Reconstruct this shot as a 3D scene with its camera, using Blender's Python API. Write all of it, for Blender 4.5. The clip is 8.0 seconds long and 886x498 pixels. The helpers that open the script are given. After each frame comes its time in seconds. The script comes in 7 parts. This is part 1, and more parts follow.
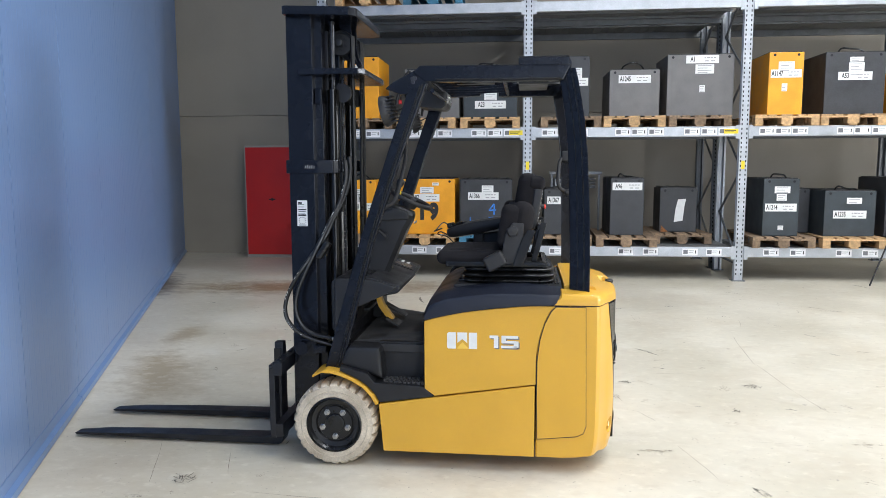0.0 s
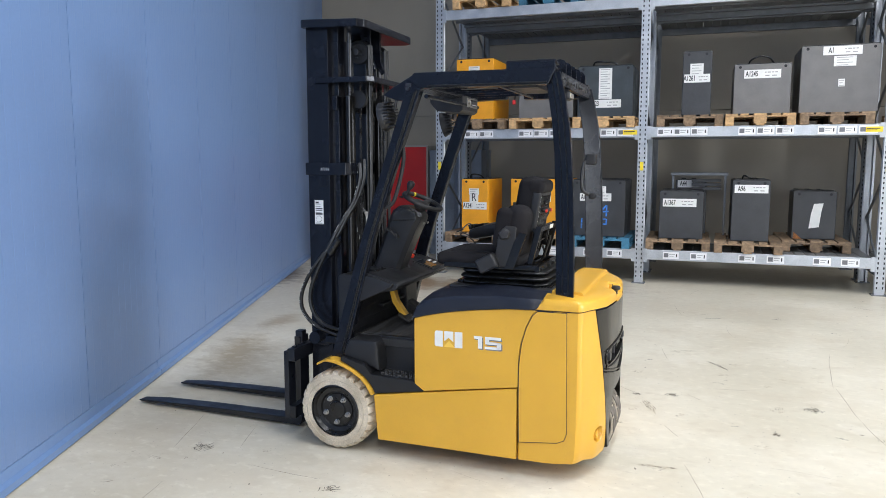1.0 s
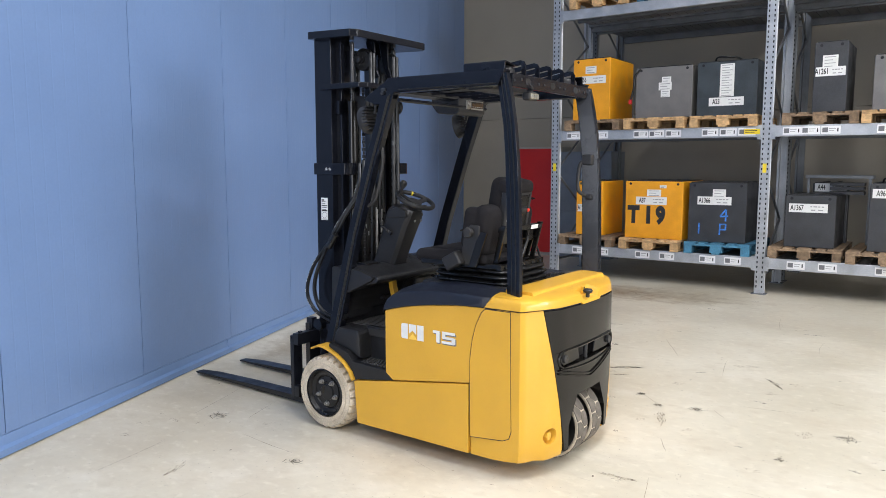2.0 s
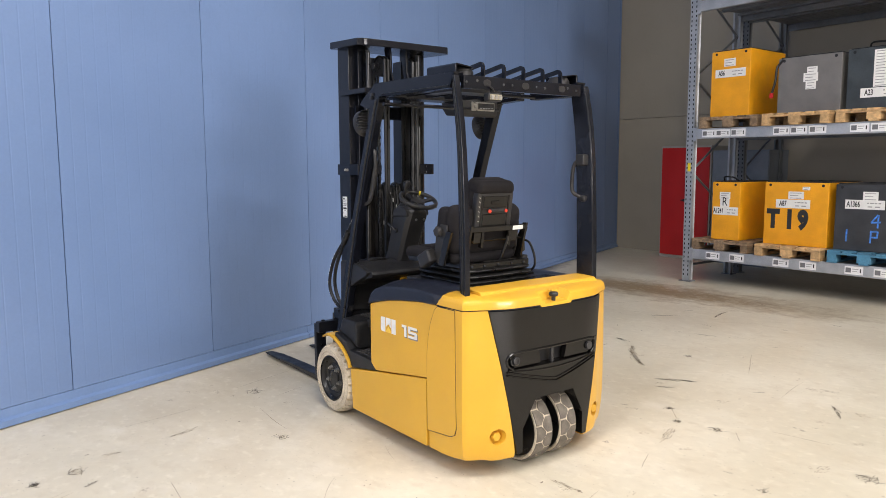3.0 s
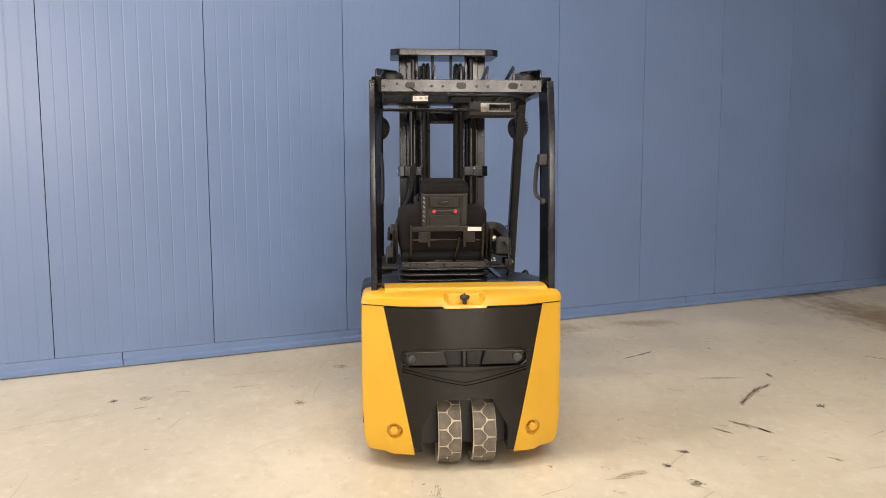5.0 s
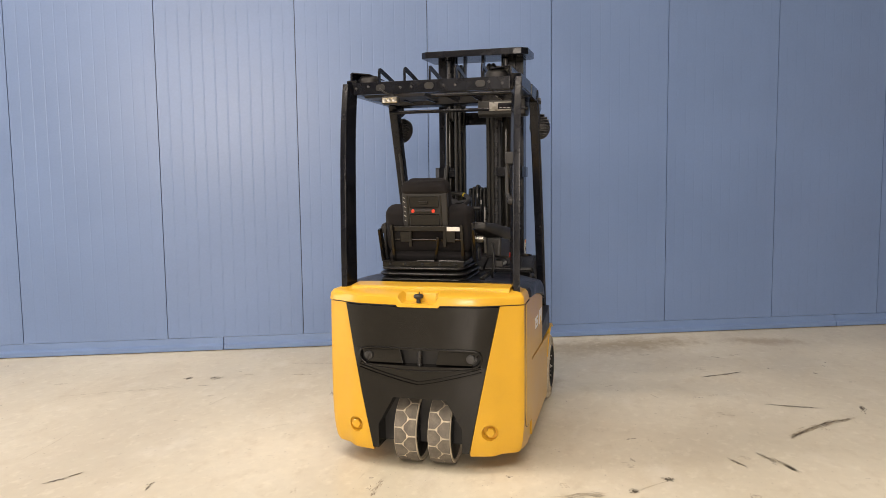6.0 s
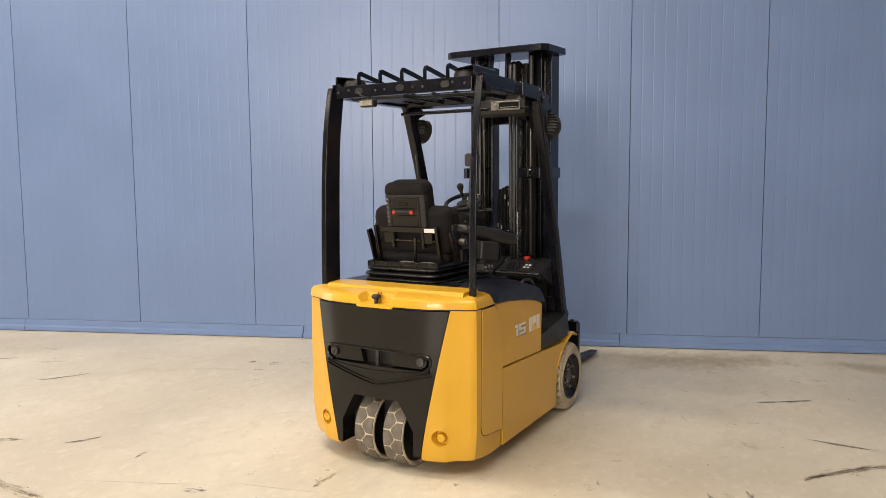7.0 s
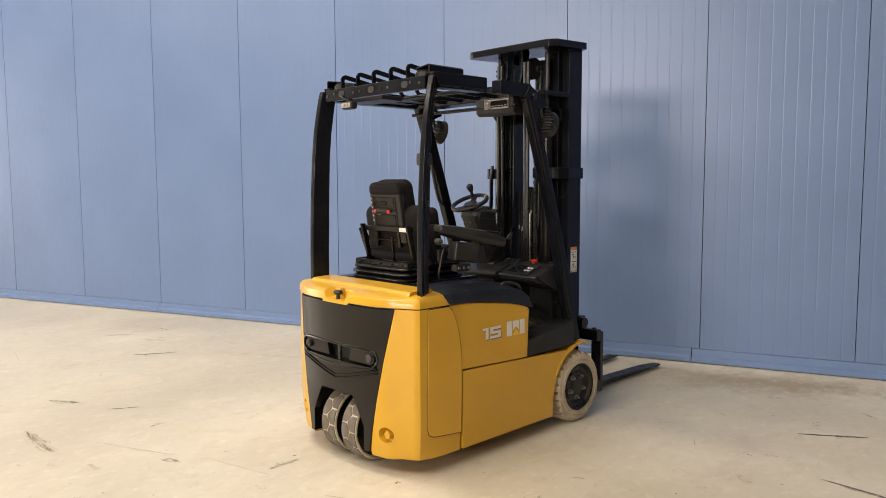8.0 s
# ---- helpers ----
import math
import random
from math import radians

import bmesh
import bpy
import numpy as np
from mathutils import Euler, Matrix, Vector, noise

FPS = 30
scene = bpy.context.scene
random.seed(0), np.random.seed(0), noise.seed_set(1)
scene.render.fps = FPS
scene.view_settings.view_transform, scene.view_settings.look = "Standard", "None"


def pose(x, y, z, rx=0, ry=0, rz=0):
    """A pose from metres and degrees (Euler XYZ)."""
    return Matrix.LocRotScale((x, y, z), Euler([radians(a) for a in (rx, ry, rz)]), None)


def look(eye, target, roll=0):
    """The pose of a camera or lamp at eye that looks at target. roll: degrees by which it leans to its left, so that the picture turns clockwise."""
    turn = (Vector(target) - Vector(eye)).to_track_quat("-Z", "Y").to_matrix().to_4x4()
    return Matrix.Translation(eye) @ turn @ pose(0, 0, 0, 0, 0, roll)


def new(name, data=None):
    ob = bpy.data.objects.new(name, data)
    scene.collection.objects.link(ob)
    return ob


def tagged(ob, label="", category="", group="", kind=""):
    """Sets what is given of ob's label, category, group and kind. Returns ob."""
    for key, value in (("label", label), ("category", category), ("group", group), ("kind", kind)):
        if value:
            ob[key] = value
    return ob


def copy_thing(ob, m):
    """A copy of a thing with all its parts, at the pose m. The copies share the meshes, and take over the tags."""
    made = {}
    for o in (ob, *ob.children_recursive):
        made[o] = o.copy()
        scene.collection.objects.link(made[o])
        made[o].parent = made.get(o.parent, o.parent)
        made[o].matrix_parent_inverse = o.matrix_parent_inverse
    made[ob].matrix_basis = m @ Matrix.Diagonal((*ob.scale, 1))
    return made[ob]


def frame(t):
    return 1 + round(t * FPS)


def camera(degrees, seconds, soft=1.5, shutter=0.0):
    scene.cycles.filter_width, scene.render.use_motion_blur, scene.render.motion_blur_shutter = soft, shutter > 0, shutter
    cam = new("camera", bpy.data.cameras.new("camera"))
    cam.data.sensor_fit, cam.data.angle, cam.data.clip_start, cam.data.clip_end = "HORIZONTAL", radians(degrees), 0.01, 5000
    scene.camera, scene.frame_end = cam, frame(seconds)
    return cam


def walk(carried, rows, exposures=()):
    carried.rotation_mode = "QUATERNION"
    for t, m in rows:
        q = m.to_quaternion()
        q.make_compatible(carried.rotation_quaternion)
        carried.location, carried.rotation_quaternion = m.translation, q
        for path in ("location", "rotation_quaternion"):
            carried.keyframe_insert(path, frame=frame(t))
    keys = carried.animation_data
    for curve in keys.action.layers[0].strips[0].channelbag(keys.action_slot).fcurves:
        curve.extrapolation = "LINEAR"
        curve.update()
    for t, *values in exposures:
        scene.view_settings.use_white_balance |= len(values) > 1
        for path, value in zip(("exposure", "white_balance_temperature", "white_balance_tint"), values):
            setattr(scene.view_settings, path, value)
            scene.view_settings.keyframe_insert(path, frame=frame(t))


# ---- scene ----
cam = camera(61.9, 8.0, soft=0.65)
PATH = [
    (0, (-0.092, 0.151, 1.583), (-0.286, 2.128, 1.352), -0.20),
    (0.5, (0.315, 0.168, 1.611), (-0.086, 2.113, 1.376), 0.00),
    (1, (0.883, 0.252, 1.610), (0.216, 2.123, 1.374), 0.00),
    (1.5, (1.472, 0.434, 1.600), (0.557, 2.198, 1.367), -0.20),
    (1.7, (1.692, 0.527, 1.597), (0.691, 2.242, 1.367), -0.00),
    (2.1, (2.164, 0.737, 1.602), (0.970, 2.338, 1.370), -0.02),
    (2.45, (2.561, 1.000, 1.610), (1.206, 2.467, 1.374), -0.06),
    (2.8, (2.899, 1.329, 1.613), (1.409, 2.641, 1.376), -0.10),
    (3, (3.098, 1.517, 1.602), (1.531, 2.739, 1.373), -0.20),
    (3.5, (3.490, 2.048, 1.588), (1.764, 3.033, 1.366), -0.30),
    (4, (3.828, 2.666, 1.586), (1.969, 3.368, 1.362), -0.20),
    (4.5, (4.017, 3.251, 1.580), (2.081, 3.702, 1.362), -0.20),
    (4.7, (4.069, 3.495, 1.568), (2.111, 3.845, 1.356), -0.10),
    (5.05, (4.157, 3.966, 1.555), (2.165, 4.111, 1.349), -0.21),
    (5.35, (4.179, 4.421, 1.535), (2.183, 4.364, 1.338), -0.42),
    (5.65, (4.151, 4.870, 1.517), (2.171, 4.612, 1.329), -0.62),
    (6, (4.053, 5.320, 1.510), (2.115, 4.861, 1.326), -0.70),
    (6.5, (3.863, 5.872, 1.539), (2.001, 5.168, 1.348), -0.40),
    (7, (3.573, 6.493, 1.524), (1.837, 5.518, 1.337), -0.40),
    (7.5, (3.259, 6.991, 1.490), (1.657, 5.807, 1.317), -0.30),
    (8, (2.799, 7.518, 1.500), (1.397, 6.103, 1.324), -0.20),
]
EXPOSURES = [(0, -0.70, 5700, 10), (1.5, -0.69, 5800, 11), (3, -0.71, 6450, 15), (4.5, -0.90, 7300, 16), (6.5, -0.98, 7400, 16), (8, -0.96, 7400, 15)]
walk(cam, [(t, look(eye, target, roll)) for t, eye, target, roll in PATH], EXPOSURES)

# ---- world, large lights ----
world = bpy.data.worlds.new("world")
scene.world = world
world.use_nodes = True
wn = world.node_tree
sky = wn.nodes.new("ShaderNodeTexSky")
sky.sky_type = "NISHITA"
sky.sun_disc = False
sky.sun_elevation = radians(30)
sky.sun_rotation = radians(80)
wn.links.new(sky.outputs[0], wn.nodes["Background"].inputs[0])
wn.nodes["Background"].inputs[1].default_value = 0.12


def area(name, m, sx, sy, watts, colour=(1, 1, 1)):
    data = bpy.data.lights.new(name, "AREA")
    data.shape, data.size, data.size_y, data.energy, data.color = "RECTANGLE", sx, sy, watts, colour
    ob = new(name, data)
    ob.matrix_world = m
    return ob


# daylight in the window and door openings, and the rows of hall lamps
area("daylight_east", look((21.8, 6.6, 4.6), (0, 5.0, 1.5)), 6.0, 2.6, 2700, (1.0, 0.98, 0.95))
area("daylight_south", look((5.7, -11.8, 2.5), (1.0, 8.0, 1.0)), 4.6, 4.6, 900, (1.0, 0.99, 0.97))
LAMPS = [(3.0, -4.2), (1.4, 3.0), (8.0, -3.2), (7.5, 2.6), (4.6, 6.8)]
for lx, ly in LAMPS:
    area("hall_lamp_light", pose(lx, ly, 6.82), 0.5, 4.2, 480, (1.0, 0.96, 0.90))


# ---- materials ----
def material(name, base, rough=0.5, metal=0.0, vary=0.12, scale=6.0, fine=120.0, bump=0.05, stretch=(1, 1, 1), spec=0.5, coat=0.0, other=None, rvary=0.12, perobj=0.0, coat_rough=0.20):
    """A surface with broad and fine variation. other: a second colour that shows in blotches. perobj: how far single objects differ."""
    m = bpy.data.materials.new(name)
    m.use_nodes = True
    nt = m.node_tree
    b = nt.nodes["Principled BSDF"]
    tc = nt.nodes.new("ShaderNodeTexCoord")
    mp = nt.nodes.new("ShaderNodeMapping")
    mp.inputs["Scale"].default_value = stretch
    inf = nt.nodes.new("ShaderNodeObjectInfo")
    off = nt.nodes.new("ShaderNodeVectorMath")
    off.operation = "MULTIPLY_ADD"
    off.inputs[1].default_value = (37.0, 53.0, 71.0)
    nt.links.new(inf.outputs["Random"], off.inputs[0])
    nt.links.new(tc.outputs["Object"], off.inputs[2])
    nt.links.new(off.outputs[0], mp.inputs[0])
    n1 = nt.nodes.new("ShaderNodeTexNoise")
    n1.inputs["Scale"].default_value, n1.inputs["Detail"].default_value = scale, 6
    n2 = nt.nodes.new("ShaderNodeTexNoise")
    n2.inputs["Scale"].default_value, n2.inputs["Detail"].default_value = fine, 4
    nt.links.new(mp.outputs[0], n1.inputs["Vector"])
    nt.links.new(mp.outputs[0], n2.inputs["Vector"])
    ramp = nt.nodes.new("ShaderNodeMapRange")
    ramp.inputs["From Min"].default_value, ramp.inputs["From Max"].default_value = 0.35, 0.65
    nt.links.new(n1.outputs[0], ramp.inputs[0])
    mix = nt.nodes.new("ShaderNodeMix")
    mix.data_type = "RGBA"
    lo = [c * (1 - vary) for c in base]
    hi = other or [min(1, c * (1 + vary)) for c in base]
    mix.inputs[6].default_value, mix.inputs[7].default_value = (*lo, 1), (*hi, 1)
    nt.links.new(ramp.outputs[0], mix.inputs[0])
    hsv = nt.nodes.new("ShaderNodeHueSaturation")
    nt.links.new(mix.outputs[2], hsv.inputs["Color"])
    val = nt.nodes.new("ShaderNodeMapRange")
    val.inputs["From Min"].default_value, val.inputs["From Max"].default_value = 0.3, 0.7
    val.inputs["To Min"].default_value, val.inputs["To Max"].default_value = 1 - vary * 0.6, 1 + vary * 0.6
    nt.links.new(n2.outputs[0], val.inputs[0])
    if perobj:
        info = nt.nodes.new("ShaderNodeObjectInfo")
        pr = nt.nodes.new("ShaderNodeMapRange")
        pr.inputs["To Min"].default_value, pr.inputs["To Max"].default_value = 1 - perobj, 1 + perobj
        nt.links.new(info.outputs["Random"], pr.inputs[0])
        mul = nt.nodes.new("ShaderNodeMath")
        mul.operation = "MULTIPLY"
        nt.links.new(val.outputs[0], mul.inputs[0])
        nt.links.new(pr.outputs[0], mul.inputs[1])
        nt.links.new(mul.outputs[0], hsv.inputs["Value"])
    else:
        nt.links.new(val.outputs[0], hsv.inputs["Value"])
    nt.links.new(hsv.outputs[0], b.inputs["Base Color"])
    rr = nt.nodes.new("ShaderNodeMapRange")
    rr.inputs["From Min"].default_value, rr.inputs["From Max"].default_value = 0.3, 0.7
    rr.inputs["To Min"].default_value, rr.inputs["To Max"].default_value = max(0.03, rough - rvary), min(1, rough + rvary)
    nt.links.new(n1.outputs[0], rr.inputs[0])
    nt.links.new(rr.outputs[0], b.inputs["Roughness"])
    b.inputs["Metallic"].default_value = metal
    b.inputs["Specular IOR Level"].default_value = spec
    b.inputs["Coat Weight"].default_value = coat
    b.inputs["Coat Roughness"].default_value = coat_rough
    if bump:
        bp = nt.nodes.new("ShaderNodeBump")
        bp.inputs["Strength"].default_value = bump
        bp.inputs["Distance"].default_value = 0.004
        nt.links.new(n2.outputs[0], bp.inputs["Height"])
        nt.links.new(bp.outputs[0], b.inputs["Normal"])
    return m


def floor_material():
    """Worn pale floor coating: clouds of wear, brown stains, fine dark flecks, streaks of scuffing."""
    m = material("floor_coating", (0.61, 0.558, 0.434), 0.40, 0, 0.05, 0.9, 18, 0.03, other=(0.68, 0.632, 0.517))
    nt = m.node_tree
    b = nt.nodes["Principled BSDF"]
    base = b.inputs["Base Color"].links[0].from_socket
    tc = nt.nodes.new("ShaderNodeTexCoord")

    def layer(socket, scale, lo, hi, colour, strength, stretch=(1, 1, 1), turn=0.0, kind="noise", detail=5):
        mp = nt.nodes.new("ShaderNodeMapping")
        mp.inputs["Scale"].default_value = stretch
        mp.inputs["Rotation"].default_value = (0, 0, turn)
        nt.links.new(tc.outputs["Object"], mp.inputs[0])
        n = nt.nodes.new("ShaderNodeTexNoise")
        n.inputs["Scale"].default_value, n.inputs["Detail"].default_value = scale, detail
        n.inputs["Roughness"].default_value = 0.6
        nt.links.new(mp.outputs[0], n.inputs["Vector"])
        r = nt.nodes.new("ShaderNodeMapRange")
        r.inputs["From Min"].default_value, r.inputs["From Max"].default_value = lo, hi
        r.inputs["To Max"].default_value = strength
        nt.links.new(n.outputs[0], r.inputs[0])
        mx = nt.nodes.new("ShaderNodeMix")
        mx.data_type = "RGBA"
        mx.inputs[7].default_value = (*colour, 1)
        nt.links.new(r.outputs[0], mx.inputs[0])
        nt.links.new(socket, mx.inputs[6])
        return mx.outputs[2]

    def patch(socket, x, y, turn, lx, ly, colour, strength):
        """One patch of colour with a ragged edge, mostly old stains: x, y its middle, lx, ly its half lengths."""
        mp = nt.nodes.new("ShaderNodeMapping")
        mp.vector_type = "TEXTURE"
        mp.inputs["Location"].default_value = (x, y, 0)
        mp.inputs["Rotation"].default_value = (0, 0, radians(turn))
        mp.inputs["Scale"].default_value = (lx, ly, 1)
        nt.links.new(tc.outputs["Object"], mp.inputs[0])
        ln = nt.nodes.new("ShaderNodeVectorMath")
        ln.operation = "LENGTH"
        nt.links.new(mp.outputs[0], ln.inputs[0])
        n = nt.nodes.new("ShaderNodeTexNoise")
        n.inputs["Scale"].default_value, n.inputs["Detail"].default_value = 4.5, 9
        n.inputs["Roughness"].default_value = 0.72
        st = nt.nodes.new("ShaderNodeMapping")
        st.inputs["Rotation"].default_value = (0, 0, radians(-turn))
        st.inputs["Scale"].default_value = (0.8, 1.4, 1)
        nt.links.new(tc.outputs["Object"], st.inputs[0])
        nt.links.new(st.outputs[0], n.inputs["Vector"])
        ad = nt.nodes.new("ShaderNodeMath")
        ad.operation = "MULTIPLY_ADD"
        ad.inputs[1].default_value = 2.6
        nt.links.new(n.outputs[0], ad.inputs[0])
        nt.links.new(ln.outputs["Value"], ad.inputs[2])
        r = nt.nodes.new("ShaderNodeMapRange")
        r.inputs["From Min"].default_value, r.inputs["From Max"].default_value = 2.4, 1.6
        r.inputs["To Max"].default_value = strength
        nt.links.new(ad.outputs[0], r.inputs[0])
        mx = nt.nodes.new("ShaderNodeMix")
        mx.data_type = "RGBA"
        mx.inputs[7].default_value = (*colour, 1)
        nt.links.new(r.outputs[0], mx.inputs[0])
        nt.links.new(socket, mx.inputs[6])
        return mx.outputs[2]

    s = layer(base, 0.45, 0.47, 0.72, (0.52, 0.43, 0.30), 0.35, (1, 1.2, 1), 0.9)
    s = layer(s, 1.7, 0.52, 0.74, (0.48, 0.405, 0.29), 0.35, (0.9, 1.2, 1), 2.0)
    s = layer(s, 2.6, 0.56, 0.72, (0.78, 0.74, 0.65), 0.35, (0.9, 1.3, 1), 1.2)
    s = layer(s, 7.0, 0.54, 0.68, (0.46, 0.39, 0.28), 0.28, (0.85, 1.3, 1), 2.6, detail=8)
    s = patch(s, -2.6, 9.35, 4, 2.5, 0.58, (0.27, 0.185, 0.095), 0.9)
    s = patch(s, -4.72, 9.4, 110, 1.0, 0.26, (0.11, 0.08, 0.05), 0.9)
    s = patch(s, -2.75, 5.35, 118, 0.85, 0.30, (0.34, 0.265, 0.15), 0.8)
    s = patch(s, -3.15, 6.65, 100, 0.4, 0.18, (0.36, 0.275, 0.155), 0.75)
    s = patch(s, -1.7, 3.2, 20, 1.3, 0.8, (0.47, 0.40, 0.275), 0.3)
    s = patch(s, -2.3, 4.3, 110, 1.5, 0.5, (0.43, 0.355, 0.225), 0.35)
    s = patch(s, 0.4, 8.6, 5, 3.0, 0.6, (0.52, 0.45, 0.34), 0.25)
    s = patch(s, 1.2, 2.8, 40, 1.6, 0.7, (0.54, 0.47, 0.36), 0.4)
    # darker patch about as large as the forklift that stands over it
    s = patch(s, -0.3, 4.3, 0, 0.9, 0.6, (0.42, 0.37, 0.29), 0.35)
    s = layer(s, 9.0, 0.68, 0.73, (0.38, 0.33, 0.265), 0.5, (0.3, 2.4, 1), 0.35, detail=8)
    s = layer(s, 11.0, 0.69, 0.73, (0.38, 0.33, 0.265), 0.5, (2.6, 0.35, 1), -0.5, detail=8)
    s = layer(s, 13.0, 0.55, 0.68, (0.82, 0.77, 0.64), 0.28, (0.9, 1.2, 1), 0.5, detail=8)
    s = layer(s, 26.0, 0.70, 0.74, (0.22, 0.185, 0.14), 0.6, detail=3)
    s = layer(s, 60.0, 0.70, 0.74, (0.14, 0.12, 0.10), 0.7, detail=2)
    nt.links.new(s, b.inputs["Base Color"])
    return m


M_FLOOR = floor_material()
M_BLUE = material("blue_panel_paint", (0.149, 0.232, 0.425), 0.32, 0, 0.04, 1.1, 60, 0.015, rvary=0.025, spec=0.5)
M_SEAM = material("seam_shadow_gap", (0.012, 0.018, 0.032), 0.8)
M_TRIMBLUE = material("blue_trim_paint", (0.147, 0.235, 0.43), 0.34, 0, 0.03, 3, 60, 0.0, rvary=0.02)
M_WALL = material("grey_wall_paint", (0.325, 0.295, 0.242), 0.75, 0, 0.06, 1.2, 90, 0.06)
M_WALL_UP = material("upper_wall_paint", (0.31, 0.284, 0.236), 0.75, 0, 0.06, 1.0, 90, 0.06)
M_CEIL = material("ceiling_sheet", (0.55, 0.55, 0.55), 0.7, 0, 0.06, 1, 40, 0.05)
M_YELLOW = material("yellow_machine_paint", (0.675, 0.378, 0.035), 0.32, 0, 0.035, 3, 220, 0.02, coat=0.30, rvary=0.03, spec=0.30, coat_rough=0.10)
M_NAVY = material("dark_frame_paint", (0.0062, 0.0072, 0.0112), 0.21, 0, 0.15, 8, 240, 0.03, rvary=0.04, spec=0.31)
M_HOOD = material("navy_hood_plastic", (0.0115, 0.0140, 0.0235), 0.40, 0, 0.12, 8, 300, 0.10, spec=0.4)
M_BLACK = material("black_plastic", (0.0215, 0.0212, 0.0220), 0.44, 0, 0.15, 9, 320, 0.10, spec=0.4)
M_BLACKGLOSS = material("black_satin_paint", (0.0072, 0.0067, 0.0063), 0.20, 0, 0.2, 5, 150, 0.03, rvary=0.06, spec=0.37)
M_DASH = material("dark_dash_plastic", (0.0135, 0.0137, 0.0152), 0.46, 0, 0.15, 9, 320, 0.10, spec=0.4)
M_RUBBER = material("black_rubber_hose", (0.0065, 0.0065, 0.0065), 0.36, 0, 0.2, 20, 200, 0.08, spec=0.45)
M_BRACKET = material("grey_black_plastic", (0.025, 0.024, 0.024), 0.5, 0, 0.15, 9, 320, 0.10, spec=0.4)
M_MAT = material("ribbed_floor_mat", (0.046, 0.044, 0.042), 0.65, 0, 0.25, 14, 160, 0.2)
M_FABRIC = material("black_seat_fabric", (0.0150, 0.0138, 0.0150), 0.95, 0, 0.2, 14, 700, 0.35, spec=0.2)
M_STEEL = material("dark_bare_steel", (0.055, 0.055, 0.058), 0.33, 0.6, 0.3, 14, 200, 0.08)
M_BOLT = material("zinc_bolt_steel", (0.36, 0.35, 0.33), 0.35, 0.9, 0.2, 30, 300, 0.05)
M_FORK = material("fork_paint_black", (0.0075, 0.0085, 0.0125), 0.38, 0, 0.35, 10, 160, 0.1)
M_TYRE = material("cream_tyre_rubber", (0.56, 0.47, 0.34), 0.72, 0, 0.26, 7, 90, 0.25, other=(0.67, 0.59, 0.46))
M_TYREDIRTY = material("dirty_cream_rubber", (0.50, 0.435, 0.335), 0.75, 0, 0.25, 14, 120, 0.25)
M_TREAD = material("worn_brown_tread", (0.135, 0.117, 0.096), 0.75, 0, 0.25, 18, 160, 0.3, other=(0.180, 0.158, 0.130))
M_RIM = material("black_wheel_rim", (0.0065, 0.0065, 0.007), 0.35, 0, 0.3, 18, 200, 0.08)
M_WHITE = material("white_sticker", (0.78, 0.78, 0.76), 0.5, 0, 0.04, 12, 90, 0.0)
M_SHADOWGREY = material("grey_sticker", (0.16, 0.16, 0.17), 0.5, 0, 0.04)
M_LOGOYELLOW = material("pale_yellow_sticker", (0.86, 0.56, 0.07), 0.45, 0, 0.03)
M_INK = material("black_print", (0.02, 0.02, 0.022), 0.6, 0, 0.1)
M_GREYINK = material("grey_print", (0.33, 0.33, 0.33), 0.6, 0, 0.1)
M_REDKNOB = material("red_plastic", (0.70, 0.045, 0.02), 0.35)
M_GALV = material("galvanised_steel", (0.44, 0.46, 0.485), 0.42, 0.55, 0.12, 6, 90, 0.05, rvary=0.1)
# the same galvanised steel, its colour darkened for the shade inside the rack
M_GALVDARK = material("galvanised_steel_darkened", (0.20, 0.21, 0.22), 0.5, 0.5, 0.15, 6, 90, 0.05)
M_DECK = material("shelf_deck_steel", (0.26, 0.265, 0.265), 0.5, 0.5, 0.2, 5, 60, 0.05)
M_HOLE = material("punched_hole_dark", (0.015, 0.017, 0.02), 0.9)
M_TAG = material("white_rack_tag", (0.80, 0.80, 0.80), 0.45, 0, 0.03)
M_YTAG = material("yellow_rack_tag", (0.85, 0.66, 0.02), 0.5, 0, 0.05)
M_WOOD = material("pale_pallet_wood", (0.52, 0.335, 0.16), 0.75, 0, 0.22, 4, 60, 0.25, stretch=(6, 1, 6), perobj=0.22)
M_WOODDARK = material("weathered_pallet_wood", (0.24, 0.165, 0.10), 0.8, 0, 0.3, 4, 60, 0.25, stretch=(6, 1, 6), perobj=0.25)
M_WOODBLUE = material("blue_painted_wood", (0.06, 0.19, 0.30), 0.75, 0, 0.3, 5, 60, 0.2, perobj=0.15)
M_BATYEL = material("orange_battery_paint", (0.82, 0.36, 0.008), 0.42, 0, 0.08, 5, 90, 0.05, rvary=0.1)
M_BATGREY = material("grey_battery_paint", (0.155, 0.150, 0.145), 0.5, 0, 0.10, 6, 110, 0.08)
M_BATDARK = material("dark_battery_paint", (0.036, 0.038, 0.042), 0.5, 0, 0.22, 5, 90, 0.08, rvary=0.12)
M_BATSLATE = material("slate_battery_paint", (0.036, 0.046, 0.053), 0.5, 0, 0.22, 5, 90, 0.08, rvary=0.12)
M_REDDOOR = material("red_cabinet_paint", (0.52, 0.018, 0.016), 0.42, 0, 0.06, 3, 80, 0.04)
M_GREYFRAME = material("light_grey_frame", (0.36, 0.345, 0.31), 0.55, 0, 0.06)
M_CABGREY = material("grey_steel_cabinet", (0.20, 0.225, 0.26), 0.45, 0, 0.08)
M_BLUEMARK = material("blue_spray_mark", (0.05, 0.20, 0.60), 0.7, 0, 0.3, 30, 90, 0.1)
M_ORANGETAG = material("orange_warning_print", (0.75, 0.25, 0.08), 0.5)
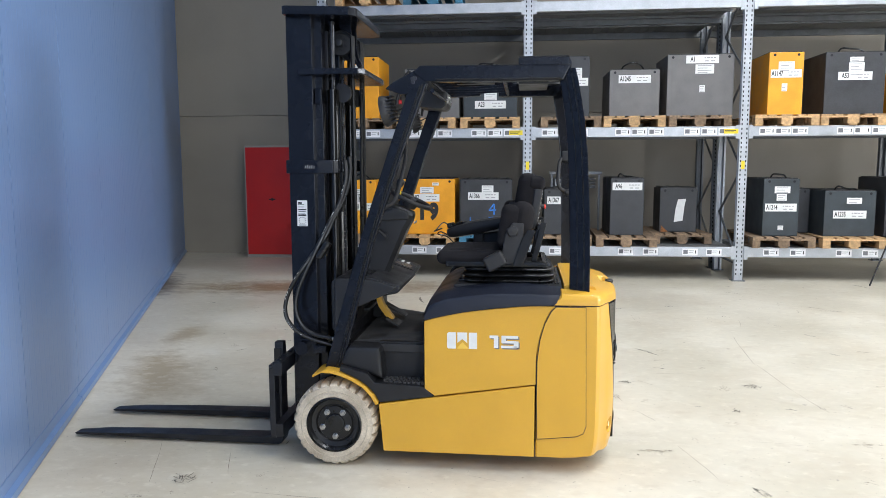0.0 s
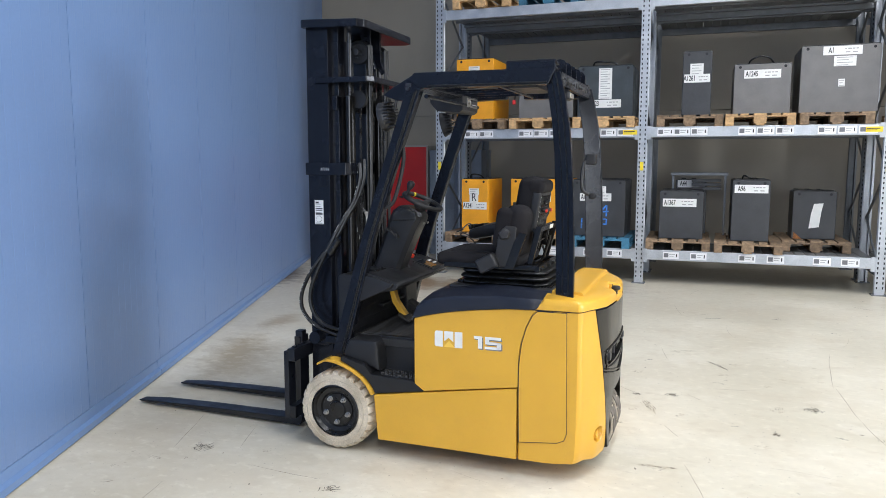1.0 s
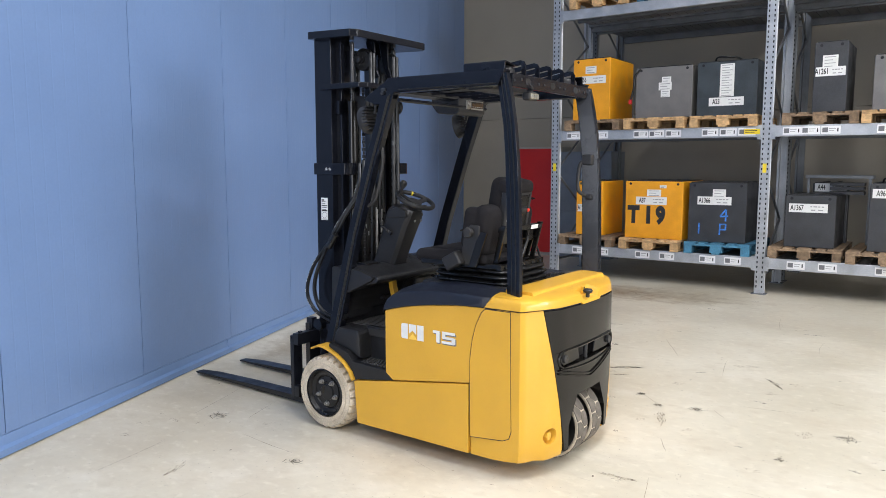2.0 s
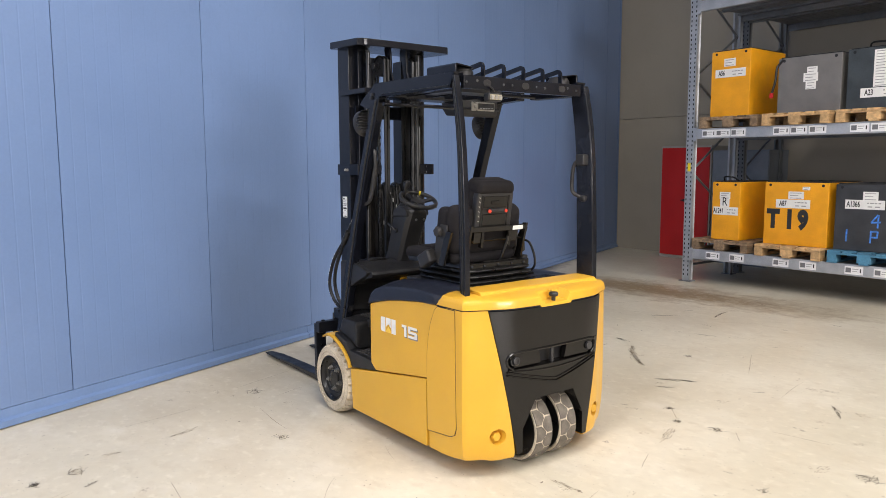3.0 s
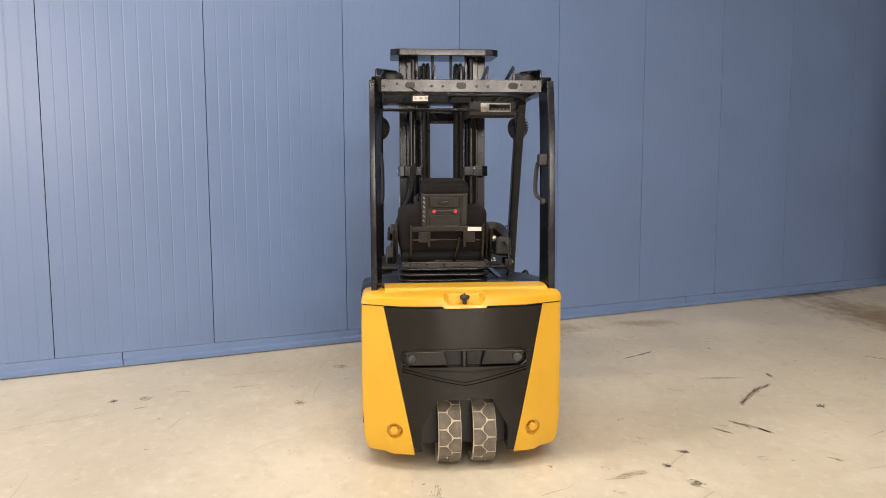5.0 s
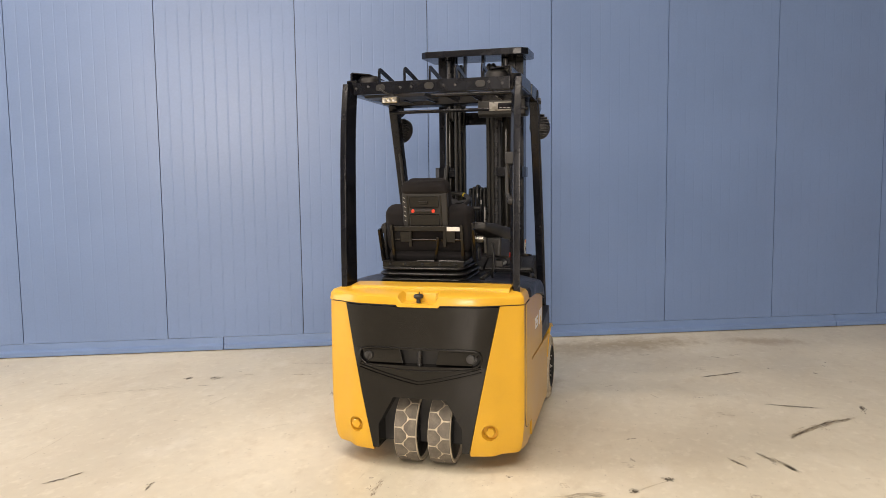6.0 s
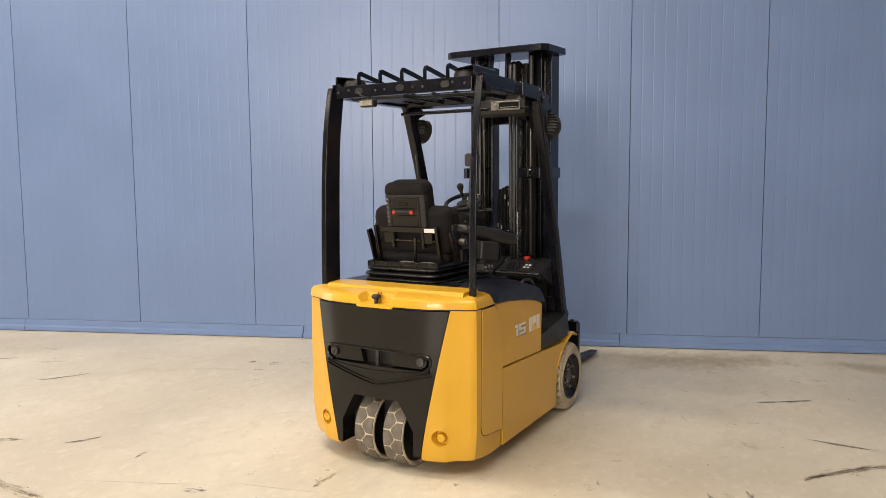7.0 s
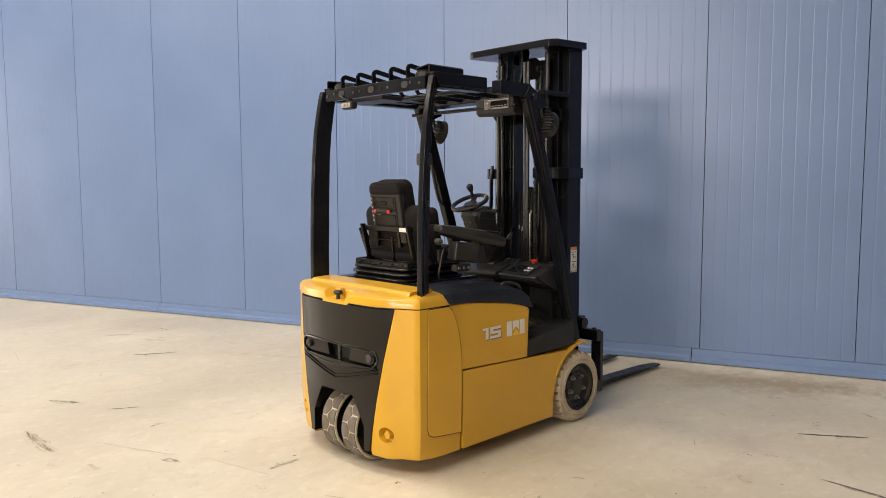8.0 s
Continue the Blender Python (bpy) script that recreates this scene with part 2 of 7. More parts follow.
M_LENS = material("lamp_lens_glass", (0.42, 0.37, 0.27), 0.15, 0, 0.2, 60, 200, 0.2, coat=0.6)
M_DISPLAY = material("dark_display_glass", (0.008, 0.009, 0.012), 0.08, 0, 0.1, coat=0.5, bump=0)
M_SCUFF = material("dark_rubber_scuff", (0.33, 0.275, 0.20), 0.7, 0, 0.35, 30, 160, 0.1, other=(0.52, 0.45, 0.34))
M_SCUFFDARK = material("black_rubber_scuff", (0.10, 0.085, 0.065), 0.7, 0, 0.4, 40, 160, 0.1, other=(0.22, 0.19, 0.145))


# ---- mesh tools ----
def flip(P, axis, a):
    return {"x": (a, P[0], P[1]), "y": (P[0], a, P[1]), "z": (P[0], P[1], a)}[axis]


def bevel(bm, faces, width, seg=2):
    if width:
        edges = list({e for f in faces for e in f.edges})
        bmesh.ops.bevel(bm, geom=edges, offset=width, segments=seg, profile=0.5, affect="EDGES", clamp_overlap=True)


def prism(bm, pts, axis, a, b, bev=0.0, seg=2):
    lo = [bm.verts.new(flip(p, axis, a)) for p in pts]
    hi = [bm.verts.new(flip(p, axis, b)) for p in pts]
    n = len(pts)
    fs = [bm.faces.new(lo), bm.faces.new(hi[::-1])]
    for i in range(n):
        fs.append(bm.faces.new((lo[i], hi[i], hi[(i + 1) % n], lo[(i + 1) % n])))
    bmesh.ops.recalc_face_normals(bm, faces=fs)
    bevel(bm, fs, bev, seg)


def bx(bm, x0, x1, y0, y1, z0, z1, bev=0.0, seg=2):
    prism(bm, [(x0, y0), (x1, y0), (x1, y1), (x0, y1)], "z", z0, z1, bev, seg)


def loft(bm, rows, closed=True, caps=True):
    vs = [[bm.verts.new(p) for p in r] for r in rows]
    n = len(rows[0])
    fs = []
    for a, b in zip(vs, vs[1:]):
        for i in range(n if closed else n - 1):
            j = (i + 1) % n
            fs.append(bm.faces.new((a[i], a[j], b[j], b[i])))
    if caps and closed:
        fs += [bm.faces.new(vs[0][::-1]), bm.faces.new(vs[-1])]
    bmesh.ops.recalc_face_normals(bm, faces=fs)
    return fs


def tube(bm, pts, r, seg=8, closed=False):
    pts = [Vector(p) for p in pts]
    rows = []
    side = None
    n = len(pts)
    for i, p in enumerate(pts):
        a = pts[(i - 1) % n] if closed or i else p
        b = pts[(i + 1) % n] if closed or i < n - 1 else p
        d = (b - a).normalized()
        if side is None:
            side = d.orthogonal().normalized()
        side = (side - d * side.dot(d)).normalized()
        up = d.cross(side)
        rows.append([p + (side * math.cos(2 * math.pi * k / seg) + up * math.sin(2 * math.pi * k / seg)) * r for k in range(seg)])
    if closed:
        rows.append(rows[0])
    loft(bm, rows, True, not closed)


def smooth_path(pts, steps=6):
    """A Catmull-Rom line through pts."""
    pts = [Vector(p) for p in pts]
    out = []
    ext = [2 * pts[0] - pts[1]] + pts + [2 * pts[-1] - pts[-2]]
    for i in range(1, len(ext) - 2):
        a, b, c, d = ext[i - 1:i + 3]
        for k in range(steps):
            t = k / steps
            out.append(0.5 * (2 * b + (c - a) * t + (2 * a - 5 * b + 4 * c - d) * t * t + (3 * b - 3 * c + d - a) * t ** 3))
    return out + [pts[-1]]


def lathe(bm, prof, centre, axis="y", seg=40, wobble=None, ring=False):
    """prof: (radius, along) pairs; ring: the profile closes on itself, with a hole in the middle; wobble(k, i): a factor on the radius of ring point k at profile point i."""
    rows = []
    c = Vector(centre)
    if ring:
        prof = [*prof, prof[0]]
    for i, (r, h) in enumerate(prof):
        circle = []
        for k in range(seg):
            a = 2 * math.pi * k / seg
            q = r * (wobble(k, i) if wobble else 1)
            u, v = q * math.cos(a), q * math.sin(a)
            circle.append(c + Vector({"y": (u, h, v), "x": (h, u, v), "z": (u, v, h)}[axis]))
        rows.append(circle)
    loft(bm, rows, True, not ring)


def cyl(bm, p, q, r, seg=14):
    tube(bm, [p, q], r, seg)


def mesh_of(bm, name, mat, angle=32):
    me = bpy.data.meshes.new(name)
    bm.to_mesh(me)
    bm.free()
    me.materials.append(mat)
    me.polygons.foreach_set("use_smooth", [True] * len(me.polygons))
    me.set_sharp_from_angle(angle=radians(angle))
    firm_normals(me, angle)
    return me


def firm_normals(me, angle=32):
    """Corner normals weighed by face area, so that flat faces stay flat between their rounded edges."""
    n = len(me.polygons)
    area, nor = np.empty(n), np.empty(n * 3)
    me.polygons.foreach_get("area", area)
    me.polygons.foreach_get("normal", nor)
    nor = nor.reshape(n, 3)
    start, total = np.empty(n, int), np.empty(n, int)
    me.polygons.foreach_get("loop_start", start)
    me.polygons.foreach_get("loop_total", total)
    vert = np.empty(len(me.loops), int)
    me.loops.foreach_get("vertex_index", vert)
    face = np.empty(len(me.loops), int)
    for i in range(n):
        face[start[i]:start[i] + total[i]] = i
    order = np.argsort(vert, kind="stable")
    cuts = np.flatnonzero(np.diff(vert[order])) + 1
    out = np.zeros((len(vert), 3))
    limit = math.cos(radians(max(angle, 5) * 1.1))
    for group in np.split(order, cuts):
        f = face[group]
        nn, w = nor[f], area[f] ** 1.5
        near = (nn @ nn.T > limit) * w
        out[group] = near @ nn
    out /= np.maximum(np.linalg.norm(out, axis=1), 1e-12)[:, None]
    me.normals_split_custom_set(out)


def cut(ob, bm):
    """Take the closed shape bm out of ob, which keeps its place under its parent."""
    shape = bpy.data.meshes.new("cutter")
    bm.to_mesh(shape)
    bm.free()
    tool = new("cutter", shape)
    tool.parent = ob.parent
    mod = ob.modifiers.new("cut", "BOOLEAN")
    mod.operation, mod.object, mod.solver = "DIFFERENCE", tool, "EXACT"
    bpy.context.view_layer.update()
    me = bpy.data.meshes.new_from_object(ob.evaluated_get(bpy.context.evaluated_depsgraph_get()))
    ob.modifiers.clear()
    ob.data = me
    bpy.data.objects.remove(tool)
    me.set_sharp_from_angle(angle=radians(28))
    firm_normals(me, 28)


def part(name, bm, mat, parent=None, label=""):
    ob = new(name, bm if isinstance(bm, bpy.types.Mesh) else mesh_of(bm, name, mat))
    if parent is not None:
        ob.parent = parent
    return tagged(ob, label)


def empty(name, m, label, category, group="", kind=""):
    ob = new(name)
    ob.empty_display_size = 0.1
    ob.matrix_basis = m
    return tagged(ob, label, category, group, kind)


def box_part(name, box, mat, parent, bev=0.004, label=""):
    bm = bmesh.new()
    bx(bm, *box, bev)
    return part(name, bm, mat, parent, label)


def prism_part(name, pts, axis, a, b, mat, parent, bev=0.004, label=""):
    bm = bmesh.new()
    prism(bm, pts, axis, a, b, bev)
    return part(name, bm, mat, parent, label)


def tube_part(name, pts, r, mat, parent, seg=8, label=""):
    bm = bmesh.new()
    tube(bm, pts, r, seg)
    return part(name, bm, mat, parent, label)


def word(name, text, m, size, mat, parent, squeeze=1.0, label="", bold=0.0):
    """Flat lettering with a little thickness, standing at pose m of its parent."""
    cu = bpy.data.curves.new(name, "FONT")
    cu.body, cu.size, cu.extrude, cu.align_x, cu.align_y = text, size, 0.0006, "CENTER", "CENTER"
    cu.resolution_u = 3
    cu.offset = bold
    tmp = bpy.data.objects.new("tmp", cu)
    me = bpy.data.meshes.new_from_object(tmp)
    bpy.data.objects.remove(tmp)
    me.transform(m @ Matrix.Diagonal((squeeze, 1, 1, 1)))
    me.materials.clear()
    me.materials.append(mat)
    ob = new(name, me)
    ob.parent = parent
    return tagged(ob, label)


# ---- setting ----
WALL_A = Vector((-0.895, -0.973, 0))      # foot of one joint of the blue wall
WALL_D = Vector((-0.3470, 0.9379, 0))     # along the blue wall, away from the first camera
WALL_TURN = math.degrees(math.atan2(WALL_D.y, WALL_D.x))
PANEL = 1.2
CEIL = 7.0
NORTH = 12.86
EAST = 22.0
SOUTH = -12.0


def build_floor():
    bm = bmesh.new()
    bx(bm, -9, EAST + 0.3, SOUTH - 0.3, NORTH + 0.4, -0.2, 0.0)
    tagged(part("floor", bm, M_FLOOR), "pale beige coated concrete floor, scuffed and stained", "floor", kind="structure")


def joint(i):
    """Where joint i of the blue wall stands, along the wall; the panels grow a little narrower towards the corner."""
    if i > 7:
        return joint(7) + 1.14 * (i - 7)
    if i < -3:
        return joint(-3) + 1.3 * (i + 3)
    return 0.0331 + 1.2614 * i - 0.01126 * i * i


def build_blue_wall():
    """Sandwich panels with shallow upright grooves; local x runs along the wall, y towards the room."""
    root = empty("wall_west", Matrix.Translation(WALL_A) @ pose(0, 0, 0, 0, 0, WALL_TURN), "blue painted insulated panel wall with upright joints", "wall", kind="structure")
    # local +y points away from the room, since the wall runs north with the room on its right
    bm = bmesh.new()
    bx(bm, -13.6, 14.8, 0.03, 0.25, 0, CEIL)
    part("wall_core", bm, M_SEAM, root)
    prof = [(0.0032, 0.03), (0.0032, 0.0)]
    n = 12
    for k in range(1, n):
        x = PANEL * k / n
        prof += [(x - 0.007, 0.0), (x - 0.0025, 0.0006), (x + 0.0025, 0.0006), (x + 0.007, 0.0)]
    prof += [(PANEL - 0.0032, 0.0), (PANEL - 0.0032, 0.03)]
    bm = bmesh.new()
    prism(bm, prof, "z", 0.120, CEIL)
    me = mesh_of(bm, "wall_panel", M_BLUE, 5)
    for i in range(-9, 13):
        ob = new("wall_panel", me)
        ob.parent = root
        ob.location = (joint(i), 0, 0)
        ob.scale = ((joint(i + 1) - joint(i)) / PANEL, 1, 1)
    for i in range(-4, 5):
        a = i * 3.0
        prism_part("base_trim", [(-0.030, 0.007), (-0.030, 0.046), (-0.004, 0.060), (-0.002, 0.112), (0.001, 0.1165), (0.028, 0.1165), (0.028, 0.007)], "x", a, a + 2.994, M_TRIMBLUE, root, 0.0015)
    prism_part("corner_trim", [(14.655, -0.004), (14.655, -0.010), (14.735, -0.010), (14.735, -0.004)], "z", 0.118, CEIL, M_TRIMBLUE, root, 0.001)
    bm = bmesh.new()
    for x, z in ((-4.9, 3.28), (-4.55, 3.3), (-4.3, 3.33), (-4.15, 3.22), (2.75, 3.35), (3.1, 3.3)):
        lathe(bm, [(0.009, 0.002), (0.009, -0.002)], (x, 0, z), "y", 8)
    part("screw_head", bm, M_SEAM, root)
    return root


def build_walls():
    bm = bmesh.new()
    bx(bm, -6.8, EAST + 0.3, NORTH, NORTH + 0.3, 0, 2.412)
    tagged(part("wall_north", bm, M_WALL), "grey-beige painted concrete wall, lower panels", "wall", kind="structure")
    bm = bmesh.new()
    bx(bm, -6.8, EAST + 0.3, NORTH + 0.006, NORTH + 0.3, 2.42, CEIL)
    tagged(part("wall_north_upper", bm, M_WALL_UP), "grey-beige painted concrete wall, upper panels", "wall", kind="structure")
    # east wall with a wide door opening
    bm = bmesh.new()
    bx(bm, EAST, EAST + 0.3, SOUTH - 0.3, 3.5, 0, CEIL)
    bx(bm, EAST, EAST + 0.3, 9.7, NORTH, 0, CEIL)
    bx(bm, EAST, EAST + 0.3, 3.5, 9.7, 6.0, CEIL)
    bx(bm, EAST, EAST + 0.3, 3.5, 9.7, 0, 3.2)
    tagged(part("wall_east", bm, M_WALL), "plain grey wall with a wide window opening", "wall", kind="structure")
    bm = bmesh.new()
    bx(bm, 1.5, 3.3, SOUTH - 0.3, SOUTH, 0, CEIL)
    bx(bm, 8.1, EAST, SOUTH - 0.3, SOUTH, 0, CEIL)
    bx(bm, 3.3, 8.1, SOUTH - 0.3, SOUTH, 4.9, CEIL)
    tagged(part("wall_south", bm, M_WALL), "plain grey wall with a wide door opening", "wall", kind="structure")
    bm = bmesh.new()
    bx(bm, -9, EAST + 0.3, SOUTH - 0.3, NORTH + 0.4, CEIL, CEIL + 0.2)
    tagged(part("ceiling", bm, M_CEIL), "pale sheet metal hall ceiling", "ceiling", kind="structure")


def build_hall_lamps():
    first = None
    for lx, ly in LAMPS:
        if first is None:
            first = empty("ceiling_lamp", pose(lx, ly, 0), "long white ceiling lamp under the hall roof", "lamp", "hall lamps")
            box_part("housing", (-0.3, 0.3, -2.2, 2.2, 6.86, 6.99), M_WHITE, first, 0.01)
        else:
            copy_thing(first, pose(lx, ly, 0))


build_floor()
build_blue_wall()
build_walls()
build_hall_lamps()


# ---- the forklift: x forward, y to its left, origin under the front axle ----
TRUCK = pose(-1.006, 4.348, 0, 0, 0, 179.3)


def rear_x(y):
    """The gently curved rear face of the counterweight."""
    return -1.463 + 0.22 * y * y + 2.2 * max(0, abs(y) - 0.30) ** 2


def inner_y(z):
    """Where the black rear cover meets the yellow corner."""
    return 0.262 + (z - 0.11) * 0.200


def build_wheel(truck, side):
    y = 0.365 * side
    bm = bmesh.new()
    seg = 130

    def groove(k, i):
        cut = (k % 5) == 0
        deep = {3: 0.05, 4: 0.085, 5: 0.085, 6: 0.05, 7: 0.05, 8: 0.085, 9: 0.085, 10: 0.05}.get(i, 0)
        return 1 - (deep if cut else 0) + (0.003 * math.sin(k * 1.7) if 3 <= i <= 10 else 0)

    lathe(bm, [(0.138, 0.01 * side), (0.142, 0), (0.195, 0), (0.213, 0.006 * side), (0.221, 0.018 * side), (0.224, 0.045 * side), (0.224, 0.075 * side), (0.224, 0.1 * side),
               (0.224, 0.122 * side), (0.221, 0.148 * side), (0.212, 0.161 * side), (0.196, 0.168 * side), (0.150, 0.171 * side), (0.146, 0.166 * side), (0.138, 0.160 * side)], (0.016, y, 0.224), "y", seg, groove, True)
    wheel = part("front_wheel", bm, M_TYRE, truck, "off-white solid rubber tyre with a notched tread")
    bm = bmesh.new()
    lathe(bm, [(0.145, 0.006 * side), (0.145, 0.161 * side), (0.139, 0.166 * side), (0.132, 0.158 * side), (0.126, 0.147 * side), (0.104, 0.142 * side), (0.098, 0.134 * side), (0.093, 0.134 * side), (0.090, 0.140 * side), (0.052, 0.143 * side), (0.049, 0.150 * side), (0.044, 0.153 * side), (0.001, 0.153 * side)], (0.016, y, 0.224), "y", 48)
    rim = part("rim", bm, M_RIM, wheel, "black dished steel rim")
    bm = bmesh.new()
    lathe(bm, [(0.141, 0.163 * side), (0.147, 0.172 * side), (0.141, 0.174 * side)], (0.016, y, 0.224), "y", 48, None, True)
    part("rim_ring", bm, M_RIM, wheel)
    for r in (0.176, 0.203):
        bm = bmesh.new()
        tube(bm, [(0.016 + r * math.cos(2 * math.pi * k / 64), y + (0.1705 if r < 0.2 else 0.1655) * side, 0.224 + r * math.sin(2 * math.pi * k / 64)) for k in range(64)], 0.0022, 5, True)
        part("sidewall_line", bm, M_TYREDIRTY, wheel)
    for k in range(5):
        a = 2 * math.pi * k / 5 - math.pi / 2
        bm = bmesh.new()
        cx, cz = 0.016 + 0.071 * math.cos(a), 0.224 + 0.071 * math.sin(a)
        lathe(bm, [(0.017, 0.138 * side), (0.017, 0.145 * side), (0.0135, 0.146 * side), (0.0135, 0.158 * side), (0.008, 0.160 * side), (0.008, 0.168 * side)], (cx, y, cz), "y", 6)
        part("wheel_nut", bm, M_BOLT, wheel, "grey hexagonal wheel nut")


def build_rear_wheel(truck, y0):
    c = (-1.282, y0, 0.187)
    bm = bmesh.new()
    lathe(bm, [(0.160, -0.040), (0.163, -0.054), (0.170, -0.061), (0.180, -0.060), (0.1835, -0.052), (0.1835, 0.052), (0.180, 0.060), (0.170, 0.061), (0.163, 0.054), (0.160, 0.040)], c, "y", 64, None, True)
    wheel = part("rear_wheel", bm, M_TYREDIRTY, truck, "worn cream twin tyre")
    # lug plates in a staggered hexagonal pattern
    bm = bmesh.new()
    n = 13
    w = 2 * math.pi / n * 0.905
    for side in (1, -1):
        for k in range(n):
            a0 = 2 * math.pi * (k + (0.5 if side > 0 else 0)) / n
            ring = [(-0.5, 0.056), (-0.25, 0.056), (0.0, 0.056), (0.25, 0.056), (0.5, 0.056), (0.5, 0.0200), (0.32, 0.0065), (0.14, -0.0070), (0.0, -0.0075), (-0.14, -0.0070), (-0.32, 0.0065), (-0.5, 0.0200)]
            rows = []
            for r, f in ((0.174, 1.0), (0.1860, 1.0), (0.1870, 0.96)):
                rows.append([Vector((c[0] + r * math.cos(a0 + u * f * w), y0 + (0.024 + (v - 0.024) * f) * side, c[2] + r * math.sin(a0 + u * f * w))) for u, v in ring])
            loft(bm, rows)
    part("tread", bm, M_TREAD, wheel, "brown-grey hexagonal tread blocks")
    bm = bmesh.new()
    lathe(bm, [(0.161, -0.050), (0.153, -0.048), (0.140, -0.016), (0.05, -0.016), (0.04, -0.040), (0.001, -0.040), (0.001, 0.040), (0.04, 0.040), (0.05, 0.016), (0.140, 0.016), (0.153, 0.048), (0.161, 0.050)], c, "y", 36)
    part("rim", bm, M_RIM, wheel, "black rear rim")


def build_counterweight(truck):
    for s in (1, -1):
        rows = []
        for z, k in ((0.088, 0.925), (0.095, 0.945), (0.120, 0.966), (0.16, 0.980), (0.22, 0.991), (0.30, 0.998), (0.40, 1.0), (0.60, 1.0), (0.872, 0.995)):
            yi = inner_y(max(z, 0.11))
            tuck = (1 - k) * 0.35
            plan = [(-1.10, 0.30), (-1.033, 0.47), (-1.033, 0.516), (-1.04, 0.521)]
            for x, y in ((-1.16, 0.522), (-1.25, 0.53), (-1.300, 0.53), (-1.329, 0.5295), (-1.343, 0.517), (-1.354, 0.497), (-1.376, 0.448)):
                fade = min(1, max(0, (-x - 1.16) / 0.19))
                fade = fade * fade * (3 - 2 * fade)
                plan.append((x + tuck * fade, max(y * (1 - (1 - k) * fade), yi + 0.004)))
            for q in (0.415, 0.375):
                q = max(q * k, yi + 0.001 + 0.01 * (q - 0.37))
                plan.append((rear_x(q) + tuck, q))
            plan += [(rear_x(yi) + tuck, yi), (-1.30, yi)]
            rows.append([(x, y * s, z) for x, y in plan])
        bm = bmesh.new()
        loft(bm, rows)
        corner = part("counterweight", bm, M_YELLOW, truck, "glossy yellow counterweight corner")
        # round recess with a hexagonal plug near the ground
        yc, xr = 0.365 * s, rear_x(0.365)
        bm = bmesh.new()
        lathe(bm, [(0.046, xr - 0.05), (0.043, xr - 0.004), (0.038, xr + 0.040)], (0, yc, 0.218), "x", 32)
        cut(corner, bm)
        bm = bmesh.new()
        lathe(bm, [(0.025, xr + 0.042), (0.025, xr + 0.014), (0.021, xr + 0.010), (0.001, xr + 0.010)], (0, yc, 0.218), "x", 6)
        part("plug", bm, M_YELLOW, corner, "yellow hexagonal plug")
        # service panel let into the side
        pts = [(-1.040, 0.186), (-1.036, 0.40), (-1.036, 0.588), (-1.050, 0.70), (-1.072, 0.78), (-1.104, 0.845), (-1.128, 0.868), (-1.272, 0.868), (-1.283, 0.26), (-1.270, 0.222), (-1.235, 0.206)]
        prism_part("side_panel", pts, "y", 0.50 * s, 0.5335 * s, M_YELLOW, truck, 0.003, "yellow side service panel")
        dark = [(-1.037, 0.1825), (-1.033, 0.40), (-1.033, 0.589), (-1.047, 0.7015), (-1.0695, 0.7815), (-1.1015, 0.8475), (-1.1265, 0.8705), (-1.2745, 0.8705), (-1.2855, 0.259), (-1.272, 0.2195), (-1.2355, 0.2025)]
        prism_part("panel_gap", dark, "y", 0.49 * s, 0.5306 * s, M_SEAM, truck, 0)

    # black rear cover, with a pocket across and an arch for the wheels
    def slab(bm, z0, z1, ya0, yb0, ya1, yb1, back=0.09, n=10, lift=0.0):
        rows = []
        for z, a, b in ((z0, ya0, yb0), (z1, ya1, yb1)):
            out = [(rear_x(a + (b - a) * i / n) - 0.001 - lift, a + (b - a) * i / n, z) for i in range(n + 1)]
            rows.append(out + [(rear_x(b) + back, b, z), (rear_x(a) + back, a, z)])
        loft(bm, rows)

    e = 0.003
    bm = bmesh.new()
    slab(bm, 0.645, 0.868, -inner_y(0.645) + e, inner_y(0.645) - e, -inner_y(0.868) + e, inner_y(0.868) - e)
    cover = part("rear_cover", bm, M_BLACKGLOSS, truck, "satin black rear cover with a wheel arch")
    bm = bmesh.new()
    slab(bm, 0.39, 0.560, -inner_y(0.39) + e, inner_y(0.39) - e, -inner_y(0.56) + e, inner_y(0.56) - e)
    part("cover_middle", bm, M_BLACKGLOSS, cover)
    for s in (1, -1):
        bm = bmesh.new()
        a, b = sorted((s * 0.322, s * (inner_y(0.56) - e)))
        c, d = sorted((s * 0.322, s * (inner_y(0.645) - e)))
        slab(bm, 0.560, 0.645, a, b, c, d, n=3)
        part("cover_cheek", bm, M_BLACKGLOSS, cover)
        bm = bmesh.new()
        a, b = sorted((s * 0.225, s * (inner_y(0.11) - e)))
        c, d = sorted((s * 0.225, s * (inner_y(0.24) - e)))
        slab(bm, 0.112, 0.24, a, b, c, d, n=2, back=0.16)
        part("arch_side", bm, M_BLACKGLOSS, cover)
        bm = bmesh.new()
        c2, d2 = sorted((s * 0.140, s * (inner_y(0.39) - e)))
        slab(bm, 0.24, 0.39, c, d, c2, d2, n=3, back=0.16)
        part("arch_shoulder", bm, M_BLACKGLOSS, cover)
    bm = bmesh.new()
    bx(bm, -1.40, -1.375, -0.33, 0.33, 0.55, 0.655)
    part("pocket_back", bm, M_BLACK, cover)
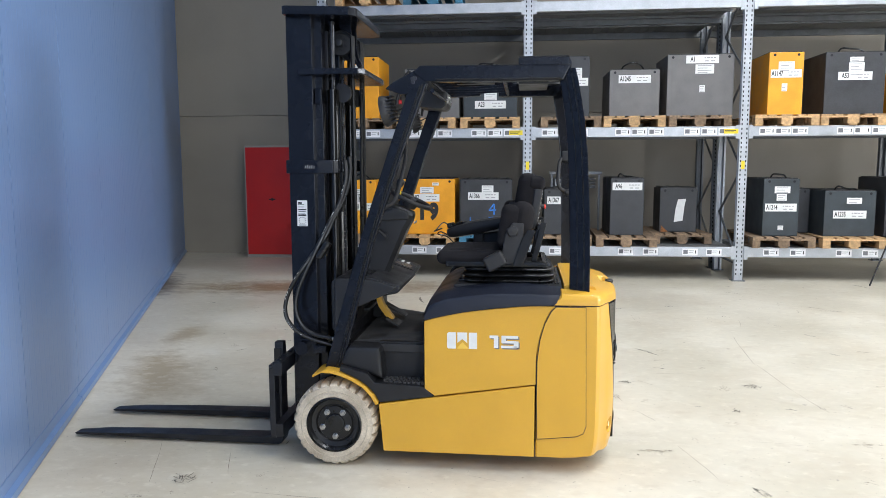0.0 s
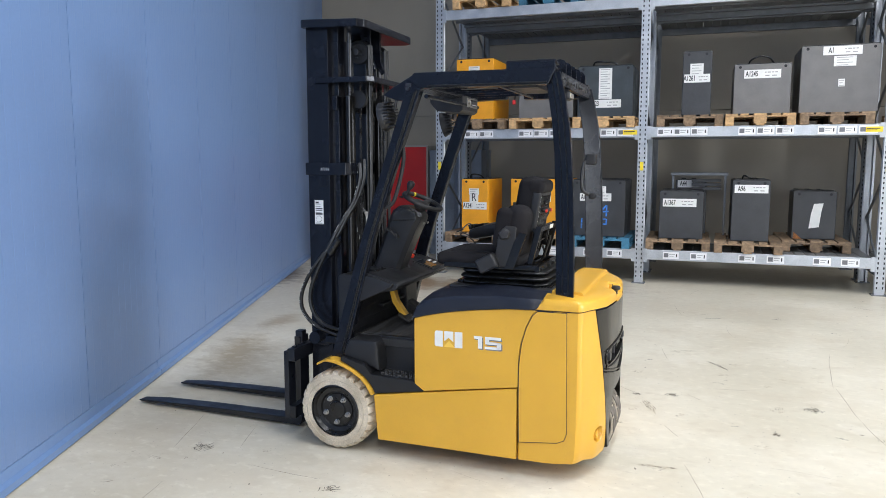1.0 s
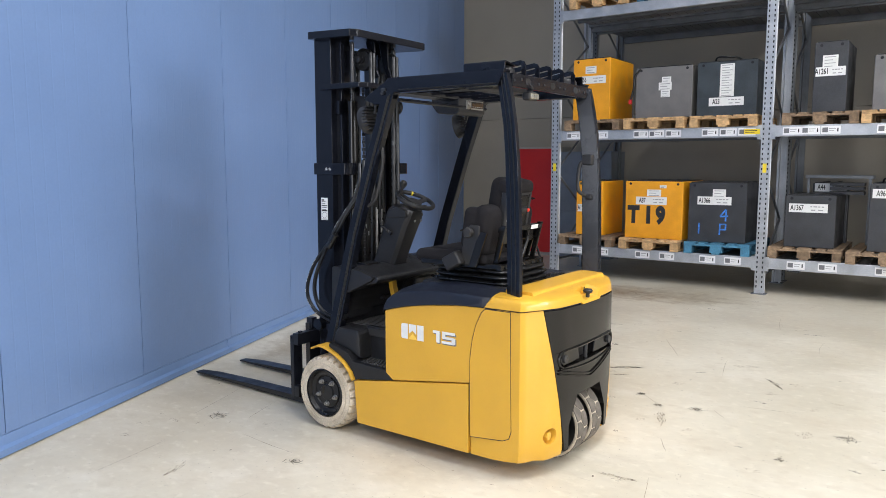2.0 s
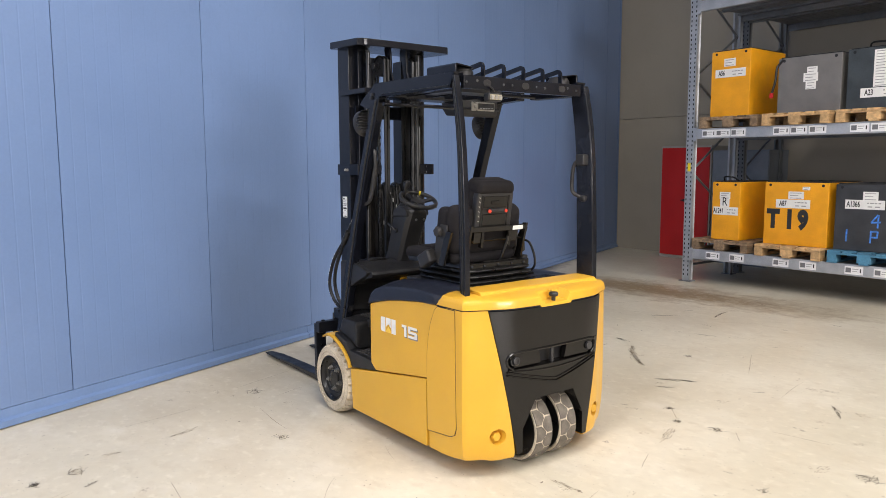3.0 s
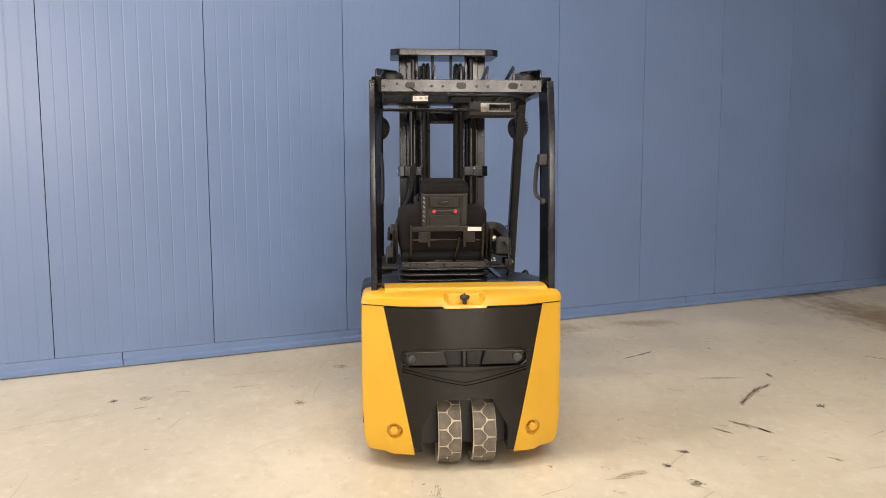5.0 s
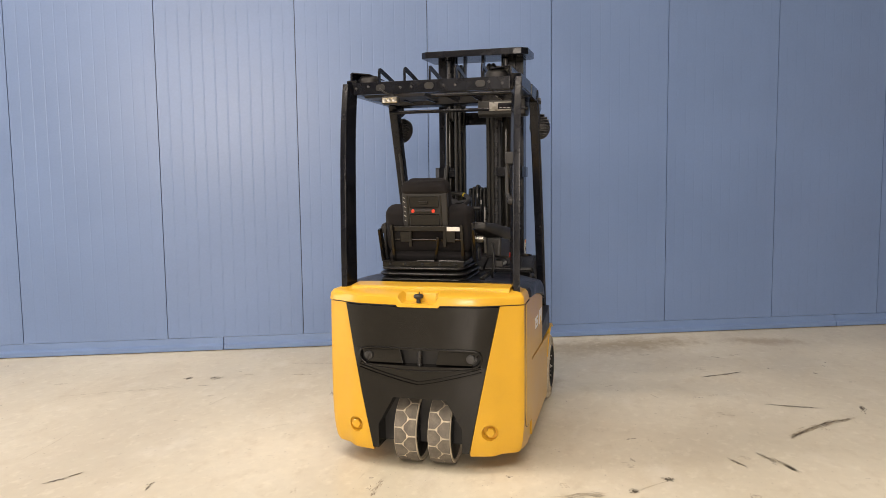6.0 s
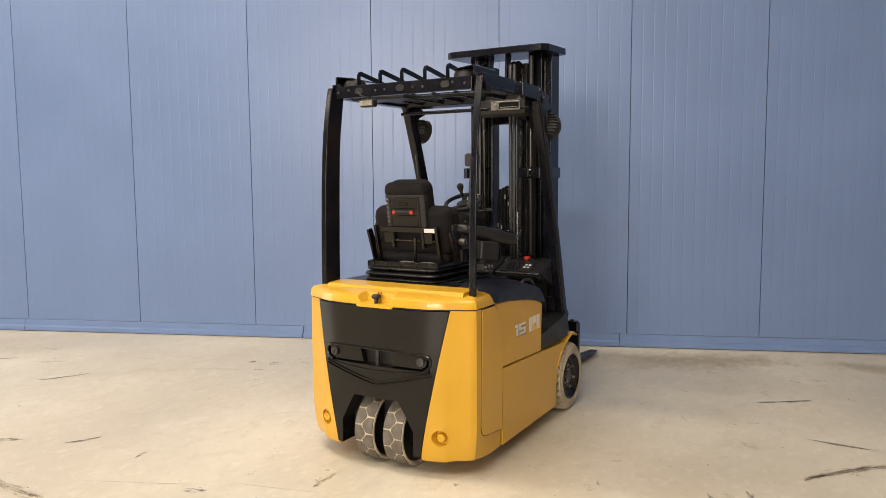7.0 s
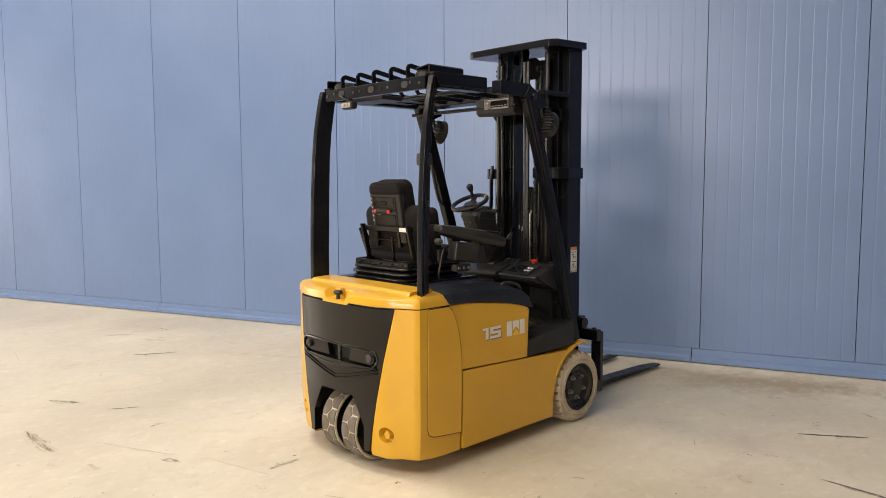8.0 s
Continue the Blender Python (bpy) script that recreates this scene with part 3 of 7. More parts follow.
    for s in (1, -1):
        pts = [(0.318 * s, 0.640), (0.275 * s, 0.567), (0.085 * s, 0.564), (0.105 * s, 0.642)]
        bm = bmesh.new()
        prism(bm, pts, "x", rear_x(0.2) + 0.05, rear_x(0.2) + 0.012, 0.006)
        part("pocket_plate", bm, M_BLACKGLOSS, cover)
        bm = bmesh.new()
        lathe(bm, [(0.030, rear_x(0.27) + 0.02), (0.030, rear_x(0.27) + 0.006), (0.022, rear_x(0.27) + 0.005), (0.022, rear_x(0.27) - 0.008), (0.016, rear_x(0.27) - 0.012)], (0, 0.272 * s, 0.606), "x", 12)
        part("cover_bolt", bm, M_STEEL, cover)
    bm = bmesh.new()
    cyl(bm, (rear_x(0) + 0.03, 0.0, 0.535), (rear_x(0) + 0.03, 0.0, 0.66), 0.012)
    part("tow_pin", bm, M_STEEL, cover)
    bm = bmesh.new()
    for s in (1, -1):
        for dz in (0, -0.016):
            rows = []
            for i in range(9):
                yy = s * (0.325 * i / 8)
                zz = 0.478 + dz + 0.075 * (i / 8) ** 1.15
                xx = rear_x(yy) - 0.001
                rows.append([(xx + 0.004, yy, zz - 0.006), (xx - 0.008, yy, zz - 0.002), (xx - 0.008, yy, zz + 0.002), (xx + 0.004, yy, zz + 0.006)])
            loft(bm, rows)
    part("chevron_rib", bm, M_BLACKGLOSS, cover)
    bm = bmesh.new()
    tube(bm, smooth_path([(rear_x(y) - 0.001, y, z) for y, z in ((0.315, 0.562), (0.27, 0.551), (0.16, 0.541), (0.0, 0.536), (-0.16, 0.541), (-0.27, 0.551), (-0.315, 0.562))]), 0.006)
    part("pocket_lip", bm, M_BLACKGLOSS, cover)
    bm = bmesh.new()
    half = [(0.0, 0.651), (0.15, 0.650), (0.27, 0.648), (0.312, 0.638), (0.326, 0.612), (0.318, 0.582), (0.29, 0.563)]
    tube(bm, smooth_path([(rear_x(y) - 0.002, y, z) for y, z in [(-y, z) for y, z in half[:0:-1]] + half], 4), 0.007)
    part("pocket_rim", bm, M_BLACKGLOSS, cover)

    # yellow rim on top
    half = [(-1.106, 0.528), (-1.155, 0.531), (-1.20, 0.531), (-1.300, 0.531), (-1.330, 0.5305), (-1.346, 0.518), (-1.360, 0.492), (-1.378, 0.450), (-1.401, 0.41), (-1.441, 0.32), (-1.454, 0.22), (-1.459, 0.150), (-1.461, 0.116), (-1.461, 0.108), (-1.463, 0.086), (-1.464, 0.04)]
    path = half + [(x, -y) for x, y in half[::-1]]
    rows = []
    n = len(path)
    plain = [(0.004, 0.8765), (-0.0005, 0.879), (0.002, 0.900), (0.006, 0.9165), (0.020, 0.931), (0.058, 0.939), (0.075, 0.941), (0.13, 0.945), (0.13, 0.87)]
    recess = [(0.0, 0.866), (-0.004, 0.868), (-0.002, 0.882), (0.006, 0.886), (0.046, 0.888), (0.054, 0.926), (0.064, 0.937), (0.13, 0.945), (0.13, 0.86)]
    for i, (x, y) in enumerate(path):
        a, b = path[max(0, i - 1)], path[min(n - 1, i + 1)]
        d = Vector((b[0] - a[0], b[1] - a[1])).normalized()
        nn = Vector((-d.y, d.x))
        if nn.dot(Vector((-1.2 - x, -y))) < 0:
            nn = -nn
        prof = recess if abs(y) < 0.10 else plain
        if 0.10 < abs(y) < 0.112:
            prof = recess[:2] + plain[2:-1] + recess[-1:]
        if i in (0, n - 1):
            prof = [(u, min(z, 0.880)) for u, z in prof]
        inn = Vector((x + (-1.15 - x) * 0.55, y * 0.80))
        row = []
        for u, z in prof:
            k = max(0.0, u - 0.008) / 0.122
            row.append(((x + nn.x * min(u, 0.008)) * (1 - k) + inn.x * k, (y + nn.y * min(u, 0.008)) * (1 - k) + inn.y * k, z))
        rows.append(row)
    bm = bmesh.new()
    loft(bm, rows)
    bm_gap = bmesh.new()
    loft(bm_gap, [[(x, y, 0.8695), (x, y, 0.882), (x + 0.02, y * 0.96, 0.882), (x + 0.02, y * 0.96, 0.8695)] for x, y in ((px_ + 0.007, py_ * 0.987) for px_, py_ in path)])
    part("rim_gap", bm_gap, M_SEAM, truck)
    rim = part("rear_rim", bm, M_YELLOW, truck, "glossy yellow top rim over the counterweight")
    bm = bmesh.new()
    prism(bm, [(-1.338, 0.932), (-1.328, 0.953), (-1.316, 0.957), (-1.20, 0.962), (-1.172, 0.958), (-1.165, 0.90), (-1.345, 0.90)], "y", -0.455, 0.408, 0.004)
    part("rear_lip", bm, M_YELLOW, rim)
    bm = bmesh.new()
    cyl(bm, (-1.440, 0.0, 0.880), (-1.440, 0.0, 0.915), 0.011)
    lathe(bm, [(0.012, 0.908), (0.024, 0.914), (0.026, 0.924), (0.020, 0.932), (0.001, 0.934)], (-1.440, 0, 0), "z", 16)
    part("latch_knob", bm, M_BLACK, rim, "black latch knob")
    box_part("latch_plate", (-1.420, -1.405, -0.012, 0.012, 0.90, 0.943), M_YELLOW, rim, 0.002)
    box_part("latch_slot", (-1.4222, -1.415, -0.002, 0.002, 0.91, 0.941), M_SEAM, rim, 0)


def build_body(truck):
    # dark chassis core, axle
    box_part("chassis", (-1.34, -0.22, -0.40, 0.40, 0.115, 0.40), M_BLACK, truck, 0.01)
    box_part("front_axle", (-0.20, 0.15, -0.33, 0.33, 0.14, 0.46), M_BLACK, truck, 0.02)
    bm = bmesh.new()
    cyl(bm, (0.016, -0.4, 0.224), (0.016, 0.4, 0.224), 0.06)
    part("axle_tube", bm, M_STEEL, truck)
    # lower panels
    left = [(-0.222, 0.340), (-0.244, 0.090), (-1.026, 0.088), (-1.026, 0.462), (-0.516, 0.386), (-0.50, 0.384)]
    prism_part("lower_panel", left, "y", 0.38, 0.53, M_YELLOW, truck, 0.006, "yellow lower side panel")
    right = [(-0.246, 0.09), (-0.236, 0.22), (-0.205, 0.335), (-0.150, 0.415), (-0.085, 0.455), (-0.062, 0.474), (-0.487, 0.492), (-1.026, 0.512), (-1.026, 0.088)]
    prism_part("lower_panel", right, "y", -0.53, -0.38, M_YELLOW, truck, 0.006, "yellow lower side panel")
    # upper panels over the battery box
    top = [(-1.126, 0.872), (-1.02, 0.874), (-0.95, 0.868), (-0.804, 0.853), (-0.70, 0.840), (-0.605, 0.823), (-0.52, 0.803), (-0.462, 0.786)]
    arc = [(-1.031, 0.590), (-1.034, 0.640), (-1.045, 0.703), (-1.068, 0.783), (-1.099, 0.848)]
    seam = [(-0.462, 0.43), (-0.515, 0.393), (-1.031, 0.468)]
    prism_part("upper_panel", top + seam + arc, "y", 0.36, 0.527, M_YELLOW, truck, 0.006, "yellow battery side panel")
    seam = [(-0.487, 0.498), (-1.031, 0.519)]
    prism_part("upper_panel", [(x if x < -0.48 else x - 0.012, z) for x, z in top] + seam + arc, "y", -0.527, -0.36, M_YELLOW, truck, 0.006, "yellow battery side panel")
    box_part("battery_box", (-1.15, -0.47, -0.37, 0.37, 0.38, 0.80), M_BLACK, truck, 0.01)
    for s in (1, -1):
        out = [(0.128, 0.488), (0.078, 0.514), (0.03, 0.512), (-0.02, 0.499), (-0.08, 0.475), (-0.138, 0.440), (-0.180, 0.396), (-0.206, 0.350)]
        inn = [(-0.222, 0.344), (-0.200, 0.386), (-0.158, 0.430), (-0.105, 0.466), (-0.05, 0.492), (0.0, 0.510), (0.06, 0.516), (0.128, 0.488)]
        low = [(x, z - 0.014) for x, z in out]
        prism_part("fender", [(x, z) for x, z in low] + inn, "y", 0.34 * s, 0.535 * s, M_YELLOW, truck, 0.004, "yellow front wheel fender")
        arch = [(-0.015, 0.511), (-0.05, 0.496), (-0.108, 0.470), (-0.161, 0.434), (-0.203, 0.389), (-0.225, 0.347)]
        if s > 0:
            back = [(-0.512, 0.388), (-0.466, 0.43), (-0.45, 0.44), (-0.20, 0.452), (-0.16, 0.500), (-0.02, 0.535)]
            prism_part("step", arch + back, "y", 0.37, 0.522, M_DASH, truck, 0.005, "black step panel with a ribbed tread")
            prism_part("step_bulge", [(-0.005, 0.53), (-0.05, 0.632), (-0.225, 0.632), (-0.232, 0.58), (-0.245, 0.452), (-0.165, 0.490)], "y", 0.37, 0.492, M_DASH, truck, 0.028)
            prism_part("step_wall", [(-0.2, 0.64), (-0.47, 0.64), (-0.47, 0.43), (-0.2, 0.43)], "y", 0.35, 0.385, M_DASH, truck, 0.004)
            bm = bmesh.new()
            for i in range(9):
                for j in range(4):
                    x, y = -0.245 - 0.024 * i - (0.012 if j % 2 else 0), 0.405 + 0.027 * j
                    bx(bm, x - 0.008, x + 0.008, y - 0.008, y + 0.008, 0.441, 0.4535)
            part("step_tread", bm, M_MAT, truck, "black studded step tread")
        else:
            prism_part("step", [(-0.02, 0.500), (-0.484, 0.499), (-0.484, 0.575), (-0.476, 0.595), (-0.127, 0.643), (-0.04, 0.660)] , "y", -0.525, -0.37, M_DASH, truck, 0.008, "black side sill panel")
    # cab floor
    box_part("cab_floor", (-0.475, 0.04, -0.40, 0.40, 0.585, 0.630), M_BLACK, truck, 0.006)
    mat = box_part("floor_mat", (-0.465, -0.06, -0.36, 0.36, 0.630, 0.637), M_MAT, truck, 0.002, "black ribbed rubber floor mat")
    bm = bmesh.new()
    for i in range(26):
        y = -0.345 + 0.0275 * i
        bx(bm, -0.46, -0.07, y - 0.006, y + 0.006, 0.636, 0.641)
    part("rib", bm, M_MAT, mat)
    # hood over the battery, carrying the seat
    xs = [-0.455, -0.462, -0.480, -0.515, -0.570, -0.66, -0.80, -0.95, -1.08, -1.112, -1.165]
    side = [0.792, 0.830, 0.858, 0.884, 0.904, 0.920, 0.934, 0.938, 0.936, 0.935, 0.932]
    under = [0.790, 0.790, 0.793, 0.803, 0.815, 0.834, 0.855, 0.870, 0.874, 0.878, 0.890]
    rise = [0.0, 0.012, 0.018, 0.022, 0.024, 0.024, 0.022, 0.018, 0.014, 0.013, 0.012]
    rows = []
    for x, zs, zu, r in zip(xs, side, under, rise):
        half = [(0.533, zu), (0.537, zu + 0.006), (0.536, zs - 0.022), (0.526, zs - 0.006), (0.505, zs), (0.44, zs + r * 0.7), (0.38, zs + r)]
        tuck = 0.95 if x < -1.15 else 1.0
        row = [(x, y * tuck, z) for y, z in half] + [(x, -y * tuck, z) for y, z in half[::-1]]
        rows.append(row)
    bm = bmesh.new()
    loft(bm, rows)
    hood = part("battery_hood", bm, M_HOOD, truck, "navy-black curved plastic battery hood")
    bm = bmesh.new()
    bx(bm, -1.162, -0.60, -0.36, 0.36, 0.92, 0.951, 0.008)
    part("hood_tray", bm, M_BLACK, hood)
    for i in range(5):
        box_part("tray_rib", (-1.15 + 0.016 * i, -1.142 + 0.016 * i, -0.31, 0.31, 0.948, 0.956), M_BLACKGLOSS, hood, 0.001)
    for s in (1, -1):
        box_part("tray_rail", (-1.02, -0.62, 0.25 * s - 0.015, 0.25 * s + 0.015, 0.948, 0.966), M_BLACKGLOSS, hood, 0.003)
    tube_part("hood_grip", smooth_path([(-0.672, -0.478, 0.910), (-0.660, -0.479, 0.932), (-0.625, -0.480, 0.941), (-0.545, -0.481, 0.926), (-0.512, -0.482, 0.905), (-0.496, -0.482, 0.868)]), 0.0095, M_BLACK, hood)
    # front panel of the battery box
    box_part("box_front", (-0.474, -0.462, -0.50, 0.36, 0.635, 0.80), M_BLACK, truck, 0.004)
    # lettering on both sides
    for s in (1, -1):
        nx = -0.868 if s > 0 else -0.795
        lx = -0.655 if s > 0 else -0.595
        zc = 0.686 if s > 0 else 0.684
        fwd = -1 if s > 0 else 1
        bm = bmesh.new()
        # numeral one and five as joined strokes
        def stroke(x0, x1, z0, z1, d=0.0, bm=bm, nx=nx, fwd=fwd, zc=zc, s=s):
            xa, xb = nx + fwd * (x0), nx + fwd * (x1)
            ya, yb = sorted((s * (0.5275 + d), s * (0.5288 + d)))
            prism(bm, [(xa, zc + z0), (xb, zc + z0), (xb, zc + z1), (xa, zc + z1)], "y", ya, yb)
        strokes = ((-0.072, -0.044, 0.018, 0.032), (-0.050, -0.028, -0.032, 0.032), (-0.012, 0.072, 0.018, 0.032), (-0.012, 0.010, 0.002, 0.020), (-0.012, 0.062, -0.007, 0.006), (0.050, 0.074, -0.030, 0.004), (-0.014, 0.066, -0.032, -0.019))
        for q in strokes:
            stroke(*q)
        part("number_sticker", bm, M_WHITE, truck, "white number 15 with grey shading")
        bm = bmesh.new()
        for a, b, c, d in strokes:
            xa, xb = nx + fwd * (a + 0.006), nx + fwd * (b + 0.006)
            ya, yb = sorted((s * 0.526, s * 0.5279))
            prism(bm, [(xa, zc + c - 0.006), (xb, zc + c - 0.006), (xb, zc + d - 0.006), (xa, zc + d - 0.006)], "y", ya, yb)
        part("number_shade", bm, M_SHADOWGREY, truck)
        # maker's mark as plain white blocks with a pale triangle
        bm = bmesh.new()
        ya, yb = sorted((s * 0.526, s * 0.5286))
        for pts in ([(-0.075, -0.034), (-0.068, -0.040), (-0.030, -0.040), (-0.030, 0.044), (-0.068, 0.044), (-0.075, 0.036)],
                    [(-0.022, -0.010), (-0.022, 0.044), (0.028, 0.044), (0.028, -0.010), (0.003, 0.010)],
                    [(0.036, 0.044), (0.036, -0.040), (0.078, -0.040), (0.078, 0.044)]):
            prism(bm, [(lx + fwd * x, zc + z) for x, z in pts], "y", ya, yb)
        part("maker_mark", bm, M_WHITE, truck, "white block-shaped maker's mark")
        bm = bmesh.new()
        prism(bm, [(lx + fwd * x, zc + z) for x, z in ((-0.026, -0.040), (0.004, -0.006), (0.036, -0.040))], "y", *sorted((s * 0.526, s * 0.5283)))
        part("mark_triangle", bm, M_LOGOYELLOW, truck, "pale yellow triangle")


def build_guard(truck):
    for s in (1, -1):
        outer = [(0.083, 0.490), (-0.022, 0.855), (-0.125, 1.203), (-0.250, 1.575), (-0.372, 1.929), (-0.405, 2.03)]
        inner = [(-0.480, 1.990), (-0.350, 1.640), (-0.202, 1.203), (-0.105, 0.840), (-0.012, 0.492)]
        y0, y1 = (0.405, 0.457) if s > 0 else (-0.445, -0.497)
        mid = (y0 + y1) / 2
        pil = prism_part("front_pillar", outer + inner, "y", y0, y1, M_NAVY, truck, 0.008, "dark slanted front pillar")
        bm = bmesh.new()
        for k in (0.30, 0.70):
            line = []
            for (ax, az), (bx_, bz) in zip(outer[:5], [(-0.012, 0.492), (-0.105, 0.840), (-0.202, 1.203), (-0.350, 1.640), (-0.480, 1.990)]):
                line.append((ax + (bx_ - ax) * (0.55 + 0.3 * k), (y1 + 0.0015 * s), az + (bz - az) * (0.55 + 0.3 * k)))
            tube(bm, line, 0.004, 6)
        part("pillar_seal", bm, M_RUBBER, pil)
        prism_part("gusset", [(-0.262, 1.955), (-0.300, 1.985), (-0.441, 2.060), (-0.490, 1.985), (-0.372, 1.925), (-0.345, 1.925)], "y", mid - 0.027, mid + 0.027, M_NAVY, truck, 0.006)
        bm = bmesh.new()
        cyl(bm, (-0.405, mid, 1.985), (-0.405, mid + 0.040 * s, 1.985), 0.010)
        bx(bm, -0.425, -0.395, *sorted((mid + 0.026 * s, mid + 0.038 * s)), 1.995, 2.012, 0.003)
        part("hinge_pin", bm, M_STEEL, truck)
        o = [(-1.288, 0.915), (-1.287, 1.10), (-1.283, 1.265), (-1.276, 1.46), (-1.264, 1.652), (-1.250, 1.790), (-1.232, 1.897), (-1.212, 1.995), (-1.200, 2.040), (-1.185, 2.064)]
        i = [(-1.135, 2.064), (-1.140, 1.985), (-1.162, 1.860), (-1.181, 1.734), (-1.191, 1.52), (-1.197, 1.32), (-1.203, 1.10), (-1.204, 0.915)]
        # a flat section that toes in towards the front
        ro, ri, fo, fi = (0.480, 0.445, 0.438, 0.420) if s > 0 else (-0.505, -0.467, -0.455, -0.437)
        rows, seam_a, seam_b = [], [], []
        for z in (0.915, 1.10, 1.265, 1.46, 1.652, 1.790, 1.897, 1.995, 2.040):
            xr = float(np.interp(z, [p[1] for p in o], [p[0] for p in o])) - 0.006
            xf = float(np.interp(z, [p[1] for p in i[::-1]], [p[0] for p in i[::-1]])) + 0.008
            plan = [Vector(p) for p in ((xr, ro), (xr, ri), (xf, fi), (xf, fo))]
            ring = []
            for k in range(4):
                p, q, r = plan[k - 1], plan[k], plan[(k + 1) % 4]
                cut_back = 0.006
                u, v = (p - q).normalized(), (r - q).normalized()
                ring += [(*(q + u * cut_back), z), (*(q + (u + v) * cut_back * 0.3), z), (*(q + v * cut_back), z)]
            rows.append(ring)
            seam_a.append((xr + (xf - xr) * 0.30, ro + (fo - ro) * 0.30, z))
            seam_b.append((xr + (xf - xr) * 0.62, ro + (fo - ro) * 0.62, z))
        bm = bmesh.new()
        loft(bm, rows)
        pil = part("rear_pillar", bm, M_NAVY, truck, "dark bowed rear pillar")
        bm = bmesh.new()
        tube(bm, seam_a, 0.004, 6)
        tube(bm, seam_b, 0.003, 6)
        part("pillar_seal", bm, M_RUBBER, pil)
        if s > 0:
            rail = [(-0.405, 2.030), (-0.440, 2.066), (-1.190, 2.062), (-1.150, 1.982), (-0.472, 1.984)]
            rail = prism_part("roof_rail", rail, "y", 0.398, 0.466, M_NAVY, truck, 0.010, "dark roof side rail")
            ends = (-0.52, -1.14)
        else:
            # on this side the rail stops short of the front corner
            rail = prism_part("roof_rail", [(-0.800, 2.066), (-1.196, 2.062), (-1.150, 1.982), (-0.800, 1.986)], "y", -0.497, -0.425, M_NAVY, truck, 0.008, "short dark roof side rail")
            prism_part("corner_block", [(-0.405, 2.030), (-0.430, 2.066), (-0.690, 2.066), (-0.690, 1.992), (-0.472, 1.984)], "y", -0.492, -0.425, M_NAVY, truck, 0.006, "dark front corner of the roof")
            ends = (-0.83, -1.14)
        bm = bmesh.new()
        tube(bm, [(x, 0.4665 if s > 0 else -0.4975, z) for x, z in zip(ends, (1.996, 1.994))], 0.004, 6)
        part("rail_seal", bm, M_RUBBER, rail)
        # raised cover plates at the rear corners of the roof
        prism_part("roof_plate", [(0.445 * s, 2.050), (0.445 * s, 2.098), (0.436 * s, 2.106), (0.330 * s, 2.092), (0.327 * s, 2.086), (0.434 * s, 2.098), (0.434 * s, 2.050)], "x", -1.176, -0.93, M_NAVY, truck, 0.004, "black raised roof corner plate")
        bm = bmesh.new()
        lathe(bm, [(0.062, -0.01), (0.062, 0.012), (0.050, 0.030), (0.02, 0.036), (0.001, 0.037)], (-1.11, 0.355 * s, 2.056), "z", 24)
        part("corner_scoop", bm, M_BLACK, truck)
    # rear cross member with holes and bolts
    beam = box_part("rear_header", (-1.205, -1.178, -0.440, 0.415, 1.979, 2.045), M_NAVY, truck, 0.003, "dark rear header with oval holes")
    for y in (0.262, -0.008, -0.285):
        bm = bmesh.new()
        pts = []
        for k in range(20):
            a = 2 * math.pi * k / 20
            pts.append((y + 0.020 * math.copysign(1, math.cos(a)) * (abs(math.cos(a)) > 1e-6) * 0.5 + 0.016 * math.cos(a), 2.013 + 0.017 * math.sin(a)))
        prism(bm, pts, "x", -1.2075, -1.2, 0.001)
        part("hole_cap", bm, M_BLACK if y else M_HOLE, beam)
    for y in (0.40, 0.33, 0.15, 0.09, -0.09, -0.15, -0.33, -0.40):
        bm = bmesh.new()
        lathe(bm, [(0.007, -1.200), (0.007, -1.209), (0.004, -1.211)], (0, y, 2.010 if abs(y) != 0.33 else 2.020), "x", 10)
        part("header_bolt", bm, M_STEEL, beam)
    # roof bars: rise at the rear, then run forward
    for y in (0.274, 0.131, -0.009, -0.153, -0.291):
        bm = bmesh.new()
        strip = [(-1.186, 2.00), (-1.186, 2.097), (-1.180, 2.107), (-1.168, 2.111), (-1.03, 2.090), (-0.90, 2.068), (-0.880, 2.058), (-0.868, 2.03), (-0.850, 2.012), (-0.70, 2.005), (-0.47, 2.005)]
        up = [Vector((x, 0, z)) for x, z in strip]
        rows = []
        for k, p in enumerate(up):
            a, b = up[max(0, k - 1)], up[min(len(up) - 1, k + 1)]
            d = (b - a).normalized()
            nn = Vector((-d.z, 0, d.x)) * 0.012
            rows.append([(p.x + nn.x, y - 0.004, p.z + nn.z), (p.x + nn.x, y + 0.004, p.z + nn.z), (p.x - nn.x, y + 0.004, p.z - nn.z), (p.x - nn.x, y - 0.004, p.z - nn.z)])
        loft(bm, rows)
        part("roof_bar", bm, M_NAVY, truck, "bent flat steel roof bar")
    prism_part("front_header", [(-0.415, 2.025), (-0.44, 2.062), (-0.53, 2.062), (-0.50, 1.985), (-0.43, 1.975)], "y", -0.42, 0.42, M_NAVY, truck, 0.006, "dark front header")
    bm = bmesh.new()
    cyl(bm, (-0.50, -0.44, 1.945), (-0.50, 0.44, 1.945), 0.011)
    cyl(bm, (-0.86, -0.41, 2.0), (-0.86, 0.41, 2.0), 0.012)
    part("cross_bar", bm, M_NAVY, truck)
    bm = bmesh.new()
    bx(bm, -0.80, -0.60, 0.10, 0.40, 2.000, 2.014, 0.003)
    bx(bm, -1.08, -0.93, 0.05, 0.40, 1.975, 2.0, 0.004)
    part("roof_tray", bm, M_BLACK, truck)
    earlier = set(truck.children)
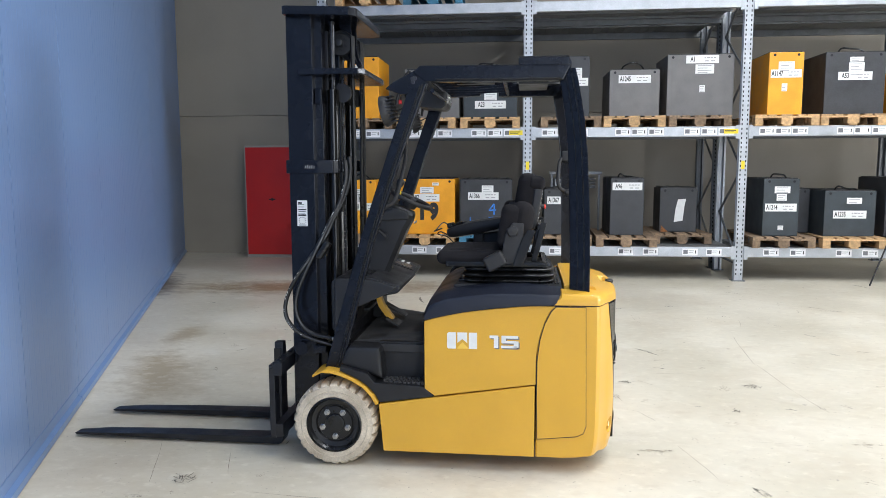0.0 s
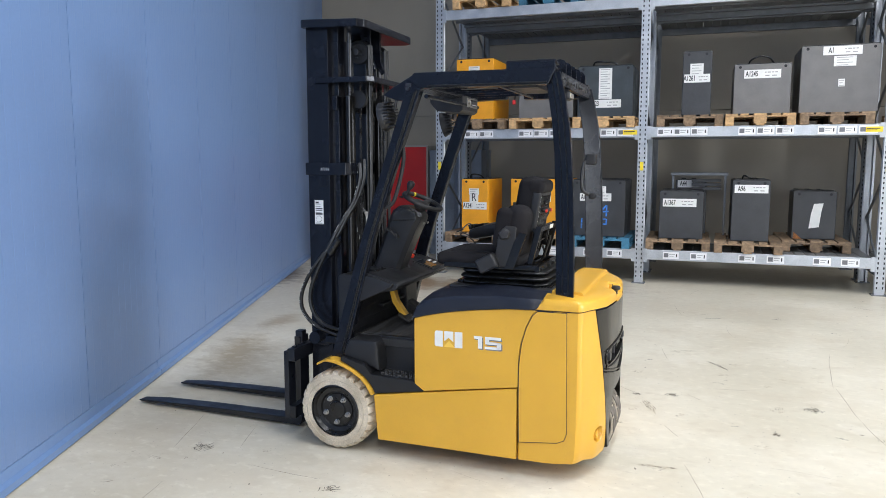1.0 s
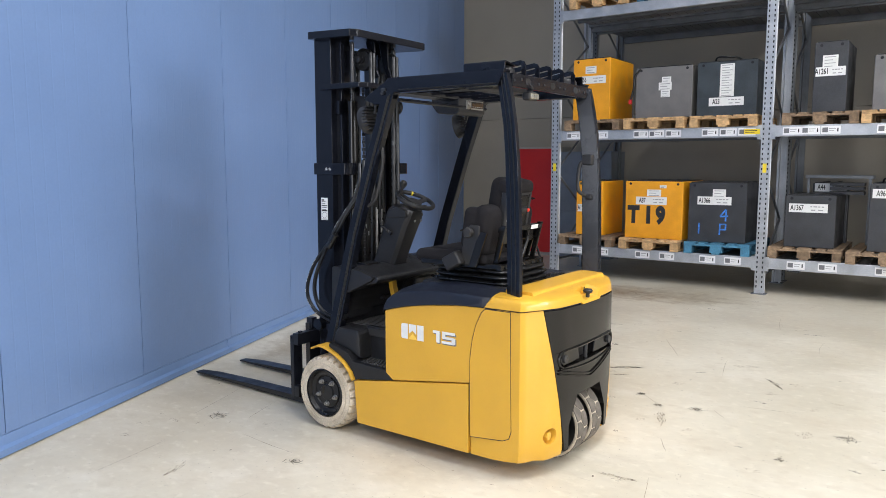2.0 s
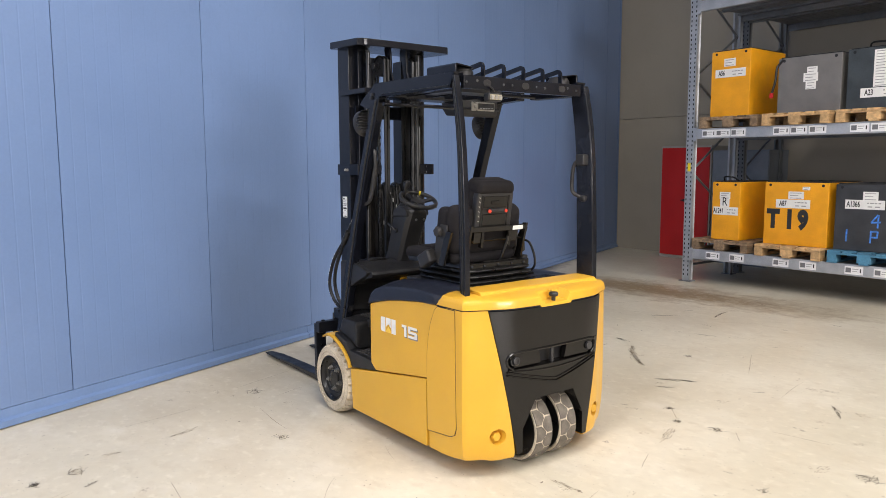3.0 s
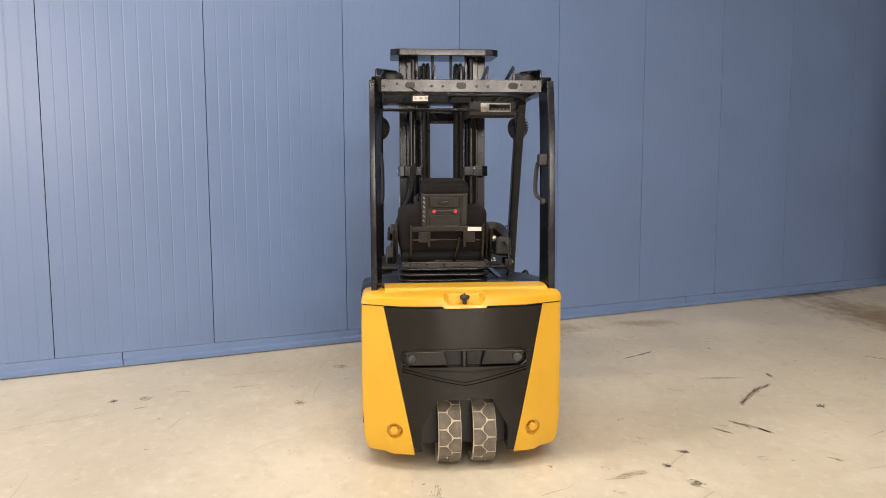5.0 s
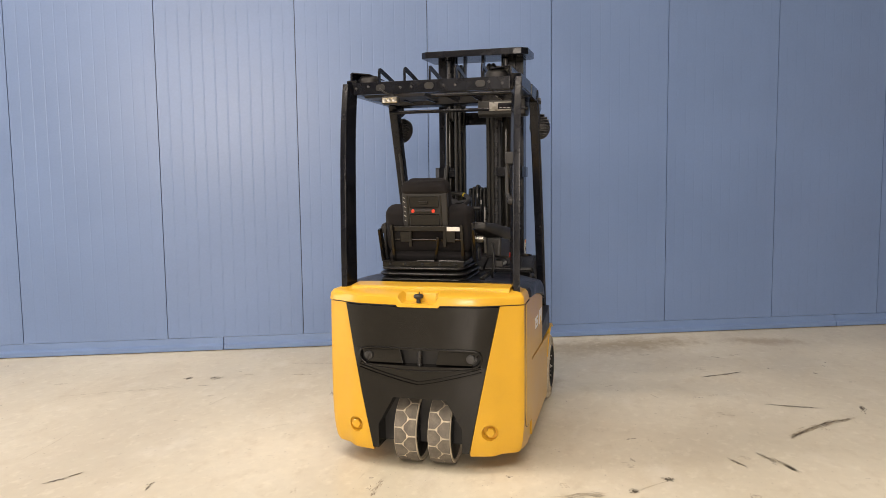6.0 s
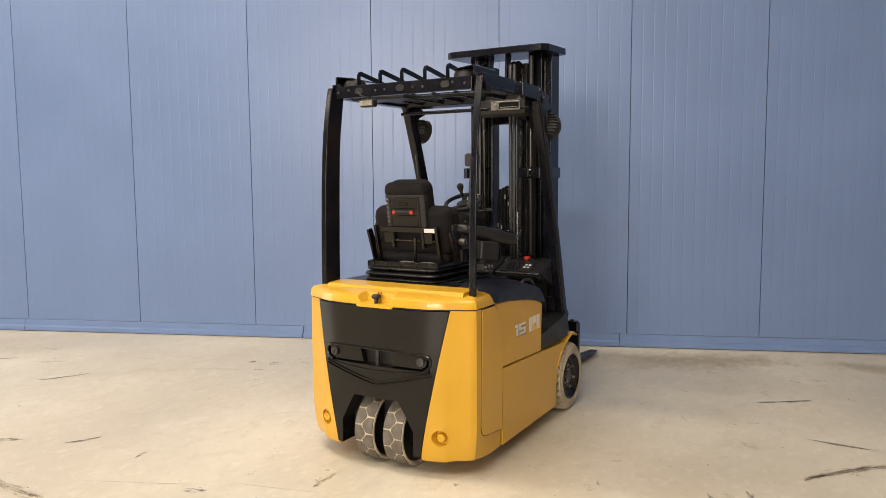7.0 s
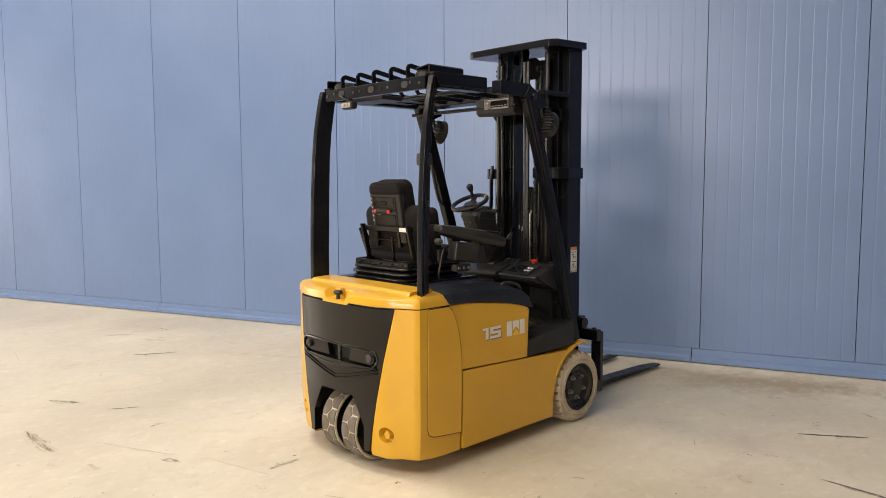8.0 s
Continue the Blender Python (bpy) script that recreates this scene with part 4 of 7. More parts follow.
    # radio box under the front of the roof
    radio = prism_part("radio_box", [(-0.375, 2.025), (-0.56, 2.03), (-0.585, 2.02), (-0.585, 1.935), (-0.56, 1.918), (-0.42, 1.930), (-0.375, 1.98)], "y", -0.405, -0.112, M_BLACK, truck, 0.008, "black radio box under the roof")
    box_part("radio_face", (-0.592, -0.584, -0.375, -0.185, 1.955, 2.010), M_BOLT, radio, 0.003, "grey radio front")
    bm = bmesh.new()
    bx(bm, -0.594, -0.590, -0.368, -0.238, 1.964, 2.002, 0.002)
    part("radio_display", bm, M_DISPLAY, radio)
    bm = bmesh.new()
    lathe(bm, [(0.012, -0.588), (0.012, -0.599), (0.009, -0.602)], (0, -0.213, 1.983), "x", 18)
    part("radio_dial", bm, M_BOLT, radio)
    bm = bmesh.new()
    for k in range(5):
        bx(bm, -0.5955, -0.5935, -0.36 + 0.024 * k, -0.344 + 0.024 * k, 1.970, 1.974)
    part("radio_button", bm, M_GREYINK, radio)
    for ob in truck.children:
        if ob not in earlier:
            for o in (ob, *ob.children):
                o.data.transform(Matrix.Translation((0.078, -0.020, -0.022)))
    # handles
    tube_part("grab_handle", smooth_path([(-0.215, 0.43, 1.34), (-0.245, 0.42, 1.355), (-0.300, 0.41, 1.40), (-0.352, 0.41, 1.58), (-0.360, 0.42, 1.68), (-0.345, 0.435, 1.712)]), 0.011, M_BLACK, truck, 8, "black tubular grab handle")
    handle = tube_part("grab_handle", smooth_path([(-1.245, -0.458, 1.632), (-1.215, -0.440, 1.626), (-1.178, -0.424, 1.59), (-1.168, -0.418, 1.48), (-1.180, -0.424, 1.43), (-1.228, -0.455, 1.402)]), 0.011, M_BLACK, truck, 8, "black grab handle with a horn button")
    box_part("handle_boss", (-1.252, -1.188, -0.480, -0.418, 1.590, 1.655), M_BLACK, handle, 0.012)
    box_part("handle_foot", (-1.250, -1.208, -0.480, -0.432, 1.383, 1.42), M_BLACK, handle, 0.012)
    # front work lamps
    for s in (1, -1):
        c = Vector((-0.266, 0.428 if s > 0 else -0.487, 1.848))
        bm = bmesh.new()
        lathe(bm, [(0.020, -0.055), (0.045, -0.048), (0.064, -0.020), (0.070, 0.010), (0.072, 0.026), (0.066, 0.030), (0.064, 0.022), (0.001, 0.020)], (0, 0, 0), "x", 28)
        bmesh.ops.transform(bm, matrix=Matrix.Translation(c) @ pose(0, 0, 0, 0, 14, -8 * s) @ Matrix.Diagonal((0.72, 0.92, 1.12, 1)), verts=bm.verts)
        lamp = part("work_lamp", bm, M_BLACK, truck, "round black finned work lamp")
        for k in range(8):
            z = -0.056 + 0.016 * k
            w = math.sqrt(max(0.0004, 0.064 ** 2 - z * z))
            bm = bmesh.new()
            bx(bm, -0.066, -0.005, -w, w, z - 0.0025, z + 0.0025)
            bmesh.ops.transform(bm, matrix=Matrix.Translation(c) @ pose(0, 0, 0, 0, 14, -8 * s) @ Matrix.Diagonal((0.72, 0.92, 1.12, 1)), verts=bm.verts)
            part("cooling_fin", bm, M_BLACK, lamp)
        bm = bmesh.new()
        lathe(bm, [(0.061, 0.024), (0.055, 0.029), (0.001, 0.031)], (0, 0, 0), "x", 28)
        bmesh.ops.transform(bm, matrix=Matrix.Translation(c) @ pose(0, 0, 0, 0, 14, -8 * s) @ Matrix.Diagonal((0.72, 0.92, 1.12, 1)), verts=bm.verts)
        part("lamp_lens", bm, M_LENS, lamp, "clear lamp lens")
        bm = bmesh.new()
        tube(bm, smooth_path([c + Vector((-0.05, 0.0, 0.03)), c + Vector((-0.06, 0.0, 0.08)), c + Vector((-0.075, 0.0, 0.10))]), 0.008)
        tube(bm, smooth_path([c + Vector((-0.05, -0.02 * s, 0.0)), c + Vector((-0.10, -0.03 * s, 0.03)), c + Vector((-0.09, -0.01 * s, 0.09))]), 0.004)
        part("lamp_bracket", bm, M_BLACK, lamp)
    # small rear work lamp under the header
    bm = bmesh.new()
    bx(bm, -1.215, -1.165, 0.160, 0.258, 1.922, 1.966, 0.014, 3)
    lamp = part("rear_work_lamp", bm, M_BLACK, truck, "small black rear work lamp with three lenses")
    box_part("lamp_bezel", (-1.2175, -1.213, 0.169, 0.249, 1.930, 1.957), M_LENS, lamp, 0.0018, "clear ribbed lens")
    for k in range(3):
        bm = bmesh.new()
        lathe(bm, [(0.0125, -1.216), (0.0115, -1.2195), (0.007, -1.219), (0.001, -1.2175)], (0, 0.181 + 0.028 * k, 1.943), "x", 16)
        part("lamp_reflector", bm, M_BOLT, lamp, "bright reflector")
    bm = bmesh.new()
    bx(bm, -1.20, -1.18, 0.195, 0.223, 1.962, 1.995, 0.003)
    tube(bm, smooth_path([(-1.19, 0.20, 1.97), (-1.215, 0.235, 1.985), (-1.21, 0.262, 2.005), (-1.19, 0.27, 2.02)]), 0.004)
    part("lamp_bracket", bm, M_BLACK, lamp)


def build_cab(truck):
    # dashboard across the cab
    dash = [(0.045, 0.70), (0.045, 0.968), (0.0, 0.988), (-0.15, 0.992), (-0.20, 0.982), (-0.315, 0.946), (-0.328, 0.928), (-0.308, 0.905), (-0.20, 0.884), (-0.09, 0.840), (-0.06, 0.78), (-0.05, 0.70)]
    d = prism_part("dashboard", dash, "y", -0.125, 0.425, M_DASH, truck, 0.012, "black moulded dashboard console")
    low = [(0.045, 0.70), (0.045, 0.960), (0.0, 0.978), (-0.12, 0.981), (-0.19, 0.966), (-0.296, 0.933), (-0.308, 0.918), (-0.290, 0.900), (-0.20, 0.880), (-0.09, 0.838), (-0.06, 0.78), (-0.05, 0.70)]
    prism_part("dash_end", low, "y", -0.425, -0.127, M_DASH, d, 0.010)
    prism_part("dash_cheek", [(0.03, 0.66), (0.02, 0.985), (-0.13, 0.985), (-0.200, 0.976), (-0.305, 0.944), (-0.290, 0.922), (-0.085, 0.825), (-0.062, 0.66)], "y", 0.402, 0.450, M_DASH, d, 0.010)
    prism_part("dash_cheek", [(0.03, 0.66), (0.02, 0.985), (-0.09, 0.988), (-0.185, 0.972), (-0.297, 0.940), (-0.280, 0.922), (-0.075, 0.822), (-0.062, 0.66)], "y", -0.448, -0.400, M_DASH, d, 0.006)
    box_part("wall_ledge", (-0.088, -0.03, -0.43, 0.10, 0.742, 0.762), M_DASH, d, 0.006)
    box_part("firewall", (-0.03, 0.03, -0.42, 0.42, 0.62, 0.74), M_DASH, truck, 0.006)
    box_part("kick_panel", (-0.05, -0.028, 0.16, 0.40, 0.66, 0.88), M_DASH, truck, 0.008)
    box_part("kick_panel", (-0.10, -0.04, -0.40, -0.22, 0.64, 0.84), M_DASH, truck, 0.010)
    box_part("switch_panel", (-0.155, -0.055, 0.20, 0.335, 0.988, 0.9955), M_BLACKGLOSS, d, 0.003)
    for k in range(3):
        box_part("rocker_switch", (-0.14, -0.075, 0.215 + 0.04 * k, 0.245 + 0.04 * k, 0.993, 1.002), M_DASH, d, 0.003)
    # right pod with display, stop button, cup holder
    prism_part("control_pod", [(0.03, 0.965), (0.0, 0.994), (-0.112, 0.999), (-0.185, 0.979), (-0.298, 0.943), (-0.314, 0.930), (-0.295, 0.915), (-0.1, 0.93)], "y", -0.435, -0.13, M_DASH, d, 0.007)
    prism_part("display_frame", [(-0.166, 0.991), (-0.302, 0.948), (-0.300, 0.938), (-0.164, 0.980)], "y", -0.365, -0.165, M_DASH, d, 0.003)
    prism_part("display", [(-0.184, 0.9870), (-0.284, 0.9553), (-0.282, 0.949), (-0.182, 0.981)], "y", -0.290, -0.185, M_DISPLAY, d, 0.001, "dark display glass")
    for u in (0, 1):
        for v in (0, 1):
            x = -0.215 - 0.034 * u
            z = 0.9772 - 0.0108 * u
            y = -0.313 - 0.024 * v
            box_part("display_button", (x - 0.009, x + 0.009, y - 0.007, y + 0.007, z - 0.004, z + 0.003), M_WHITE, d, 0.001, "small white button")
    bm = bmesh.new()
    lathe(bm, [(0.016, 0.990), (0.016, 1.003), (0.022, 1.005), (0.023, 1.013), (0.018, 1.020), (0.001, 1.021)], (-0.112, -0.270, 0), "z", 22)
    part("stop_button", bm, M_REDKNOB, d, "red mushroom emergency stop button")
    bm = bmesh.new()
    lathe(bm, [(0.050, 0.985), (0.050, 1.003), (0.046, 1.006), (0.040, 1.004), (0.037, 0.9935), (0.001, 0.9935)], (-0.072, -0.362, 0), "z", 28)
    part("cup_holder", bm, M_BLACKGLOSS, d, "round black cup holder ring")
    for k in range(3):
        bm = bmesh.new()
        prism(bm, [(-0.045, 0.985), (-0.052, 1.008), (-0.100, 1.013), (-0.135, 0.995), (-0.140, 0.980)], "y", -0.150 - 0.046 * k + 0.085, -0.110 - 0.046 * k + 0.085, 0.004)
        part("switch_block", bm, M_DASH, d)
    prism_part("column_foot", [(-0.04, 0.975), (-0.06, 1.004), (-0.15, 1.012), (-0.205, 0.998), (-0.235, 0.955)], "y", -0.020, 0.035, M_DASH, d, 0.012)
    # steering column, leaning back towards the seat
    rows = []
    for x, z, w, dd in ((-0.128, 0.965, 0.078, 0.082), (-0.134, 1.00, 0.072, 0.074), (-0.195, 1.15, 0.075, 0.078), (-0.240, 1.262, 0.080, 0.082), (-0.256, 1.290, 0.081, 0.083), (-0.281, 1.322, 0.074, 0.070), (-0.300, 1.334, 0.050, 0.048)):
        ring = []
        for k in range(20):
            a = 2 * math.pi * k / 20
            cx, cy = math.cos(a), math.sin(a)
            q = (abs(cx) ** 7 + abs(cy) ** 7) ** (-1 / 7)
            ring.append((x + dd * cx * q, 0.085 + w * cy * q, z + dd * cx * q * 0.45))
        rows.append(ring)
    bm = bmesh.new()
    loft(bm, rows)
    col = part("steering_column", bm, M_BLACK, truck, "black moulded steering column")
    bm = bmesh.new()
    cyl(bm, (-0.20, 0.155, 1.18), (-0.20, 0.178, 1.18), 0.016)
    tube(bm, smooth_path([(-0.20, 0.176, 1.18), (-0.178, 0.186, 1.205), (-0.150, 0.190, 1.222)]), 0.008)
    part("column_lever", bm, M_BLACK, col, "black tilt lever")
    bm = bmesh.new()
    prism(bm, [(-0.335, 1.275), (-0.325, 1.318), (-0.262, 1.340), (-0.180, 1.315), (-0.175, 1.265)], "y", -0.004, 0.174, 0.012)
    part("column_cover", bm, M_BLACK, col)
    for y in (0.045, 0.125):
        bm = bmesh.new()
        lathe(bm, [(0.011, 0.0), (0.011, 0.005), (0.006, 0.005)], (0, 0, 0), "x", 12)
        bmesh.ops.transform(bm, matrix=pose(-0.331, y, 1.292, 0, 14, 180), verts=bm.verts)
        part("screw_hole", bm, M_HOLE, col)
    bm = bmesh.new()
    cyl(bm, (-0.285, 0.02, 1.315), (-0.275, -0.06, 1.325), 0.008)
    lathe(bm, [(0.012, -0.10), (0.014, -0.08), (0.010, -0.05)], (-0.275, 0.0, 1.327), "y", 12)
    part("column_lever", bm, M_BLACK, col)
    for y in (0.055, 0.115):
        bm = bmesh.new()
        lathe(bm, [(0.008, -0.001), (0.008, 0.004), (0.005, 0.006)], (0, 0, 0), "x", 10)
        bmesh.ops.transform(bm, matrix=pose(-0.355, y, 1.255, 0, 25, 180), verts=bm.verts)
        part("column_screw", bm, M_BOLT, col)
    # wheel, its plane tipped towards the driver
    tilt = Matrix.Translation((-0.335, 0.083, 1.378)) @ pose(0, 0, 0, 0, -24, 0)
    bm = bmesh.new()
    tube(bm, [(0.114 * math.cos(2 * math.pi * k / 40), 0.114 * math.sin(2 * math.pi * k / 40), 0) for k in range(40)], 0.0135, 10, True)
    bmesh.ops.transform(bm, matrix=tilt, verts=bm.verts)
    sw = part("steering_wheel", bm, M_BLACK, truck, "black steering wheel with a spinner knob")
    bm = bmesh.new()
    lathe(bm, [(0.036, -0.045), (0.046, -0.02), (0.044, -0.004), (0.001, 0.0)], (0, 0, 0), "z", 24)
    for a in (20, 160, 270):
        q = pose(0, 0, 0, 0, 0, a)
        p0, p1 = q @ Vector((0.03, 0, -0.015)), q @ Vector((0.112, 0, 0))
        side = q.to_3x3() @ Vector((0, 0.016, 0))
        upv = Vector((0, 0, 0.005))
        loft(bm, [[p0 - side - upv, p0 + side - upv, p0 + side + upv, p0 - side + upv], [p1 - side - upv, p1 + side - upv, p1 + side + upv, p1 - side + upv]])
    bmesh.ops.transform(bm, matrix=tilt, verts=bm.verts)
    part("wheel_spoke", bm, M_BLACK, sw)
    bm = bmesh.new()
    lathe(bm, [(0.012, 0.0), (0.010, 0.035), (0.018, 0.050), (0.023, 0.068), (0.021, 0.082), (0.010, 0.090), (0.001, 0.091)], (0.088, 0.050, 0.0), "z", 18)
    bmesh.ops.transform(bm, matrix=tilt, verts=bm.verts)
    part("spinner_knob", bm, M_BLACK, sw, "black spinner knob")
    bm = bmesh.new()
    arc = [(0.114 * math.cos(a), 0.114 * math.sin(a), 0) for a in (-0.05 + 0.05 * i for i in range(3))]
    tube(bm, arc, 0.0142, 10)
    bmesh.ops.transform(bm, matrix=tilt @ pose(0, 0, 0, 0, 0, -38), verts=bm.verts)
    part("wheel_mark", bm, M_YTAG, sw, "yellow centre mark")
    # pedals
    prism_part("brake_pedal", [(-0.118, 0.880), (-0.148, 0.878), (-0.156, 0.825), (-0.172, 0.780), (-0.214, 0.722), (-0.232, 0.700), (-0.206, 0.690), (-0.176, 0.716), (-0.138, 0.770), (-0.124, 0.822)], "y", 0.042, 0.088, M_YELLOW, truck, 0.005, "yellow brake pedal arm")
    bm = bmesh.new()
    prism(bm, [(-0.185, 0.700), (-0.26, 0.660), (-0.265, 0.668), (-0.19, 0.712)], "y", 0.00, 0.12, 0.002)
    for k in range(5):
        bx(bm, -0.205 - 0.012 * k, -0.199 - 0.012 * k, 0.005, 0.115, 0.694 - 0.0065 * k, 0.702 - 0.0065 * k)
    part("pedal_pad", bm, M_MAT, truck, "black ribbed pedal pad")
    prism_part("pedal_pad", [(-0.12, 0.72), (-0.25, 0.650), (-0.256, 0.660), (-0.125, 0.735)], "y", -0.26, -0.18, M_MAT, truck, 0.002, "black rubber accelerator pad")


def cushion(bm, x0, x1, y0, y1, z0, z1, r, m=None):
    n0 = set(bm.verts)
    bx(bm, x0, x1, y0, y1, z0, z1, r, 4)
    vs = [v for v in bm.verts if v not in n0]
    if m is not None:
        bmesh.ops.transform(bm, matrix=m, verts=vs)


def build_seat(truck):
    yc = 0.075
    # suspension with folded bellows
    bm = bmesh.new()
    bx(bm, -1.06, -0.62, yc - 0.205, yc + 0.205, 0.948, 0.966, 0.004)
    base = part("seat_suspension", bm, M_BLACKGLOSS, truck, "black seat suspension with rubber bellows")
    rows = []
    for f in range(3):
        for j in range(6):
            q = j / 6
            z = 0.948 + 0.0300 * (f + q)
            g = 0.032 * (1 - math.sin(math.pi * q) ** 0.6) + (0.004, 0.0, 0.012)[f]
            ring = []
            for x, y, a0 in ((-0.635, 0.255, 0), (-1.130, 0.255, 90), (-1.130, -0.255, 180), (-0.635, -0.255, 270)):
                cx, cy = x + (0.075 if x < -0.9 else -0.075), (abs(y) - 0.075) * (1 if y > 0 else -1)
                for k in range(5):
                    t = math.radians(a0 + 22.5 * k)
                    ring.append((cx + (0.075 - g) * math.cos(t), yc + cy + (0.075 - g) * math.sin(t), z))
            rows.append(ring)
    bm = bmesh.new()
    loft(bm, rows)
    part("bellows", bm, M_RUBBER, base)
    bm = bmesh.new()
    bx(bm, -1.07, -0.55, yc - 0.235, yc - 0.20, 1.035, 1.065, 0.006)
    bx(bm, -1.07, -0.55, yc + 0.20, yc + 0.235, 1.035, 1.065, 0.006)
    bx(bm, -1.085, -1.06, yc - 0.235, yc + 0.235, 1.03, 1.062, 0.004)
    part("seat_rail", bm, M_BLACKGLOSS, base)
    for y in (-0.19, -0.10, 0.0, 0.1, 0.19):
        bm = bmesh.new()
        lathe(bm, [(0.007, -1.08), (0.007, -1.091), (0.004, -1.093)], (0, yc + y, 1.046), "x", 8)
        part("rail_bolt", bm, M_HOLE, base)
    # cushion
    bm = bmesh.new()
    cushion(bm, -0.98, -0.500, yc - 0.235, yc + 0.235, 1.045, 1.118, 0.034)
    cushion(bm, -0.90, -0.56, yc - 0.17, yc + 0.17, 1.09, 1.126, 0.016)
    part("seat_cushion", bm, M_FABRIC, truck, "black fabric seat cushion")
    lean = Matrix.Translation((-0.90, yc, 1.10)) @ pose(0, 0, 0, 0, -9, 0)
    bm = bmesh.new()
    cushion(bm, -0.085, 0.045, -0.255, 0.250, 0.0, 0.285, 0.060, lean)
    cushion(bm, 0.0, 0.062, -0.15, 0.15, 0.02, 0.27, 0.028, lean)
    for side in (1, -1):
        cushion(bm, -0.02, 0.090, 0.208 * side - 0.044, 0.208 * side + 0.044, 0.03, 0.262, 0.036, lean)
    part("backrest", bm, M_FABRIC, truck, "black fabric backrest")
    bm = bmesh.new()
    cushion(bm, -0.085, 0.030, -0.142, 0.128, 0.22, 0.435, 0.046)
    cushion(bm, -0.116, -0.02, -0.146, 0.132, 0.352, 0.428, 0.030)
    for v in bm.verts:
        if v.co.z > 0.36:
            v.co.y *= 1 - 1.3 * (v.co.z - 0.36)
    bmesh.ops.transform(bm, matrix=lean, verts=bm.verts)
    part("headrest", bm, M_FABRIC, truck, "black fabric upper backrest")
    # rear shell and document pocket
    bm = bmesh.new()
    cushion(bm, -0.108, -0.06, -0.138, 0.124, 0.145, 0.366, 0.012, lean)
    shell = part("back_shell", bm, M_BLACK, truck, "black plastic back shell with a lever")
    bm = bmesh.new()
    cushion(bm, -0.112, -0.10, -0.106, -0.096, 0.15, 0.35, 0.003, lean)
    cushion(bm, -0.112, -0.10, 0.085, 0.096, 0.15, 0.35, 0.003, lean)
    cushion(bm, -0.1125, -0.10, -0.090, 0.080, 0.282, 0.345, 0.004, lean)
    cushion(bm, -0.120, -0.10, -0.028, 0.028, 0.300, 0.322, 0.006, lean)
    cushion(bm, -0.1125, -0.10, -0.090, 0.080, 0.155, 0.245, 0.004, lean)
    part("shell_rib", bm, M_BLACKGLOSS, shell)
    bm = bmesh.new()
    cushion(bm, -0.136, -0.110, -0.066, 0.056, 0.258, 0.276, 0.006, lean)
    part("shell_lever", bm, M_BLACK, shell)
    for y in (-0.064, 0.054):
        bm = bmesh.new()
        lathe(bm, [(0.010, -0.132), (0.010, -0.1395), (0.007, -0.1415)], (0, y, 0.267), "x", 14)
        bmesh.ops.transform(bm, matrix=lean, verts=bm.verts)
        part("lever_knob", bm, M_REDKNOB, shell, "small red knob")
    # pale writing along the shell, unreadable
    bm = bmesh.new()
    rnd = random.Random(3)
    for k in range(6):
        z = 0.205 + 0.026 * k
        pts = [lean @ Vector((-0.1095, 0.104, z)), lean @ Vector((-0.1095, 0.114, z + rnd.uniform(0.004, 0.012)))]
        tube(bm, pts, 0.0013, 5)
    tagged(part("shell_mark", bm, M_WHITE, shell), kind="stuff")
    # tubular frame behind the backrest
    bm = bmesh.new()
    cushion(bm, -0.132, -0.110, -0.226, 0.188, 0.150, 0.180, 0.003, lean)
    for s in (1, -1):
        prism(bm, [(-1.052, 1.268), (-1.084, 1.268), (-1.030, 1.05), (-1.000, 1.05)], "y", yc - 0.019 + 0.202 * s - 0.008, yc - 0.019 + 0.202 * s + 0.008, 0.003)
        cushion(bm, -0.128, -0.104, 0.125 * s - 0.055, 0.125 * s + 0.017, 0.085, 0.150, 0.004, lean)
        cushion(bm, -0.134, -0.108, 0.10 * s - 0.028, 0.10 * s - 0.010, 0.060, 0.152, 0.003, lean)
    frame_ = part("back_frame", bm, M_BLACKGLOSS, truck, "black steel frame behind the backrest")
    bm = bmesh.new()
    tube(bm, [lean @ Vector((-0.120, -0.21, 0.100)), lean @ Vector((-0.120, 0.17, 0.100))], 0.006)
    tube(bm, [lean @ Vector((-0.15, -0.085, 0.125)), lean @ Vector((-0.15, -0.085, 0.10)), lean @ Vector((-0.14, -0.065, 0.0)), lean @ Vector((-0.13, -0.055, -0.03))], 0.009)
    tube(bm, [lean @ Vector((-0.12, -0.20, -0.025)), lean @ Vector((-0.12, 0.05, -0.025))], 0.007)
    part("frame_rod", bm, M_BLACKGLOSS, frame_)
    bm = bmesh.new()
    cushion(bm, -0.1345, -0.132, -0.212, -0.135, 0.153, 0.176, 0.0, lean)
    part("frame_sticker", bm, M_WHITE, frame_, "small white sticker")
    # side plates with the recline knob, left belt box
    for s in (1, -1):
        prism_part("side_plate", [(-0.81, 1.09), (-0.845, 1.09), (-0.865, 1.21), (-0.905, 1.275), (-0.965, 1.27), (-0.955, 1.13), (-0.93, 1.06), (-0.86, 1.05)], "y", yc + 0.252 * s, yc + 0.268 * s, M_BRACKET, truck, 0.012, "dark grey recline bracket")
        prism_part("recline_arm", [(-0.905, 1.045), (-0.955, 1.045), (-1.025, 1.235), (-0.985, 1.242), (-0.955, 1.19)], "y", yc + 0.268 * s, yc + 0.284 * s, M_BLACKGLOSS, truck, 0.004)
    bm = bmesh.new()
    lathe(bm, [(0.026, yc + 0.268), (0.028, yc + 0.285), (0.022, yc + 0.295), (0.001, yc + 0.297)], (-0.905, 0, 1.232), "y", 30, lambda k, i: 1 + (0.14 if k % 6 < 3 and 0 < i < 3 else 0))
